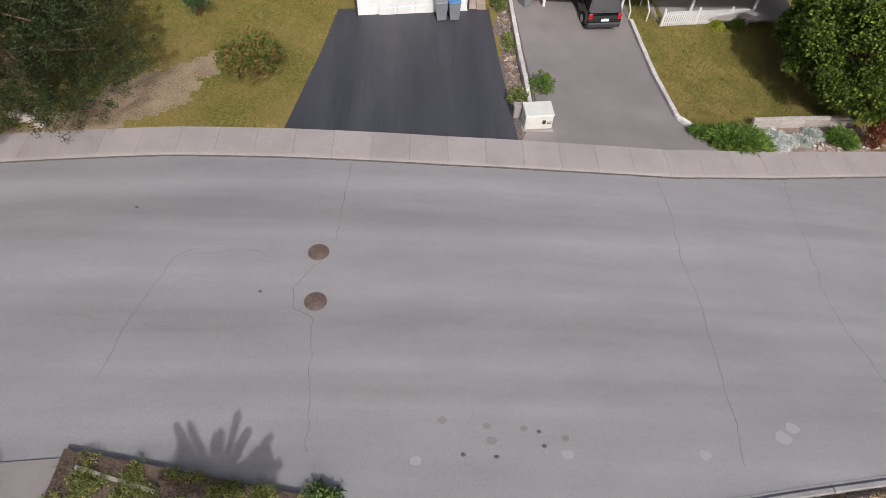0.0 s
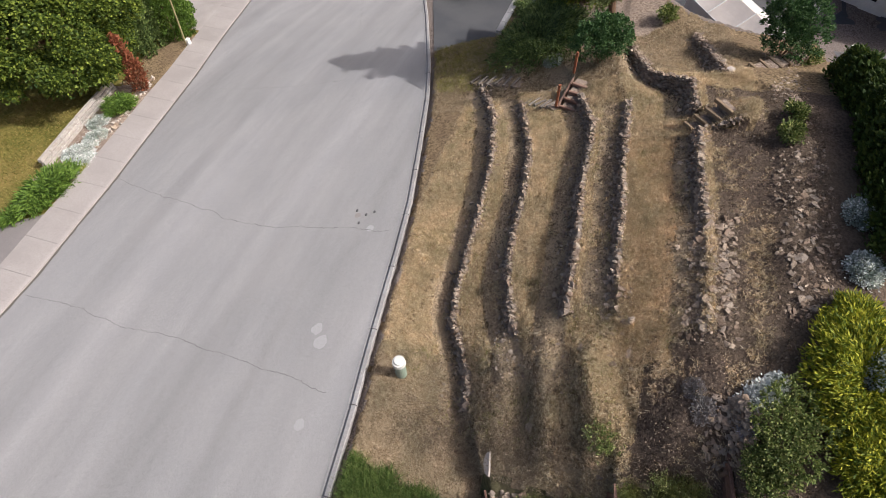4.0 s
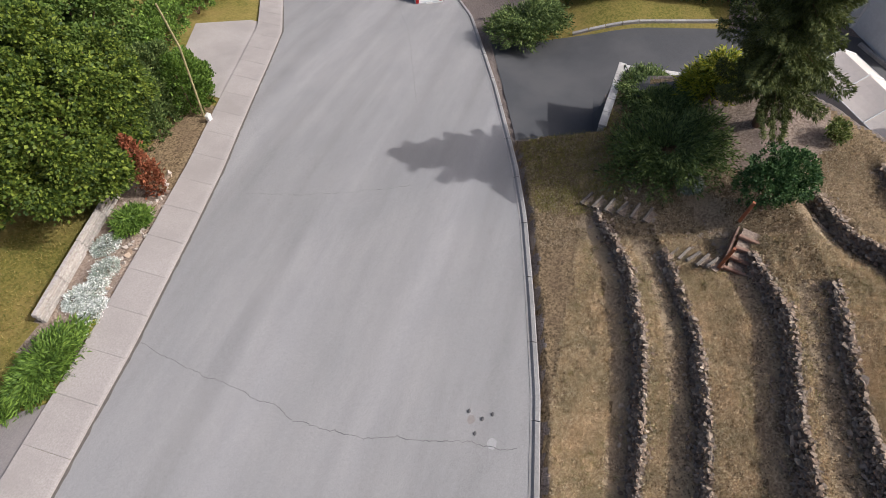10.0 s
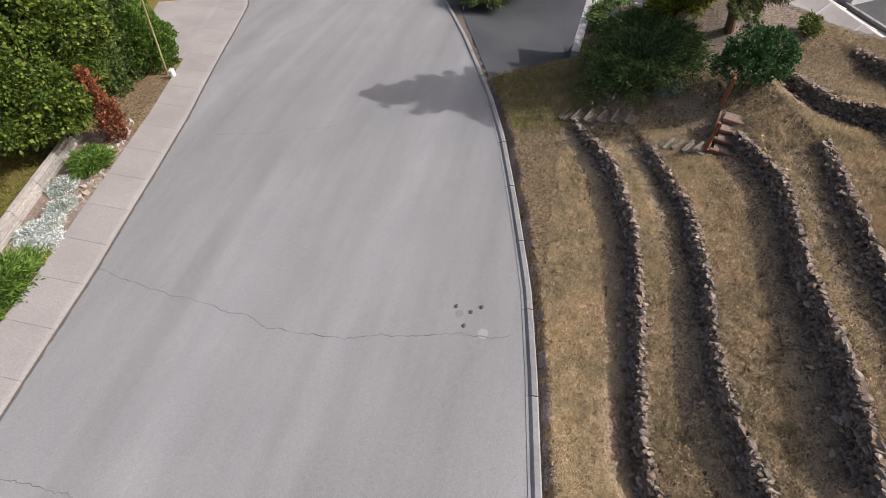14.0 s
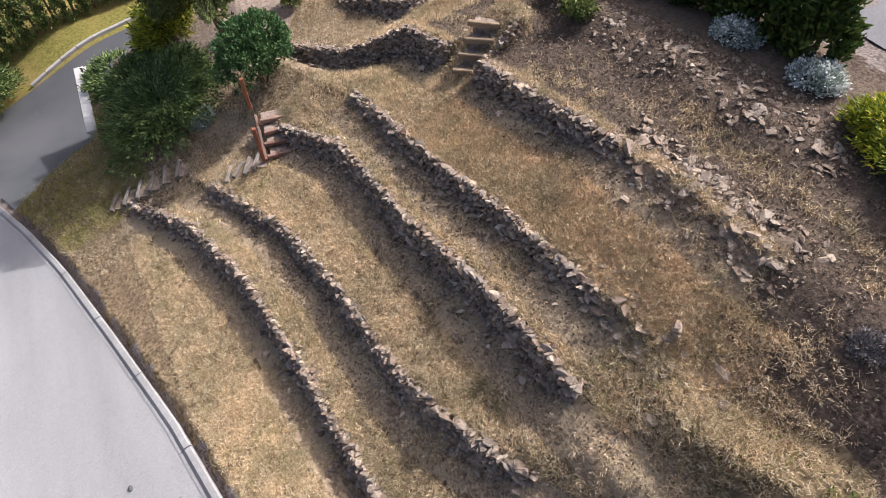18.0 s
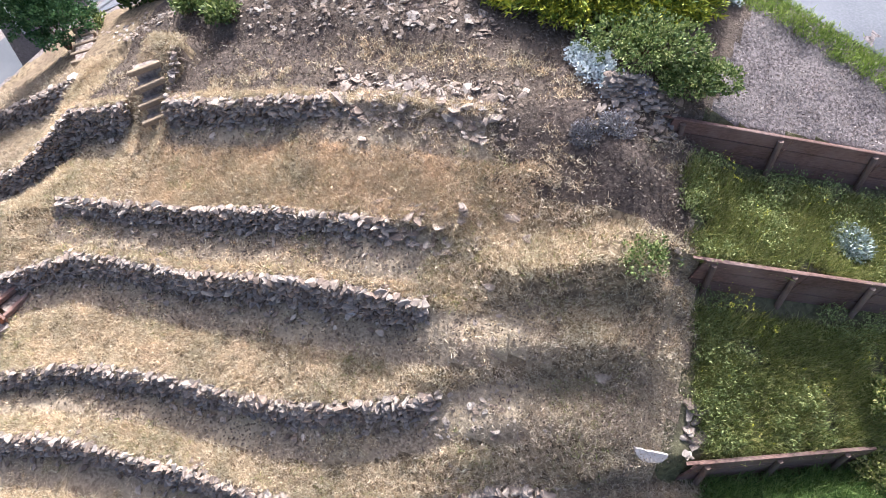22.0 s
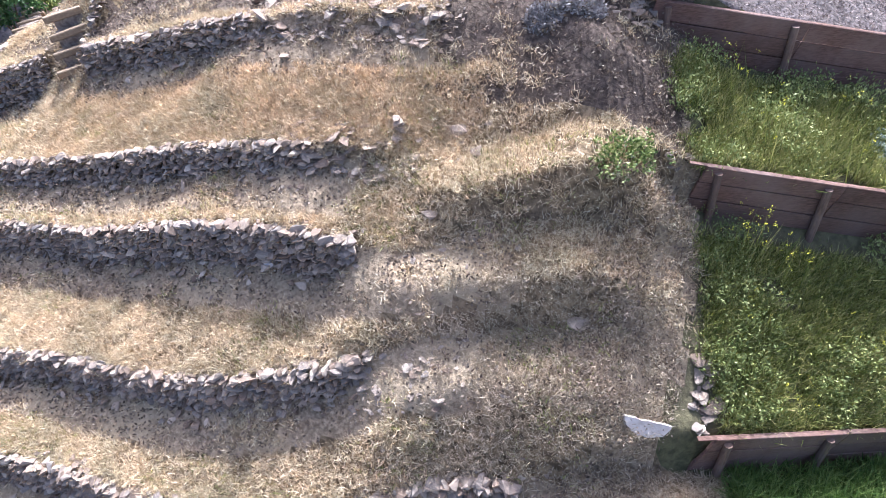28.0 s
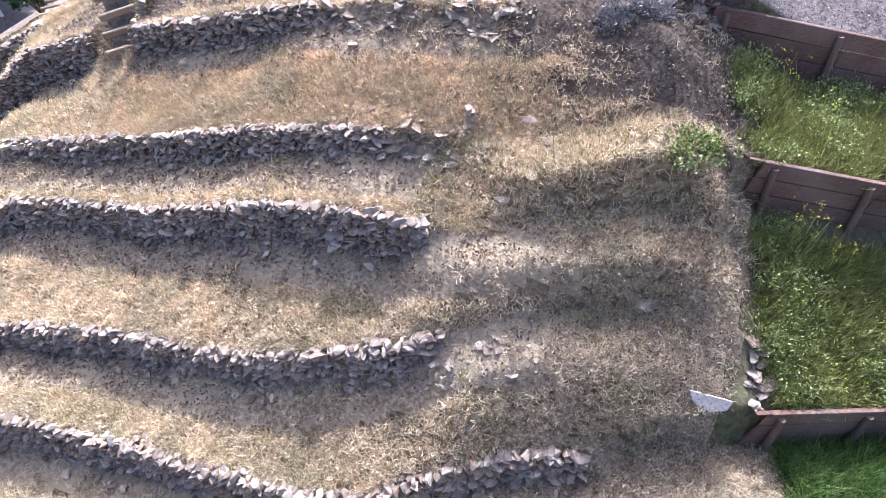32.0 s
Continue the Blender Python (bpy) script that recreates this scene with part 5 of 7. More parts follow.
# ---- grasses ----
def scatter(x0, x1, y0, y1, n, keep):
    x, y = RNG.uniform(x0, x1, n), RNG.uniform(y0, y1, n)
    ok = [keep(a, b) for a, b in zip(x, y)]
    x, y = x[ok], y[ok]
    return np.stack([x, y, [gz(a, b) + 0.01 for a, b in zip(x, y)]], -1)


def on_dry(x, y):
    if x - 0.12 * y < (5.9 if y > F[0][0](x) + 0.15 else yard_edge(y) + 0.05) or y > KERB_NEAR(x) - 0.45 or x > MOUND(y) - 0.2:
        return False
    z = ground_zone(x, y)
    k = 0.45 + 0.6 * noise.noise((x * 0.8, y * 1.1, 7)) + 0.45 * noise.noise((x * 2.6, y * 2.6, 17)) + 0.7 * noise.noise((x * 6.5, y * 6.5, 77)) + 0.9 * noise.noise((x * 12.5, y * 12.5, 97))
    if y < -6.6:
        return False
    if z == 7:
        return k > 0.92
    if z == 1:
        return k > (0.35 if x < 9 else 0.95)
    lip = any(-1.0 < y - line(x) < -0.12 and high(x) > 0.2 for line, high in W[:5])
    if x < 10.8:
        k += 0.6 * noise.noise((x * 0.45, y * 0.8, 27)) + 0.22
    return z == 0 and k > (-0.15 if lip else 0.15)


up = np.array([0, 0, 1.0])
dry = thing("dry_grass", "matted straw-coloured dry grass on the terraces", "grass", kind="stuff")
c = scatter(5.9, 21.5, -5.3, 4.6, 107000, on_dry)
d = np.tile([0, 0, 0.35], (len(c), 1))
low = np.array([a[0] < 9.6 + 0.5 * noise.noise((a[0], a[1], 3)) and a[1] > -1.2 for a in c])
fast_mesh("blades", blades(c[~low], d[~low], 11, 0.095, 0.0085, 0.05, 0.9, 0.7), 3, STRAW, dry)
fast_mesh("thatch", blades(c[low], d[low], 15, 0.075, 0.0065, 0.055, 0.9, 0.8), 3, THATCH, dry, "pale grey-pink matted thatch")
cr = scatter(9.6, 17.5, -4.0, -1.8, 24000, lambda x, y: W[4][0](x) + 0.55 < y < W[3][0](x) - 0.15 and 0.35 + noise.noise((x * 1.4, y * 1.4, 19)) + 0.6 * noise.noise((x * 6, y * 6, 79)) > 0)
fast_mesh("russet_blades", blades(cr, np.tile([0, 0, 0.4], (len(cr), 1)), 9, 0.09, 0.0085, 0.05, 0.9, 0.7), 3, leaf_mat("russet_straw", [(0.26, 0.155, 0.08), (0.53, 0.37, 0.205), (0.70, 0.52, 0.315), (0.82, 0.67, 0.46)], 0.8), dry, "russet straw on the widest bench")
chips = leaf_mat("leaf_litter", [(0.098, 0.068, 0.049), (0.188, 0.139, 0.101), (0.300, 0.240, 0.180)], 0.9)
cl = scatter(7.2, 21.0, -6.6, 2.0, 16000, lambda x, y: ground_zone(x, y) in (1, 7) and x - 0.12 * y > 6.7)
fast_mesh("litter", leaves(cl, np.tile([0, 0, 0.12], (len(cl), 1)), 4, 0.06, 0.03, 0.05, 0.8), 4, chips, dry, "brown leaf litter on bare earth")
cl = scatter(6.4, 8.6, -5.0, 2.6, 9000, lambda x, y: yard_edge(y) < x - 0.12 * y < 8.0)
fast_mesh("litter", leaves(cl, np.tile([0, 0, 0.2], (len(cl), 1)), 5, 0.05, 0.014, 0.05, 0.9), 4, chips, dry, "brown litter on the bank edge")
cl = scatter(2.4, 8.6, -8.6, -4.6, 6000, lambda x, y: ground_zone(x, y) == 4 and y > -7.9 + 0.18 * (7.3 - x))
fast_mesh("bark_chips", leaves(cl, np.tile([0, 0, 0.12], (len(cl), 1)), 4, 0.035, 0.022, 0.06, 0.8), 4, leaf_mat("bark_chips", [(0.14, 0.105, 0.088), (0.25, 0.195, 0.165), (0.44, 0.37, 0.325)], 0.9), dry, "grey-brown chips on the bank")
c = scatter(21.0, 27.0, -5.0, 7.0, 15000, on_dry)
fast_mesh("blades", blades(c, np.tile([0, 0, 0.6], (len(c), 1)), 9, 0.10, 0.009, 0.06, 0.8, 0.8), 3, THATCH, dry)
c = scatter(7.4, 21.5, -3.4, 4.4, 6500, lambda x, y: on_dry(x, y) and noise.noise((x * 0.7, y * 0.7, 31)) > 0.04)
fast_mesh("green_tufts", blades(c, np.tile(up, (len(c), 1)), 9, 0.09, 0.012, 0.06, 0.8), 3, WEEDS, dry, "sparse yellow-green tufts")

ct = scatter(7.4, 21.5, -4.6, 4.4, 17000, lambda x, y: x > 9.4 + noise.noise((x, y, 55)) and on_dry(x, y) and ground_zone(x, y) == 0 and noise.noise((x * 1.3, y * 1.3, 91)) > -0.12)
ct = np.repeat(ct, 3, 0) + RNG.normal(0, 0.045, (len(ct) * 3, 3)) * np.array([1, 1, 0.2])
fast_mesh("tufts", blades(ct, np.concatenate([RNG.normal(0, 0.8, (len(ct), 2)), np.full((len(ct), 1), 0.45)], 1), 9, 0.115, 0.008, 0.02, 0.4, 0.6), 3, STRAW, dry, "curled clumps of bleached straw")

cm = []
for (line, high), x0 in zip(W[:5], (8.6, 10.5, 11.0, 12.0, 13.8)):
    for x in np.arange(x0, 21.0, 0.012):
        if high(x) > 0.2:
            reach = 0.16 + 0.16 * noise.noise((x * 1.7, line(x), 5)) + 0.10 * noise.noise((x * 6.0, line(x), 6))
            y = line(x) - 0.02 - RNG.uniform(-0.04, 1.0) * max(0.0, reach)
            cm.append((x, y, gz(x, min(y, line(x) - 0.1)) + 0.02))
cm = np.repeat(np.array(cm), 2, 0)
fast_mesh("overhang", blades(cm, np.concatenate([RNG.normal(0, 0.7, (len(cm), 1)), RNG.normal(0.35, 0.6, (len(cm), 1)), np.full((len(cm), 1), 0.40)], 1), 10, 0.10, 0.0075, 0.03, 0.4, 0.6), 3, STRAW, dry, "pale straw hanging over the wall tops")


def in_yard(x, y):
    return x - 0.12 * y < (min(5.95 - 0.46 * y, 7.75) if y < -0.8 else 6.3) + 0.22 * noise.noise((x * 1.3, y * 1.3, 61)) and y < KERB_NEAR(x) - 0.4 and y > F[2][0](max(x, 1)) + 0.1 and all(abs(y - f[0](max(x, 1)) - 0.05) > 0.14 for f in F)


weeds = thing("tall_grass", "tall green weeds and grass between plank walls", "grass", kind="stuff")
c = scatter(0.5, 7.6, -5.6, 0.2, 30000, lambda x, y: in_yard(x, y) and y < F[0][0](max(x, 1)) and noise.noise((x * 1.6, y * 1.6, 41)) > -0.34 and not any(0 < y - f[0](x) < 0.4 for f in F))
fast_mesh("blades", blades(c, np.tile([-0.05, 0.05, 1.0], (len(c), 1)), 11, 0.16, 0.012, 0.07, 0.45), 3, WEEDS, weeds)
fast_mesh("weed_leaves", leaves(c[::3] + np.array([0, 0, 0.09]), np.tile(up, (len(c[::3]), 1)), 10, 0.034, 0.016, 0.07, 0.9), 4, leaf_mat("weed_leaves", [(0.05, 0.065, 0.018), (0.13, 0.15, 0.034), (0.24, 0.25, 0.06), (0.36, 0.345, 0.10)]), weeds)
fast_mesh("seed_stems", blades(c[::4], np.tile([0.1, 0.1, 1.0], (len(c[::4]), 1)), 4, 0.24, 0.006, 0.08, 0.35), 3, leaf_mat("seed_stems", [(0.24, 0.21, 0.08), (0.42, 0.36, 0.15), (0.60, 0.52, 0.26)]), weeds, "thin straw-yellow seed stems")
c3 = scatter(0.5, 7.2, -5.4, 0.0, 900, lambda x, y: in_yard(x, y) and y < F[0][0](max(x, 1)) and noise.noise((x * 0.9, y * 0.9, 51)) > 0.0)
c3 = np.repeat(c3, 14, 0) + RNG.normal(0, 1, (len(c3) * 14, 3)) * np.array([0.10, 0.10, 0.05]) + np.array([0, 0, 0.17])
fast_mesh("weed_heads", leaves(c3, np.tile(up, (len(c3), 1)), 5, 0.05, 0.02, 0.04, 0.8), 4, leaf_mat("weed_heads", [(0.14, 0.17, 0.05), (0.26, 0.29, 0.09), (0.40, 0.41, 0.16)]), weeds, "yellow-green weed heads")
lush = thing("lush_grass", "long dark green grass below the lowest plank wall", "grass", kind="stuff")
c = scatter(-1.5, 7.0, -1.4, 3.6, 14000, lambda x, y: in_yard(x, y) and x - 0.12 * y < 5.85 + 0.25 * noise.noise((x * 2, y * 2, 71)) and y > F[0][0](max(x, 1)) + 0.1)
fast_mesh("blades", blades(c, np.tile([0.15, 0.1, 0.9], (len(c), 1)), 12, 0.30, 0.016, 0.07, 0.5), 3, LUSH, lush)
verge = thing("verge_grass", "green weeds along the gravel and the path", "grass", kind="stuff")
c = scatter(3.0, 8.2, -8.2, -6.3, 2600, lambda x, y: -8.05 + 0.18 * (7.3 - x) < y < -7.45 + 0.18 * (7.3 - x))
fast_mesh("blades", blades(c, np.tile(up, (len(c), 1)), 16, 0.10, 0.014, 0.07, 0.7), 3, leaf_mat("path_verge", [(0.10, 0.15, 0.025), (0.22, 0.29, 0.05), (0.40, 0.45, 0.10)]), verge)
lawnset = thing("lawn_blades", "short mown lawn grass with dry patches", "grass", kind="stuff")
c = scatter(-20, -5.3, 18.1, 31, 6500, lambda x, y: ground_zone(x, y) == 2 and x < -6.9 + (y - 18) * 0.17)
c2 = scatter(10.4, 20, 20, 31, 5500, lambda x, y: ground_zone(x, y) == 2 and y > 19.9 + 0.22 * (x - 11))
fast_mesh("blades", blades(np.concatenate([c, c2]), np.tile(up, (len(c) + len(c2), 1)), 5, 0.10, 0.03, 0.12, 0.7), 3, leaf_mat("lawn_blade", [(0.13, 0.14, 0.03), (0.23, 0.205, 0.05), (0.37, 0.285, 0.10)]), lawnset)
c = scatter(22.6, 28, 3.4, 7.4, 4000, lambda x, y: y < KERB_NEAR(x) - 0.45 and x < MOUND(y) - 0.1)
fast_mesh("verge_blades", blades(c, np.tile(up, (len(c), 1)), 9, 0.10, 0.010, 0.08, 0.7), 3, leaf_mat("verge_blade", [(0.16, 0.17, 0.03), (0.30, 0.27, 0.06), (0.45, 0.40, 0.10)]), verge)

# ---- far side of the street ----
def gable_roof(ob, x0, x1, y0, y1, eave, ridge, axis, mat, over=0.4, th=0.12, rows=0.28):
    """Two slopes of shingle courses over a rectangle; the ridge runs along the axis named."""
    for s in (-1, 1):
        verts, faces = [], []
        if axis == "y":
            cx, half, a0, a1 = (x0 + x1) / 2, (x1 - x0) / 2 + over, y0 - over, y1 + over
        else:
            cx, half, a0, a1 = (y0 + y1) / 2, (y1 - y0) / 2 + over, x0 - over, x1 + over
        run = math.hypot(half, ridge - eave)
        n = max(3, int(run / rows))
        cols = max(2, int((a1 - a0) / 0.45))
        for i in range(n):
            for c in range(cols):
                off = 0.5 if i % 2 else 0.0
                b0 = a0 + (a1 - a0) * max(0, c - off) / cols
                b1 = a0 + (a1 - a0) * (min(cols, c + 1 - off) if c < cols - 1 else cols) / cols
                lift = random.uniform(0, 0.012)
                q = []
                for u, h in ((i / n, 0.0), ((i + 1.06) / n, 0.028 + lift)):
                    t = 1 - u
                    w, z = half * (1 - t), ridge + (eave - ridge) * (1 - t)
                    w, z = half * u, ridge + (eave - ridge) * u
                    q.append((w * s + cx, z + h))
                for (w, z), b in ((q[0], b0), (q[0], b1), (q[1], b1), (q[1], b0)):
                    verts.append((w, b, z) if axis == "y" else (b, w, z))
                k = len(verts)
                faces.append((k - 4, k - 3, k - 2, k - 1))
        me = bpy.data.meshes.new("shingles")
        me.from_pydata(verts, [], faces)
        me.materials.append(mat)
        sh = new("shingles", me)
        sh.parent = ob
        sh["kind"] = "stuff"
        if axis == "y":
            bm = prism([(cx, ridge - 0.02), (cx + s * half, eave - 0.02), (cx + s * half, eave - th - 0.02), (cx, ridge - th - 0.02)], a1 - a0)
            for v in bm.verts:
                v.co.y += (a0 + a1) / 2
        else:
            bm = prism([(cx, ridge - 0.02), (cx + s * half, eave - 0.02), (cx + s * half, eave - th - 0.02), (cx, ridge - th - 0.02)], a1 - a0, "x")
            for v in bm.verts:
                v.co.x += (a0 + a1) / 2
        part("roof_deck", bm, mat, ob)


def siding(ob, x0, x1, y, z0, z1, mat, face=-1, step=0.18):
    """Lapped boards on a wall that faces along y."""
    n = int((z1 - z0) / step)
    for i in range(n):
        z = z0 + i * (z1 - z0) / n
        part("siding_board", prism([(y, z), (y + face * 0.03, z), (y + face * 0.012, z + step * 1.02), (y, z + step * 1.02)], x1 - x0, "x"), mat, ob).location.x = (x0 + x1) / 2


def window(ob, x, y, z, w, h, face=-1):
    f = part("window", box(w + 0.12, 0.08, h + 0.12, (x, y + face * 0.02, z - 0.06), (0, 0, 0), 0.01), WHITE, ob, "white framed window")
    part("pane", box(w, 0.02, h, (x, y + face * 0.065, z)), GLASS, f)
    part("mullion", box(0.05, 0.03, h, (x, y + face * 0.075, z)), WHITE, f)


# house with the garage: local frame at the garage's left front foot, x along its front
h1 = thing("garage_house", "white sided bungalow with a brown roof and a white garage door", "house", (-4.3, 27.0, gz(-2, 27) + 0.0), 9)
part("garage_wall", box(5.6, 0.2, 2.65, (2.8, 0.1, -0.4)), WHITE, h1)
part("garage_side", box(0.2, 8, 2.65, (0.1, 4.2, -0.4)), WHITE, h1)
part("garage_side", box(0.2, 8, 2.65, (5.5, 4.2, -0.4)), WHITE, h1)
siding(h1, 0.0, 0.95, 0.0, -0.1, 2.2, WHITE)
siding(h1, 4.75, 5.6, 0.0, -0.1, 2.2, WHITE)
gd = part("garage_door", box(3.6, 0.08, 2.05, (2.85, -0.03, -0.05), (0, 0, 0), 0.01), WHITE, h1, "closed white panelled garage door")
for r in range(4):
    for c in range(4):
        part("door_panel", box(0.8, 0.03, 0.40, (1.5 + c * 0.9, -0.075, 0.02 + r * 0.5), (0, 0, 0), 0.012), WHITE, gd)
part("door_frame", box(3.8, 0.06, 0.08, (2.85, -0.05, 2.0)), DARKMETAL, h1)
part("gable", prism([(-0.1, 2.2), (5.7, 2.2), (2.8, 3.7)], 0.22), MAROON, h1, "maroon boarded gable").location.y = 0.1
part("gable_vent", rod((2.8, -0.06, 2.75), (2.8, 0.0, 2.75), 0.16, 0.16, 16), DARKMETAL, h1)
part("wall_lamp", rod((2.8, -0.16, 2.35), (2.8, -0.02, 2.35), 0.11, 0.13, 12), DARKMETAL, h1)
gable_roof(h1, 0, 5.6, 0.0, 9, 2.25, 3.85, "y", SHINGLE_BROWN, 0.45)
for x in (0.0, 5.6):
    part("downpipe", rod((x, -0.1, 0), (x, -0.1, 2.1), 0.045, 0.045, 8), DARKMETAL, h1)
part("downpipe_foot", box(0.25, 0.4, 0.12, (-0.05, -0.25, 0.0), (0, 0, 0), 0.02), WHITE, h1)
part("wing_wall", box(9, 0.2, 2.7, (-5.6, 3.6, -0.4)), CREAM, h1)
siding(h1, -10, -1.1, 3.5, -0.2, 2.2, CREAM)
window(h1, -6.8, 3.5, 1.0, 1.5, 1.0)
window(h1, -3.2, 3.5, 1.1, 1.2, 0.9)
gable_roof(h1, -10, 0.4, 3.6, 11, 2.25, 3.9, "x", SHINGLE_BROWN, 0.5)
part("entry_slab", box(1.2, 3.3, 0.12, (-0.75, 1.8, -0.05), (0, 0, 0), 0.02), CONCRETE, h1)
part("roof_vent", rod((4.2, 5.0, 3.0), (4.2, 5.0, 3.6), 0.12, 0.12, 10), WHITE, h1)
for k, (x, m, nm) in enumerate([(-0.15, GREY_PLASTIC, "grey wheeled bin with a grey lid"), (0.5, BLUE_PLASTIC, "grey wheeled bin with a blue lid")]):
    b = thing("wheeled_bin", nm + " before the garage", "bin", (x, 27.05 + 0.1 * k, gz(x, 27.1) + 0.03), 9, group="wheeled bins")
    part("body", prism([(-0.22, 0.08), (0.22, 0.08), (0.29, 0.95), (-0.29, 0.95)], 0.55), GREY_PLASTIC, b)
    part("lid", box(0.62, 0.64, 0.09, (0, 0.0, 0.95), (0, 0, 0), 0.03), m, b)
    part("handle", rod((-0.25, 0.33, 0.9), (0.25, 0.33, 0.9), 0.02, 0.02, 6), GREY_PLASTIC, b)
    for s in (-1, 1):
        part("wheel", rod((s * 0.24, 0.27, 0.1), (s * 0.29, 0.27, 0.1), 0.1, 0.1, 12), RUBBER, b)
fence = thing("cedar_fence", "orange-stained cedar board fence between the houses", "fence")
for k in range(14):
    x = 2.0 + k * 0.15
    part("board", box(0.14, 0.03, 1.7, (x, 31.0 + 0.05 * (k % 2), gz(x, 31))), ORANGE, fence)
path = thing("paver_path", "narrow path of reddish pavers beside the garage", "path", kind="structure")
for k in range(7):
    for j in range(2):
        x, y = 1.45 + j * 0.5, 28.3 + k * 0.5
        part("paver", box(0.46, 0.46, 0.06, (x, y, gz(x, y) + 0.01), (0, 0, 5), 0.01), BRICKPAVER, path)

# low white wall, gravel strip, equipment boxes
lw = thing("low_wall", "low worn white concrete wall between two driveways", "wall", kind="structure")
for k in range(9):
    y = 21.9 + k * 1.0
    x = 3.62 - 0.02 * k
    part("wall_block", box(0.2, 0.98, 0.42, (x, y, gz(x, y) - 0.05), (0, 0, 1), 0.02), WHITE_WORN, lw)
for k in range(2):
    y = 20.2 + k * 0.85
    part("wall_block", box(0.18, 0.83, 0.22, (3.66, y, gz(3.66, y) - 0.05), (0, 0, 1), 0.02), WHITE_WORN, lw)
strip_stones = []
for k in range(420):
    x, y = random.uniform(2.75, 3.5), random.uniform(20.3, 30)
    s = random.uniform(0.05, 0.12)
    strip_stones.append(pose(x, y, gz(x, y) + 0.02, random.gauss(0, 20), random.gauss(0, 20), random.uniform(0, 180)) @ Matrix.Diagonal((s, s * 0.8, s * 0.5, 1)))
gs = thing("gravel_strip", "stony strip between the driveways", "gravel", kind="stuff")
joined_stones("cobbles", strip_stones, gs, "round grey and tan cobbles")
eb = thing("utility_box", "cream metal utility cabinet with a plain dark mark", "utility box", (3.75, 19.1, gz(3.75, 19.1)), 4)
part("plinth", box(1.3, 1.0, 0.12, (0, 0, 0), (0, 0, 0), 0.02), CONCRETE, eb)
part("cabinet", box(1.15, 0.85, 0.72, (0, 0, 0.12), (0, 0, 0), 0.04, 2), CREAM, eb)
part("lid", box(1.2, 0.9, 0.07, (0, 0, 0.82), (0, 0, 0), 0.025), CREAM, eb)
part("warning_mark", box(0.14, 0.012, 0.2, (0.2, -0.43, 0.42)), DARKMETAL, eb)
part("label_bar", box(0.2, 0.012, 0.03, (0.42, -0.43, 0.5)), DARKMETAL, eb)
part("label_bar", box(0.2, 0.012, 0.03, (0.42, -0.43, 0.42)), REDLAMP, eb)
sb = thing("cable_pedestal", "small grey cable pedestal beside the utility cabinet", "utility box", (2.98, 19.6, gz(2.98, 19.6)))
part("case", box(0.32, 0.3, 0.62, (0, 0, 0), (0, 0, 0), 0.03), CONCRETE, sb)
part("cap", box(0.36, 0.34, 0.08, (0, 0, 0.6), (0, 0, 0), 0.03), CONCRETE, sb)
round_shrub("low_shrub", 4.3, 21.6, 0.5, 0.7, 0.7, JUNIPER_GREEN, "green weeds growing along the low wall", 80, 16, 0.1)
round_shrub("low_shrub", 3.1, 20.8, 0.4, 0.5, 0.5, BRUSH, "low green plants in the stony strip", 60, 14, 0.1)
round_shrub("low_shrub", 3.0, 28.6, 0.45, 0.8, 0.5, BRUSH, "low green plants at the top of the strip", 60, 14, 0.1)
round_shrub("low_shrub", 3.1, 25.0, 0.3, 0.9, 0.3, BRUSH, "sparse plants in the stony strip", 50, 12, 0.09)


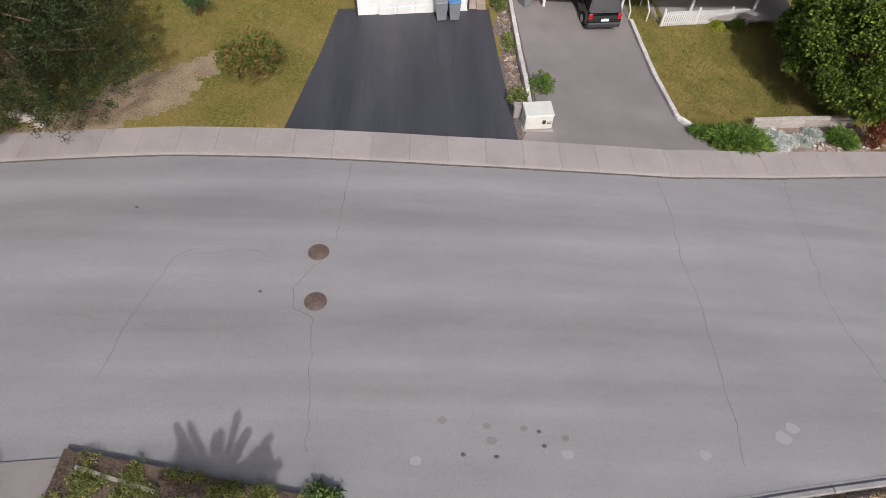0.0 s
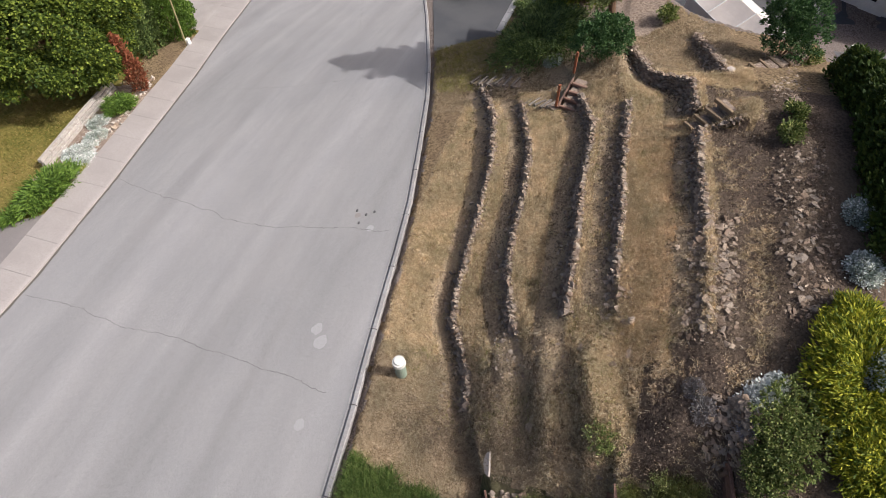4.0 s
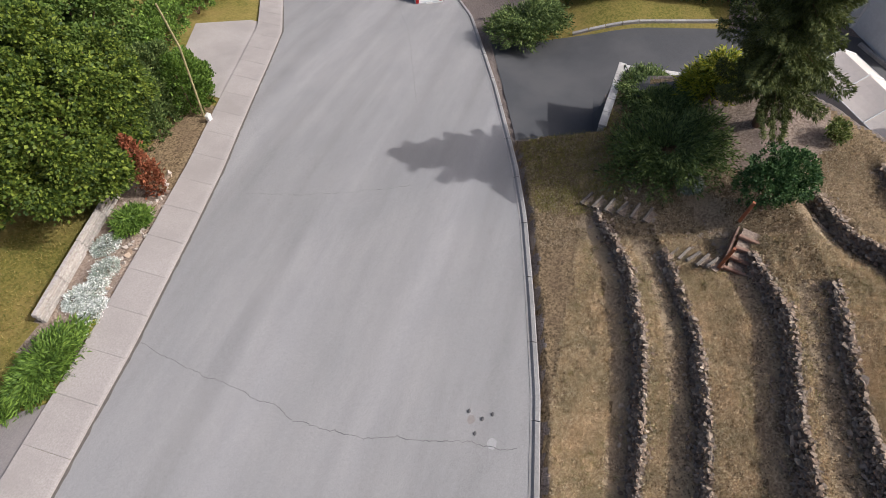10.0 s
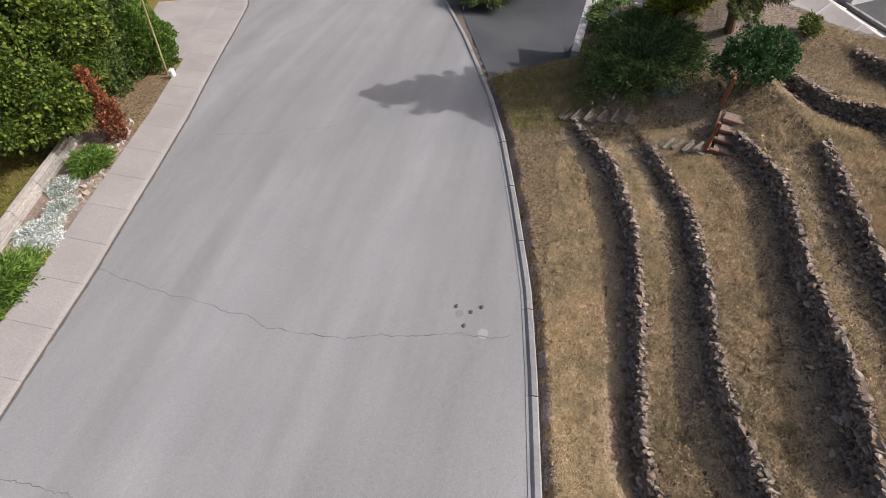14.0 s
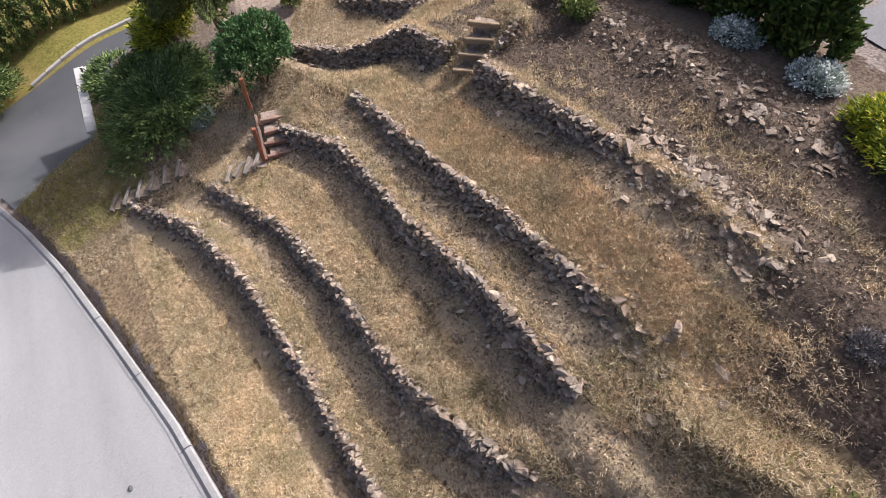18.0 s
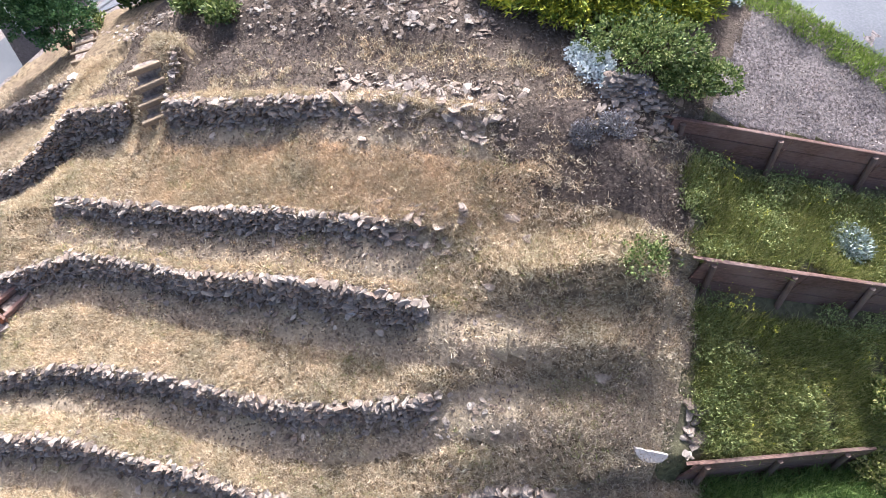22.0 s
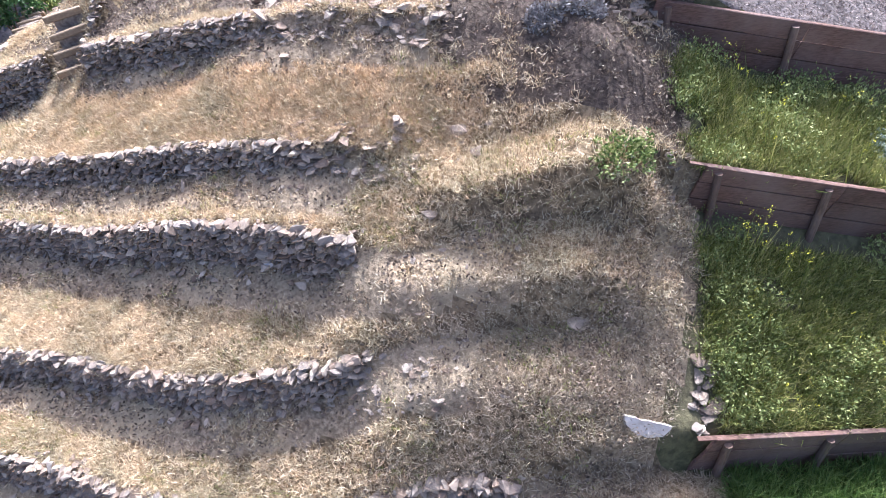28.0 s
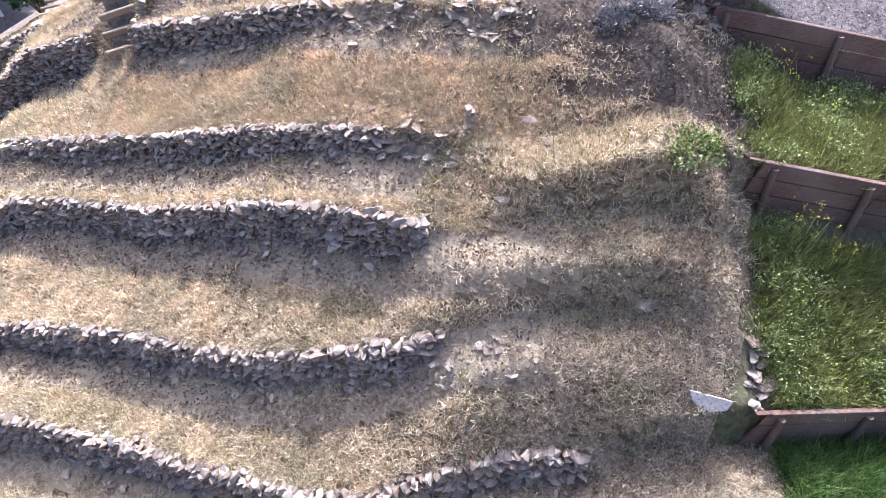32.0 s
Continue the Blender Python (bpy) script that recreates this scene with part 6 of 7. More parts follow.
def suv(at, rz, paint, label):
    c = thing("suv", label, "car", at, rz)
    side = [(-2.2, 0.35), (-2.25, 0.75), (-2.15, 1.0), (-1.95, 1.08), (0.55, 1.08), (1.05, 1.0), (2.05, 0.9), (2.25, 0.6), (2.2, 0.32)]
    bm = prism([(u, z) for u, z in side], 1.76, "x")
    for v in bm.verts:
        if v.co.z > 0.95:
            v.co.x *= 0.95
    bmesh.ops.bevel(bm, geom=bm.edges[:], offset=0.05, segments=2, affect="EDGES")
    part("body", bm, paint, c, smooth_shade=False)
    cab = [(-2.12, 1.05), (-1.75, 1.66), (0.05, 1.70), (0.85, 1.06)]
    bm = prism(cab, 1.66, "x")
    for v in bm.verts:
        if v.co.z > 1.4:
            v.co.x *= 0.82
    bmesh.ops.bevel(bm, geom=bm.edges[:], offset=0.05, segments=2, affect="EDGES")
    part("cabin", bm, GLASS, c)
    part("roof", box(1.34, 1.75, 0.07, (0, -0.85, 1.665), (0, 0, 0), 0.03), paint, c)
    for s in (-1, 1):
        part("roof_rail", rod((s * 0.6, -1.6, 1.77), (s * 0.6, 0.0, 1.77), 0.025, 0.025, 6), DARKMETAL, c)
        for y0, y1 in ((-1.78, -1.98), (-0.62, -0.62), (0.1, 0.85)):
            part("pillar", rod((s * 0.69, y0 + (0.1 if y0 < -1 else 0), 1.66), (s * 0.83, y1, 1.06), 0.045, 0.045, 6), paint, c)
        part("tail_light", box(0.2, 0.1, 0.3, (s * 0.74, -2.19, 0.78), (0, 0, 0), 0.02), REDLAMP, c)
        part("mirror", box(0.2, 0.1, 0.14, (s * 0.97, 0.6, 1.05), (0, 0, 0), 0.03), paint, c)
        for y in (-1.4, 1.4):
            w = part("wheel", rod((s * 0.68, y, 0.35), (s * 0.9, y, 0.35), 0.36, 0.36, 24), RUBBER, c)
            part("rim", rod((s * 0.86, y, 0.35), (s * 0.915, y, 0.35), 0.23, 0.2, 16), RIM, w)
    part("rear_bumper", box(1.7, 0.2, 0.26, (0, -2.22, 0.36), (0, 0, 0), 0.05), DARKMETAL, c)
    part("number_plate", box(0.4, 0.02, 0.14, (0, -2.29, 0.72)), WHITE, c, "blank pale number plate")
    part("rear_wiper", rod((-0.2, -2.12, 1.14), (0.2, -2.06, 1.2), 0.012, 0.012, 5), DARKMETAL, c)
    return c


suv((7.95, 29.2, gz(7.95, 29.2) + 0.04), 4, BLACKPAINT, "black sport utility car parked on the grey driveway")

# blue house with carport and porch
z2 = gz(8, 29) + 0.02
h2 = thing("blue_house", "blue sided house with a pale grey roof and an open carport", "house", (0, 0.3, z2))
part("back_wall", box(15, 0.2, 3.0, (13.2, 34.2, -0.6)), BLUE, h2)
part("porch_wall", box(8.4, 0.2, 3.2, (15.4, 31.2, -0.9)), WHITE, h2)
siding(h2, 11.6, 19.6, 31.1, 1.0, 2.2, BLUE)
window(h2, 14.6, 31.1, 0.5, 1.4, 1.0)
window(h2, 17.6, 31.1, 0.5, 1.4, 1.0)
part("entry_door", box(0.95, 0.06, 2.0, (12.2, 31.07, -0.35), (0, 0, 0), 0.01), WHITE, h2)
part("storage_wall", box(0.15, 4.5, 2.6, (5.35, 32.4, -0.4)), WHITE, h2)
part("carport_beam", box(14.9, 0.1, 0.42, (12.2, 27.66, 1.78), (0, 0, 0), 0.01), BLUE, h2, "blue fascia board")
part("fascia_trim", box(15.1, 0.05, 0.10, (12.2, 27.6, 2.2), (0, 0, 0), 0.01), WHITE, h2)
for x, y, lo in ((5.3, 28.6, 0.0), (5.3, 29.6, 0.0), (9.6, 29.0, -0.45), (13.6, 29.4, -0.9), (17.2, 29.6, -1.4)):
    part("post", box(0.13, 0.13, 2.35 - lo - 0.2, (x, y, lo), (0, 0, 0), 0.012), WHITE, h2)
gable_roof(h2, 4.9, 19.6, 28.2, 36, 2.3, 4.0, "x", SHINGLE_GREY, 0.45)
part("porch_step", box(1.8, 1.6, 0.16, (10.8, 29.3, -0.62), (0, 0, 0), 0.02), CONCRETE, h2)
part("porch_floor", box(8.2, 2.2, 0.2, (15.4, 30.0, -0.75), (0, 0, 0), 0.02), CONCRETE, h2)
for x in (9.9, 10.9):
    part("stair_rail", rod((x, 28.3, 0.25), (x, 29.8, 0.75), 0.035, 0.035, 6), WHITE, h2)
    for y in (28.3, 29.8):
        part("rail_post", rod((x, y, -0.6), (x, y, 0.25 + (y - 28.3) * 0.33), 0.035, 0.035, 6), WHITE, h2)
pf = thing("picket_fence", "white wooden picket fence along the porch", "fence")
for k in range(48):
    u = k / 47
    x, y = 11.7 + 6.3 * u, 28.3 + 2.0 * u
    part("picket", box(0.085, 0.025, 0.85, (x, y, gz(x, y) + 0.02), (0, 0, 9), 0.008), WHITE, pf)
for h in (0.22, 0.66):
    a, b = Vector((11.65, 28.33, gz(11.65, 28.3) + h)), Vector((18.05, 30.34, gz(18.05, 30.3) + h))
    part("fence_rail", rod(a, b, 0.035, 0.035, 4), WHITE, pf)
for k in range(4):
    u = k / 3
    x, y = 11.65 + 6.4 * u, 28.35 + 2.0 * u
    part("fence_post", box(0.11, 0.11, 1.0, (x, y, gz(x, y)), (0, 0, 9), 0.01), WHITE, pf)
flower_mound(15.0, 28.9, 0.35, 0.25, 0.4, "yellow flowering bush beside the picket fence", 160, green=JUNIPER_GREEN, mat=YELLOW)
round_shrub("low_shrub", 16.3, 29.2, 0.5, 0.4, 0.6, JUNIPER_GREEN, "small green bush beside the picket fence", 60, 16, 0.09)
b = thing("wheeled_bin", "blue lidded bin at the carport corner", "bin", (4.3, 28.9, gz(4.3, 28.9) + 0.04), 30, group="wheeled bins")
part("body", prism([(-0.22, 0.05), (0.22, 0.05), (0.29, 0.95), (-0.29, 0.95)], 0.55), GREY_PLASTIC, b)
part("lid", box(0.62, 0.64, 0.09, (0, 0, 0.95), (0, 0, 0), 0.03), BLUE_PLASTIC, b)
edge = thing("lawn_edging", "worn white concrete edging round the lawn", "edging", kind="structure")
prev = (9.95, 28.3)
for p in ((10.05, 26.2), (10.2, 23.2), (10.35, 20.4), (11.3, 19.35), (12.6, 18.75)):
    a, b = Vector((*prev, gz(*prev))), Vector((*p, gz(*p)))
    n = max(2, int((b - a).length / 0.9))
    for k in range(n):
        q = a.lerp(b, (k + 0.5) / n)
        d = b - a
        part("edging_block", box(d.length / n - 0.015, 0.2, 0.24, (q.x, q.y, gz(q.x, q.y) - 0.02), (0, -math.degrees(math.atan2(d.z, math.hypot(d.x, d.y))), math.degrees(math.atan2(d.y, d.x))), 0.02), WHITE_WORN, edge)
    prev = p

# rock garden before the maple
spreading_juniper("juniper_bush", 12.7, 19.05, 1.6, 0.75, 0.75, JUNIPER_GREEN, "bright green spreading juniper at the driveway corner", 150, 10, 0.14)
spreading_juniper("juniper_bush", 11.1, 19.4, 0.5, 0.4, 0.35, JUNIPER_GREEN, "small green juniper shoots at the white edging", 40, 9, 0.11)
spreading_juniper("juniper_bush", 18.4, 20.2, 0.75, 0.6, 0.6, JUNIPER_GREEN, "small green juniper in the rock garden", 70, 10, 0.13)
tw = thing("timber_wall", "low grey timber wall holding up the lawn", "retaining wall", kind="structure")
for k in range(4):
    for j in range(3):
        xa, xb = 13.9 + k * 1.5, 13.9 + (k + 1) * 1.5
        ya, yb = 20.35 + (xa - 13.9) * 0.25, 20.35 + (xb - 13.9) * 0.25
        za, zb = gz(xa, ya) + j * 0.17, gz(xb, yb) + j * 0.17
        d = Vector((xb - xa, yb - ya, zb - za))
        part("timber", box(d.length - 0.02, 0.16, 0.16, ((xa + xb) / 2, (ya + yb) / 2 + 0.05 * j, (za + zb) / 2), (0, -math.degrees(math.atan2(d.z, d.x)), math.degrees(math.atan2(d.y, d.x))), 0.012), TIMBER_GREY, tw)
for x, y, rx in ((14.6, 19.0, 0.55), (15.3, 19.6, 0.6), (16.2, 19.8, 0.55), (17.2, 20.5, 0.5), (15.0, 19.9, 0.5)):
    flower_mound(x, y, rx, 0.4, 0.16, "silver-grey ground cover with white flowers among rocks", 140 if x > 15.5 else 420)
flower_mound(14.15, 18.6, 0.3, 0.25, 0.2, "white flowers and yellow leaves at the pavement", 130, green=GOLD)
rubble("pale border stones along the pavement", [(14.0, 21.2, 18.9, 19.2, 5, 0.1)], 31)
for me in STONES[:6]:
    pm = me.copy()
    pm.materials.clear()
    pm.materials.append(bpy.data.materials["pale_rock"])
    PALE_STONES.append(pm)
heap = thing("border_stones", "pale and tan border stones along the rock garden", "stone")
for k in range(46):
    x = 14.2 + k * 0.155
    y = KERB_FAR(x) + 1.75 + random.uniform(0, 0.35)
    s = random.uniform(0.07, 0.17)
    share("stone", PALE_STONES[k % 6] if k % 5 < 3 else STONES[k % 16], heap, pose(x, y, gz(x, y) + s * 0.3, random.gauss(0, 15), random.gauss(0, 15), random.uniform(0, 180)) @ Matrix.Diagonal((s, s * 0.8, s * 0.6, 1)))
for k in range(60):
    x, y = random.uniform(14.2, 20.6), random.uniform(19.2, 21.4)
    s = random.uniform(0.05, 0.11)
    share("stone", PALE_STONES[k % 6] if k % 5 < 3 else STONES[k % 16], heap, pose(x, y, gz(x, y) + s * 0.3, random.gauss(0, 15), random.gauss(0, 15), random.uniform(0, 180)) @ Matrix.Diagonal((s, s * 0.8, s * 0.6, 1)))
cedar(20.2, 20.45, 3.0, 0.40, RUST, "dead rust-brown columnar conifer under the maple", name="dead_conifer", group="", n=150, per=16)
broad_tree(20.1, 24.0, 8, 4.0, 4.0, 2.8, 3.6, MAPLE, "large round maple with bright yellow-green leaves", 1500, 84, 0.14)
broad_tree(25.6, 26.8, 8, 2.6, 2.4, 2.7, 3.3, leaf_mat("ash_leaves", [(0.05, 0.09, 0.016), (0.10, 0.155, 0.028), (0.18, 0.25, 0.05)]), "darker green leafy tree behind the hedge", 600, 44, 0.16, 0.16, "ash_tree")
for k, (x, y) in enumerate([(22.6, 22.9), (23.5, 23.0), (24.4, 23.2), (25.2, 23.3), (26.0, 23.2), (25.6, 22.5), (26.4, 22.6), (27.0, 23.1)]):
    cedar(x, y, 4.4 - 0.31 * k, 0.9, JUNIPER if k < 5 else JUNIPER_GREEN, "dark green columnar shrub in a roadside hedge", name="hedge_shrub", group="roadside hedge", n=330, per=18)
for x, y in ((28.4, 25.9), (30.6, 26.9), (32.4, 28.0), (34.2, 27.6), (36.0, 28.0), (37.4, 27.6), (38.8, 28.6)):
    round_shrub("round_shrub", x, y, 1.3, 1.2, 2.4, JUNIPER_GREEN, "dark green roadside shrub beyond the concrete drive", 150, 18, 0.15)
for x, y in ((29.5, 29.5), (32, 31)):
    broad_tree(x, y, 6, 2.3, 2.3, 2.2, 2.8, bpy.data.materials["ash_leaves"], "green leafy tree behind the concrete drive", 220, 36, 0.18, 0.14, "ash_tree")
mk = thing("marker_post", "short white marker post beside the sidewalk", "post", (24.75, 20.95, gz(24.75, 20.95)))
part("post", box(0.24, 0.18, 0.62, (0, 0, 0), (0, 0, 0), 0.03), WHITE, mk)
part("cap", box(0.26, 0.2, 0.08, (0, 0, 0.58), (0, 0, 0), 0.03), CREAM, mk)
pl = thing("leaning_pole", "thin yellowish pole with a bent top in the hedge", "pole", (25.0, 21.45, gz(25, 21.45)))
part("shaft", rod((0, 0, -0.2), (0.12, -0.3, 3.8), 0.05, 0.045, 8), surface("yellow_pole", (0.29, 0.24, 0.12), (0.40, 0.34, 0.18), 5), pl)
part("tip", rod((0.12, -0.3, 3.8), (-0.05, -0.3, 5.9), 0.045, 0.035, 8), bpy.data.materials["yellow_pole"], pl)

# lawn corner with the pine
def pine(x, y, h, r, label):
    z = gz(x, y)
    ob = thing("pine_tree", label, "tree", (x, y, z))
    part("trunk", rod((0, 0, -0.2), (0.2, 0, h * 0.9), 0.28, 0.08, 10), BARK, ob)
    cs, ds = [], []
    for k in range(240):
        a = RNG.uniform(0, 2 * math.pi)
        t = RNG.uniform(0.10, 1.0)
        L = r * (1.15 - t) ** 0.55 * min(1.0, 0.62 + 1.5 * t) * RNG.uniform(0.6, 1.05)
        p0 = np.array([0, 0, h * t * 0.95])
        tip = p0 + np.array([math.cos(a) * L, math.sin(a) * L, 0.12 * L])
        if k % 3 == 0:
            part("limb", rod(p0, tip * 0.9 + p0 * 0.1, 0.07, 0.02, 6), BARK, ob)
        for i in range(8):
            u = 0.35 + 0.65 * i / 7
            q = p0 * (1 - u) + tip * u
            for _ in range(2):
                cs.append(q + RNG.normal(0, 0.24, 3))
                ds.append(np.array([math.cos(a), math.sin(a), 0.7]) * 0.7)
    fast_mesh("needles", leaves(np.array(cs), np.array(ds), 46, 0.15, 0.035, 0.12, 0.75), 4, PINE, ob)
    return ob


pine(-16.8, 19.6, 9.8, 5.5, "large dark pine with low spreading limbs on the lawn")
round_shrub("round_shrub", -8.45, 22.0, 1.35, 1.25, 1.8, REDLEAF, "rounded green bush with reddish leaf tips on the lawn", 520, 12, 0.12, lumps=12)
round_shrub("round_shrub", -12.0, 26.8, 0.7, 0.7, 1.6, SHRUB, "slim green shrub in the pine's shade", 90, 16, 0.12)
round_shrub("round_shrub", -8.0, 30.3, 1.4, 0.8, 1.3, JUNIPER_GREEN, "green foundation shrub before the house wall", 160, 18, 0.13)
round_shrub("low_shrub", -12.0, 30.4, 0.6, 0.4, 0.6, BRUSH, "low flower bed plants before the house wall", 60, 14, 0.1)

# ---- the side drive ----
cw = thing("block_wall", "pale concrete block wall holding the juniper bank", "retaining wall", kind="structure")
for j in range(6):
    for k in range(7):
        x = 27.35 + k * 0.47
        if x < 31:
            part("block", box(0.455, 0.24, 0.37, (x, 4.55 - 0.05 * k, -4.75 + j * 0.39), (0, 0, -5), 0.015), BLOCKWALL, cw)
    for k in range(8):
        part("block", box(0.24, 0.455, 0.37, (30.7 + 0.05 * k, 3.95 - k * 0.47, -4.75 + j * 0.39), (0, 0, 5), 0.015), BLOCKWALL, cw)
for k in range(5):
    part("cap_stone", box(0.75, 0.32, 0.1, (27.55 + k * 0.75, 4.52 - 0.07 * k, -2.41), (0, 0, -5), 0.015), BLOCKWALL, cw)
for k in range(5):
    part("cap_stone", box(0.32, 0.75, 0.1, (30.7 + 0.08 * k, 3.8 - 0.76 * k, -2.41), (0, 0, 5), 0.015), BLOCKWALL, cw)
spreading_juniper("juniper_bush", 36.6, 9.1, 2.4, 2.3, 1.9, JUNIPER, "large dark green juniper at the drive corner", 210, 10, 0.15)
for k in range(11):
    x, y = 39.4 + 0.12 * k, 7.4 - 0.92 * k
    cedar(x, y, 3.0, 0.62, JUNIPER, "tall dark cedar in a screen behind the lawn strip", name="cedar", group="cedar screen", n=150, per=14)
for k in range(5):
    cedar(41.0 + 0.3 * k, -2.6 - 0.8 * k, 3.2, 0.6, JUNIPER, "tall dark cedar at the end of the drive", name="cedar", group="cedar screen", n=120, per=14)
kb = thing("drive_kerb", "pale kerb edging the lawn strip along the side drive", "kerb", kind="structure")
for k in range(9):
    x, y = 36.55 + 0.24 * k, 6.2 - 0.78 * k
    tilt = -math.degrees(math.atan2(gz(x + 0.12, y - 0.39) - gz(x - 0.12, y + 0.39), 0.816))
    part("kerb_stone", box(0.16, 0.81, 0.16, (x, y, gz(x, y) - 0.02), (tilt, 0, 17), 0.012), KERB, kb)
tent = thing("canopy_shelter", "pale canvas canopy shelter with a ridged roof", "shelter", (33.3, -6.75, -5.0), 38)
L, Wd, ez, rz_ = 5.2, 2.7, 1.4, 2.1
for s in (-1, 1):
    for k in range(3):
        x0, x1 = -L / 2 + L / 3 * k, -L / 2 + L / 3 * (k + 1)
        bm = bmesh.new()
        grid = []
        for i in range(7):
            for j in range(5):
                u, v = i / 6, j / 4
                sag = -0.05 * math.sin(math.pi * u) * math.sin(math.pi * v)
                grid.append(bm.verts.new((x0 + (x1 - x0) * u, s * Wd / 2 * v, rz_ + (ez - rz_) * v + sag)))
        for i in range(6):
            for j in range(4):
                bm.faces.new((grid[i * 5 + j], grid[i * 5 + j + 1], grid[(i + 1) * 5 + j + 1], grid[(i + 1) * 5 + j]))
        bmesh.ops.recalc_face_normals(bm, faces=bm.faces[:])
        bmesh.ops.solidify(bm, geom=bm.faces[:], thickness=0.02)
        part("roof_panel", bm, CANVAS, tent, "pale pinkish canvas panel")
    part("side_panel", box(L, 0.03, ez, (0, s * Wd / 2, 0)), CANVAS, tent)
    part("eave_pole", rod((-L / 2, s * Wd / 2, ez), (L / 2, s * Wd / 2, ez), 0.03, 0.03, 6), WHITE, tent)
    part("end_panel", prism([(-Wd / 2, 0), (Wd / 2, 0), (Wd / 2, ez), (0, rz_), (-Wd / 2, ez)], 0.03, "x"), CANVAS, tent).location.x = s * (L / 2 - 0.02)
for k in range(4):
    x = -L / 2 + L / 3 * k
    for s in (-1, 1):
        part("rafter", rod((x, 0, rz_ + 0.03), (x, s * Wd / 2, ez + 0.03), 0.03, 0.03, 6), WHITE, tent)
h3 = thing("white_house", "white rendered house with dark windows beside the drive", "house", (40.0, -12.5, -5.0), 122)
part("wall", box(9, 7, 5.2, (0, -3.5, 0)), WHITE, h3)
window(h3, -2.8, 0.0, 1.2, 1.2, 1.0, 1)
window(h3, 1.0, 0.0, 1.2, 1.2, 1.0, 1)
window(h3, -2.8, 0.0, 3.6, 1.2, 1.0, 1)
gable_roof(h3, -4.5, 4.5, -7.0, 0.0, 5.2, 6.6, "x", SHINGLE_GREY, 0.4)
h4 = thing("red_roof_house", "low white house with a red-brown porch roof and a white door", "house", (28.9, -8.7, gz(28.9, -8.7) - 0.3), -117)
part("wall", box(6.4, 3.2, 2.7, (3.2, 2.1, 0)), WHITE, h4)
siding(h4, 0.0, 6.4, 0.5, 0.1, 2.4, WHITE, step=0.22)
dr = part("door", box(0.95, 0.06, 2.0, (1.6, 0.44, 0.25), (0, 0, 0), 0.01), WHITE, h4, "white panelled door")
part("pane", box(0.22, 0.02, 1.1, (1.5, 0.40, 0.85)), GLASS, dr)
window(h4, 3.6, 0.47, 1.0, 1.1, 1.0)
part("porch_roof", prism([(-1.0, 2.25), (0.9, 2.95), (0.9, 3.05), (-1.0, 2.35)], 7.0, "x"), REDROOF, h4, "red-brown shingled porch roof").location.x = 3.2
for x in (0.1, 3.2, 6.3):
    part("porch_post", box(0.1, 0.1, 2.3, (x, -0.85, 0)), WHITE, h4)
vf = thing("panel_fence", "white panel fence closing the end of the drive", "fence")
for k in range(5):
    a, b = Vector((41.3 - 0.55 * k, -5.6 - 0.72 * k, -5.0)), Vector((41.3 - 0.55 * (k + 1), -5.6 - 0.72 * (k + 1), -5.0))
    d = b - a
    m = pose(*((a + b) / 2), 0, 0, math.degrees(math.atan2(d.y, d.x)))
    bm = box(d.length - 0.1, 0.05, 1.35, (0, 0, 0.1), (0, 0, 0), 0.01)
    bm.transform(m)
    part("panel", bm, WHITE, vf)
    part("post", box(0.12, 0.12, 1.6, tuple(a), (0, 0, 0), 0.01), WHITE, vf)
kp = thing("planting_kerb", "kerbed planting bed beside the white house", "kerb", kind="structure")
for k in range(8):
    x, y = 38.6 - 0.62 * k, -7.6 - 0.55 * k
    part("kerb_stone", box(0.8, 0.18, 0.18, (x, y, -5.0), (0, 0, 41), 0.02), KERB, kp)

# ---- near bank things ----
up_ = thing("utility_pedestal", "round sage green pedestal with a cream cap on dry grass", "utility box", (8.85, 2.9, gz(8.85, 2.9)))
part("body", rod((0, 0, -0.05), (0, 0, 0.82), 0.16, 0.155, 20), SAGE, up_)
bm = rod((0, 0, 0.80), (0, 0, 0.98), 0.19, 0.17, 20)
bmesh.ops.bevel(bm, geom=[e for e in bm.edges if e.verts[0].co.z > 0.9 and e.verts[1].co.z > 0.9], offset=0.05, segments=3, affect="EDGES")
part("cap", bm, CREAM, up_)
# bed at the lower corner
bed = thing("bed_wall", "low broken concrete and timber edge of a weedy bed", "edging", kind="structure")
for k in range(3):
    x, y = -9.1 + k * 0.72, 4.53 - 0.21 * k
    part("edge_timber", box(0.73, 0.10, 0.16, (x, y, gz(x, y) + 0.16), (0, -2, -16), 0.012), TIMBER_GREY, bed)
bed_soil = sheet("bed_soil", [(-9.9, 3.2), (-3.6, 2.6), (-3.9, 3.95), (-9.9, 5.1)], 0.17, 24, 6, EARTH, "dark soil of a weedy roadside bed", road_z, "soil")
bw = thing("bed_weeds", "low straggling weeds in a dark roadside bed", "weeds", kind="stuff")
c = RNG.uniform((-9.9, 2.9), (-3.7, 5.2), (7000, 2))
c = np.array([(x, y, road_z(x, y) + 0.17) for x, y in c if y < 5.12 - 0.19 * (x + 9.9) and noise.noise((x * 1.8, y * 1.8, 3)) > 0.02])
fast_mesh("blades", blades(c, np.tile([0, 0, 1.0], (len(c), 1)), 5, 0.15, 0.014, 0.06, 0.6), 3, WEEDS, bw)
fast_mesh("leaves", leaves(c[::2] + np.array([0, 0, 0.07]), np.tile([0, 0, 1.0], (len(c[::2]), 1)), 5, 0.06, 0.03, 0.06, 0.9), 4, BRUSH, bw)
round_shrub("low_shrub", -3.3, 3.9, 0.42, 0.4, 0.4, LUSH, "tuft of long grass beside the road", 80, 14, 0.09)


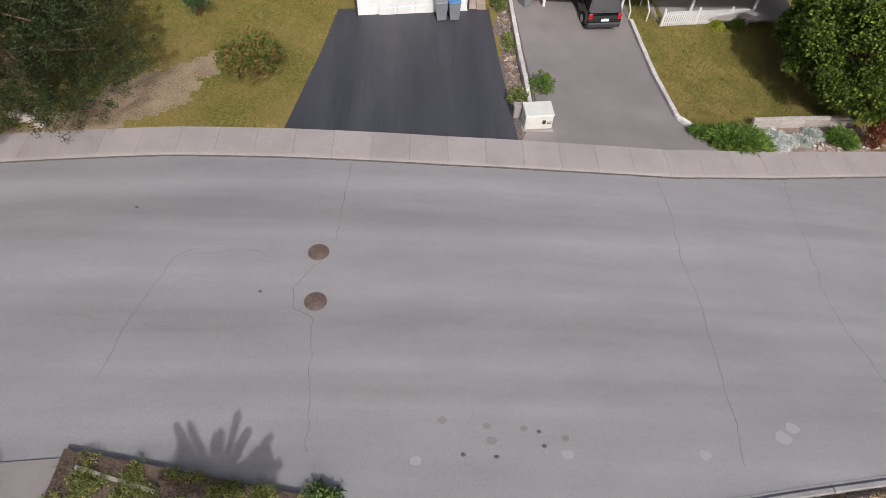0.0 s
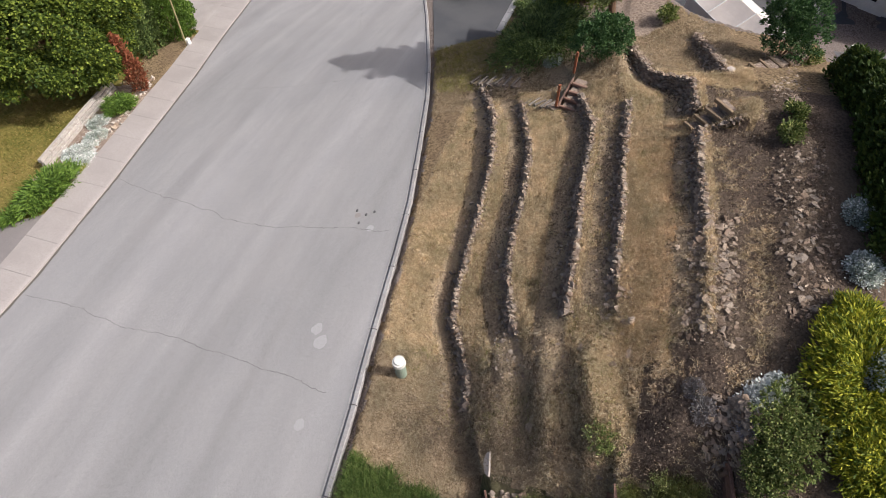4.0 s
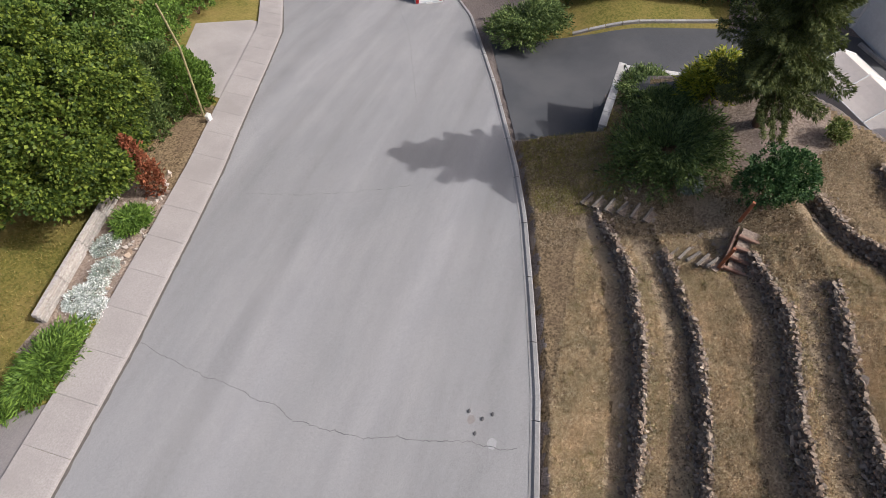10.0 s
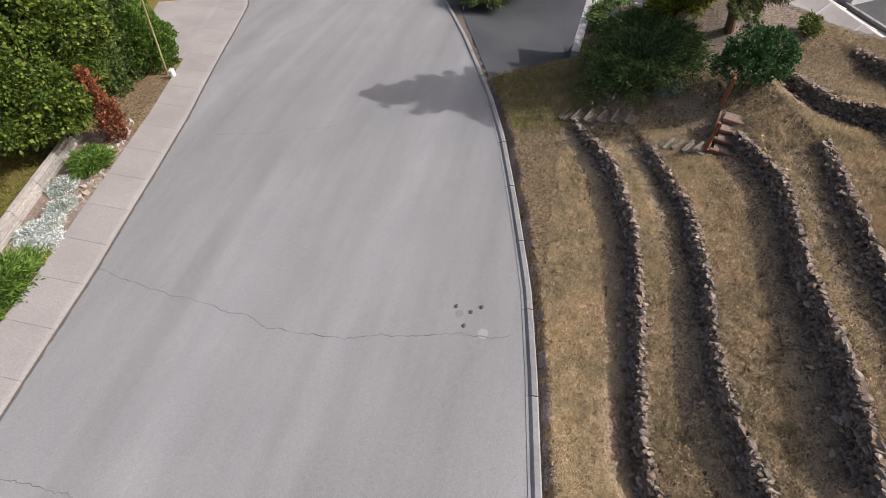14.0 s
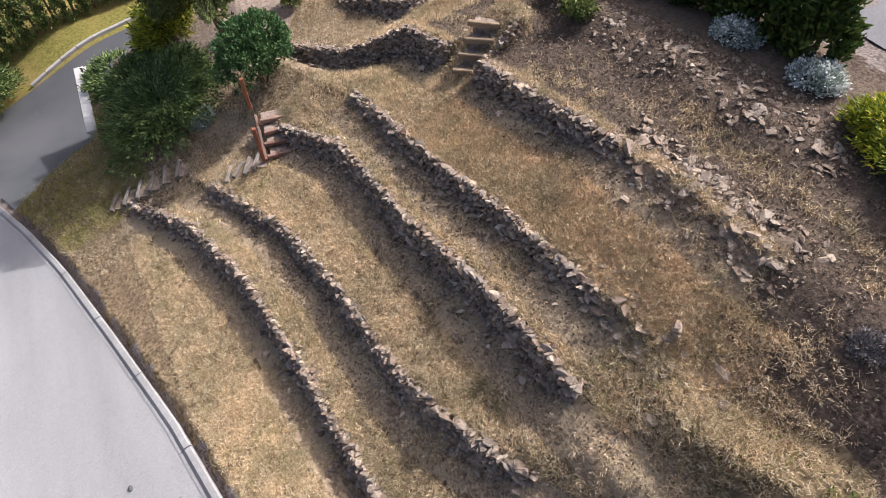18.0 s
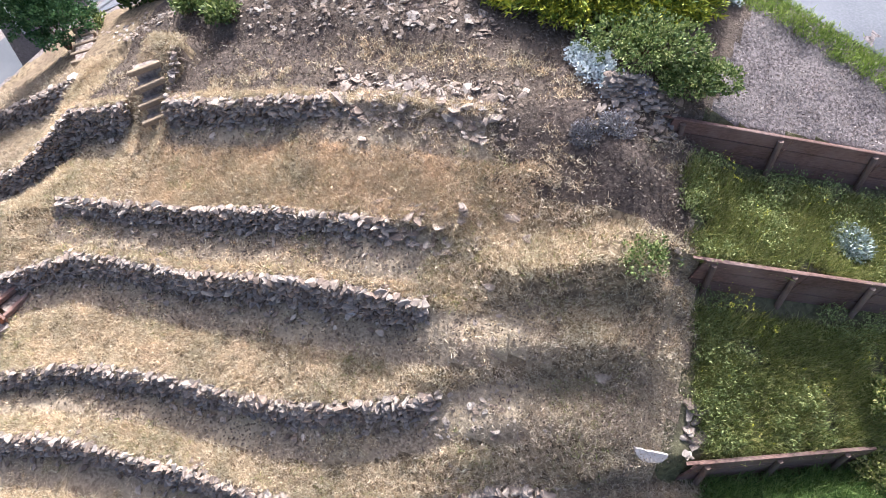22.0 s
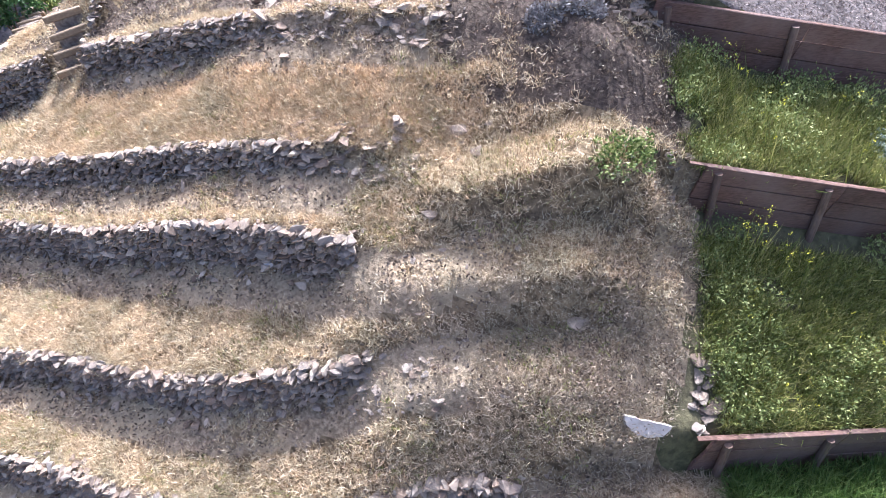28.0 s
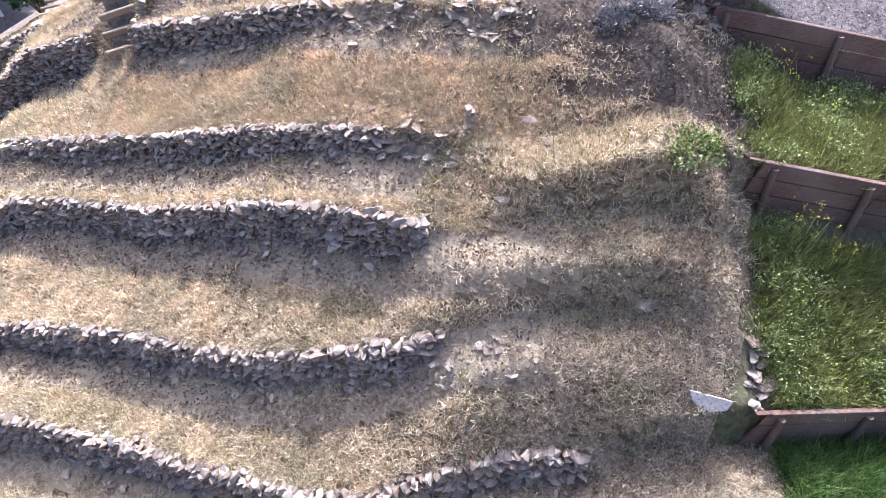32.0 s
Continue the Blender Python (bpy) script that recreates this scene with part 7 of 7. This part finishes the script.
def candle_tree(x, y, h, label):
    """A young conifer whose upright shoots stand apart like fingers."""
    z = gz(x, y)
    ob = thing("young_conifer", label, "tree", (x, y, z))
    part("trunk", rod((0, 0, -0.2), (0, 0, h * 0.75), 0.09, 0.04, 8), BARK, ob)
    cs, ds = [], []
    for k in range(15):
        a = -0.15 + 3.45 * k / 14 + RNG.uniform(-0.1, 0.1)
        base = np.array([0.2 * math.cos(a), 0.0, h * RNG.uniform(0.70, 0.76)])
        way = np.array([math.cos(a) * 0.95, RNG.uniform(-0.3, 0.3), 0.35 + 0.75 * abs(math.sin(a))])
        L = h * 0.22 * RNG.uniform(0.7, 1.1)
        part("limb", rod(base, base + way * L, 0.035, 0.012, 5), BARK, ob)
        for i in range(16):
            u = 0.15 + 0.85 * i / 15
            cs.append(base + way * L * u)
            ds.append(way * 0.6)
    fast_mesh("needles", leaves(np.array(cs), np.array(ds), 50, 0.11, 0.035, 0.035, 0.8), 4, JUNIPER, ob)


candle_tree(-5.3, 0.9, 5.7, "young open conifer with finger-like shoots on the near bank")
candle_tree(-11.9, 1.2, 4.3, "slim young conifer on the near bank")
for x, y, q in [(-17.1, 18.95, 0.32), (-16.4, 18.5, 0.25), (-17.7, 19.3, 0.3), (-16.9, 19.5, 0.22)]:
    bo = thing("boulder", "pale grey rock under the pine", "stone", (x, y, gz(x, y)), group="rocks under the pine")
    bm = bmesh.new()
    bmesh.ops.create_icosphere(bm, subdivisions=2, radius=1)
    for v in bm.verts:
        v.co *= 1 + 0.4 * noise.noise(v.co * 1.5 + Vector((x, y, 0)))
        v.co = Vector((v.co.x * q, v.co.y * q * 0.8, max(-0.1, v.co.z * q * 0.6 + q * 0.3)))
    part("rock", bm, bpy.data.materials["pale_rock"], bo)
sheet("near_drive", [(-14.5, 2.2), (-9.9, 2.6), (-9.9, 4.9), (-14.5, 4.6)], 0.16, 8, 4, ASPHALT_MID, "grey asphalt drive apron across the near kerb")

suv((42.4, 16.7, road_z(42.4, 16.7)), -61, WHITEPAINT, "silver car parked at the kerb down the street")
rf = thing("rail_fence", "white rail fence beyond the drive juniper", "fence")
for k in range(6):
    x, y = 44.0 + 0.9 * k, 12.0 - 0.15 * k
    part("fence_post", box(0.12, 0.12, 1.1, (x, y, gz(x, y)), (0, 0, 0), 0.01), WHITE, rf)
    if k < 5:
        for h in (0.45, 0.95):
            part("fence_rail", rod((x, y, gz(x, y) + h), (x + 0.9, y - 0.15, gz(x + 0.9, y - 0.15) + h), 0.045, 0.045, 4), WHITE, rf)
tb = thing("timber_bank", "weathered timber edge holding soil beyond the path", "retaining wall", kind="structure")
for k in range(5):
    for j in range(2):
        x, y = 3.2 + k * 1.5, -9.75 - 0.42 * k
        part("timber", box(1.52, 0.18, 0.18, (x, y, gz(x, y) + j * 0.19), (0, -4, -15), 0.015), TIMBER_GREY, tb)
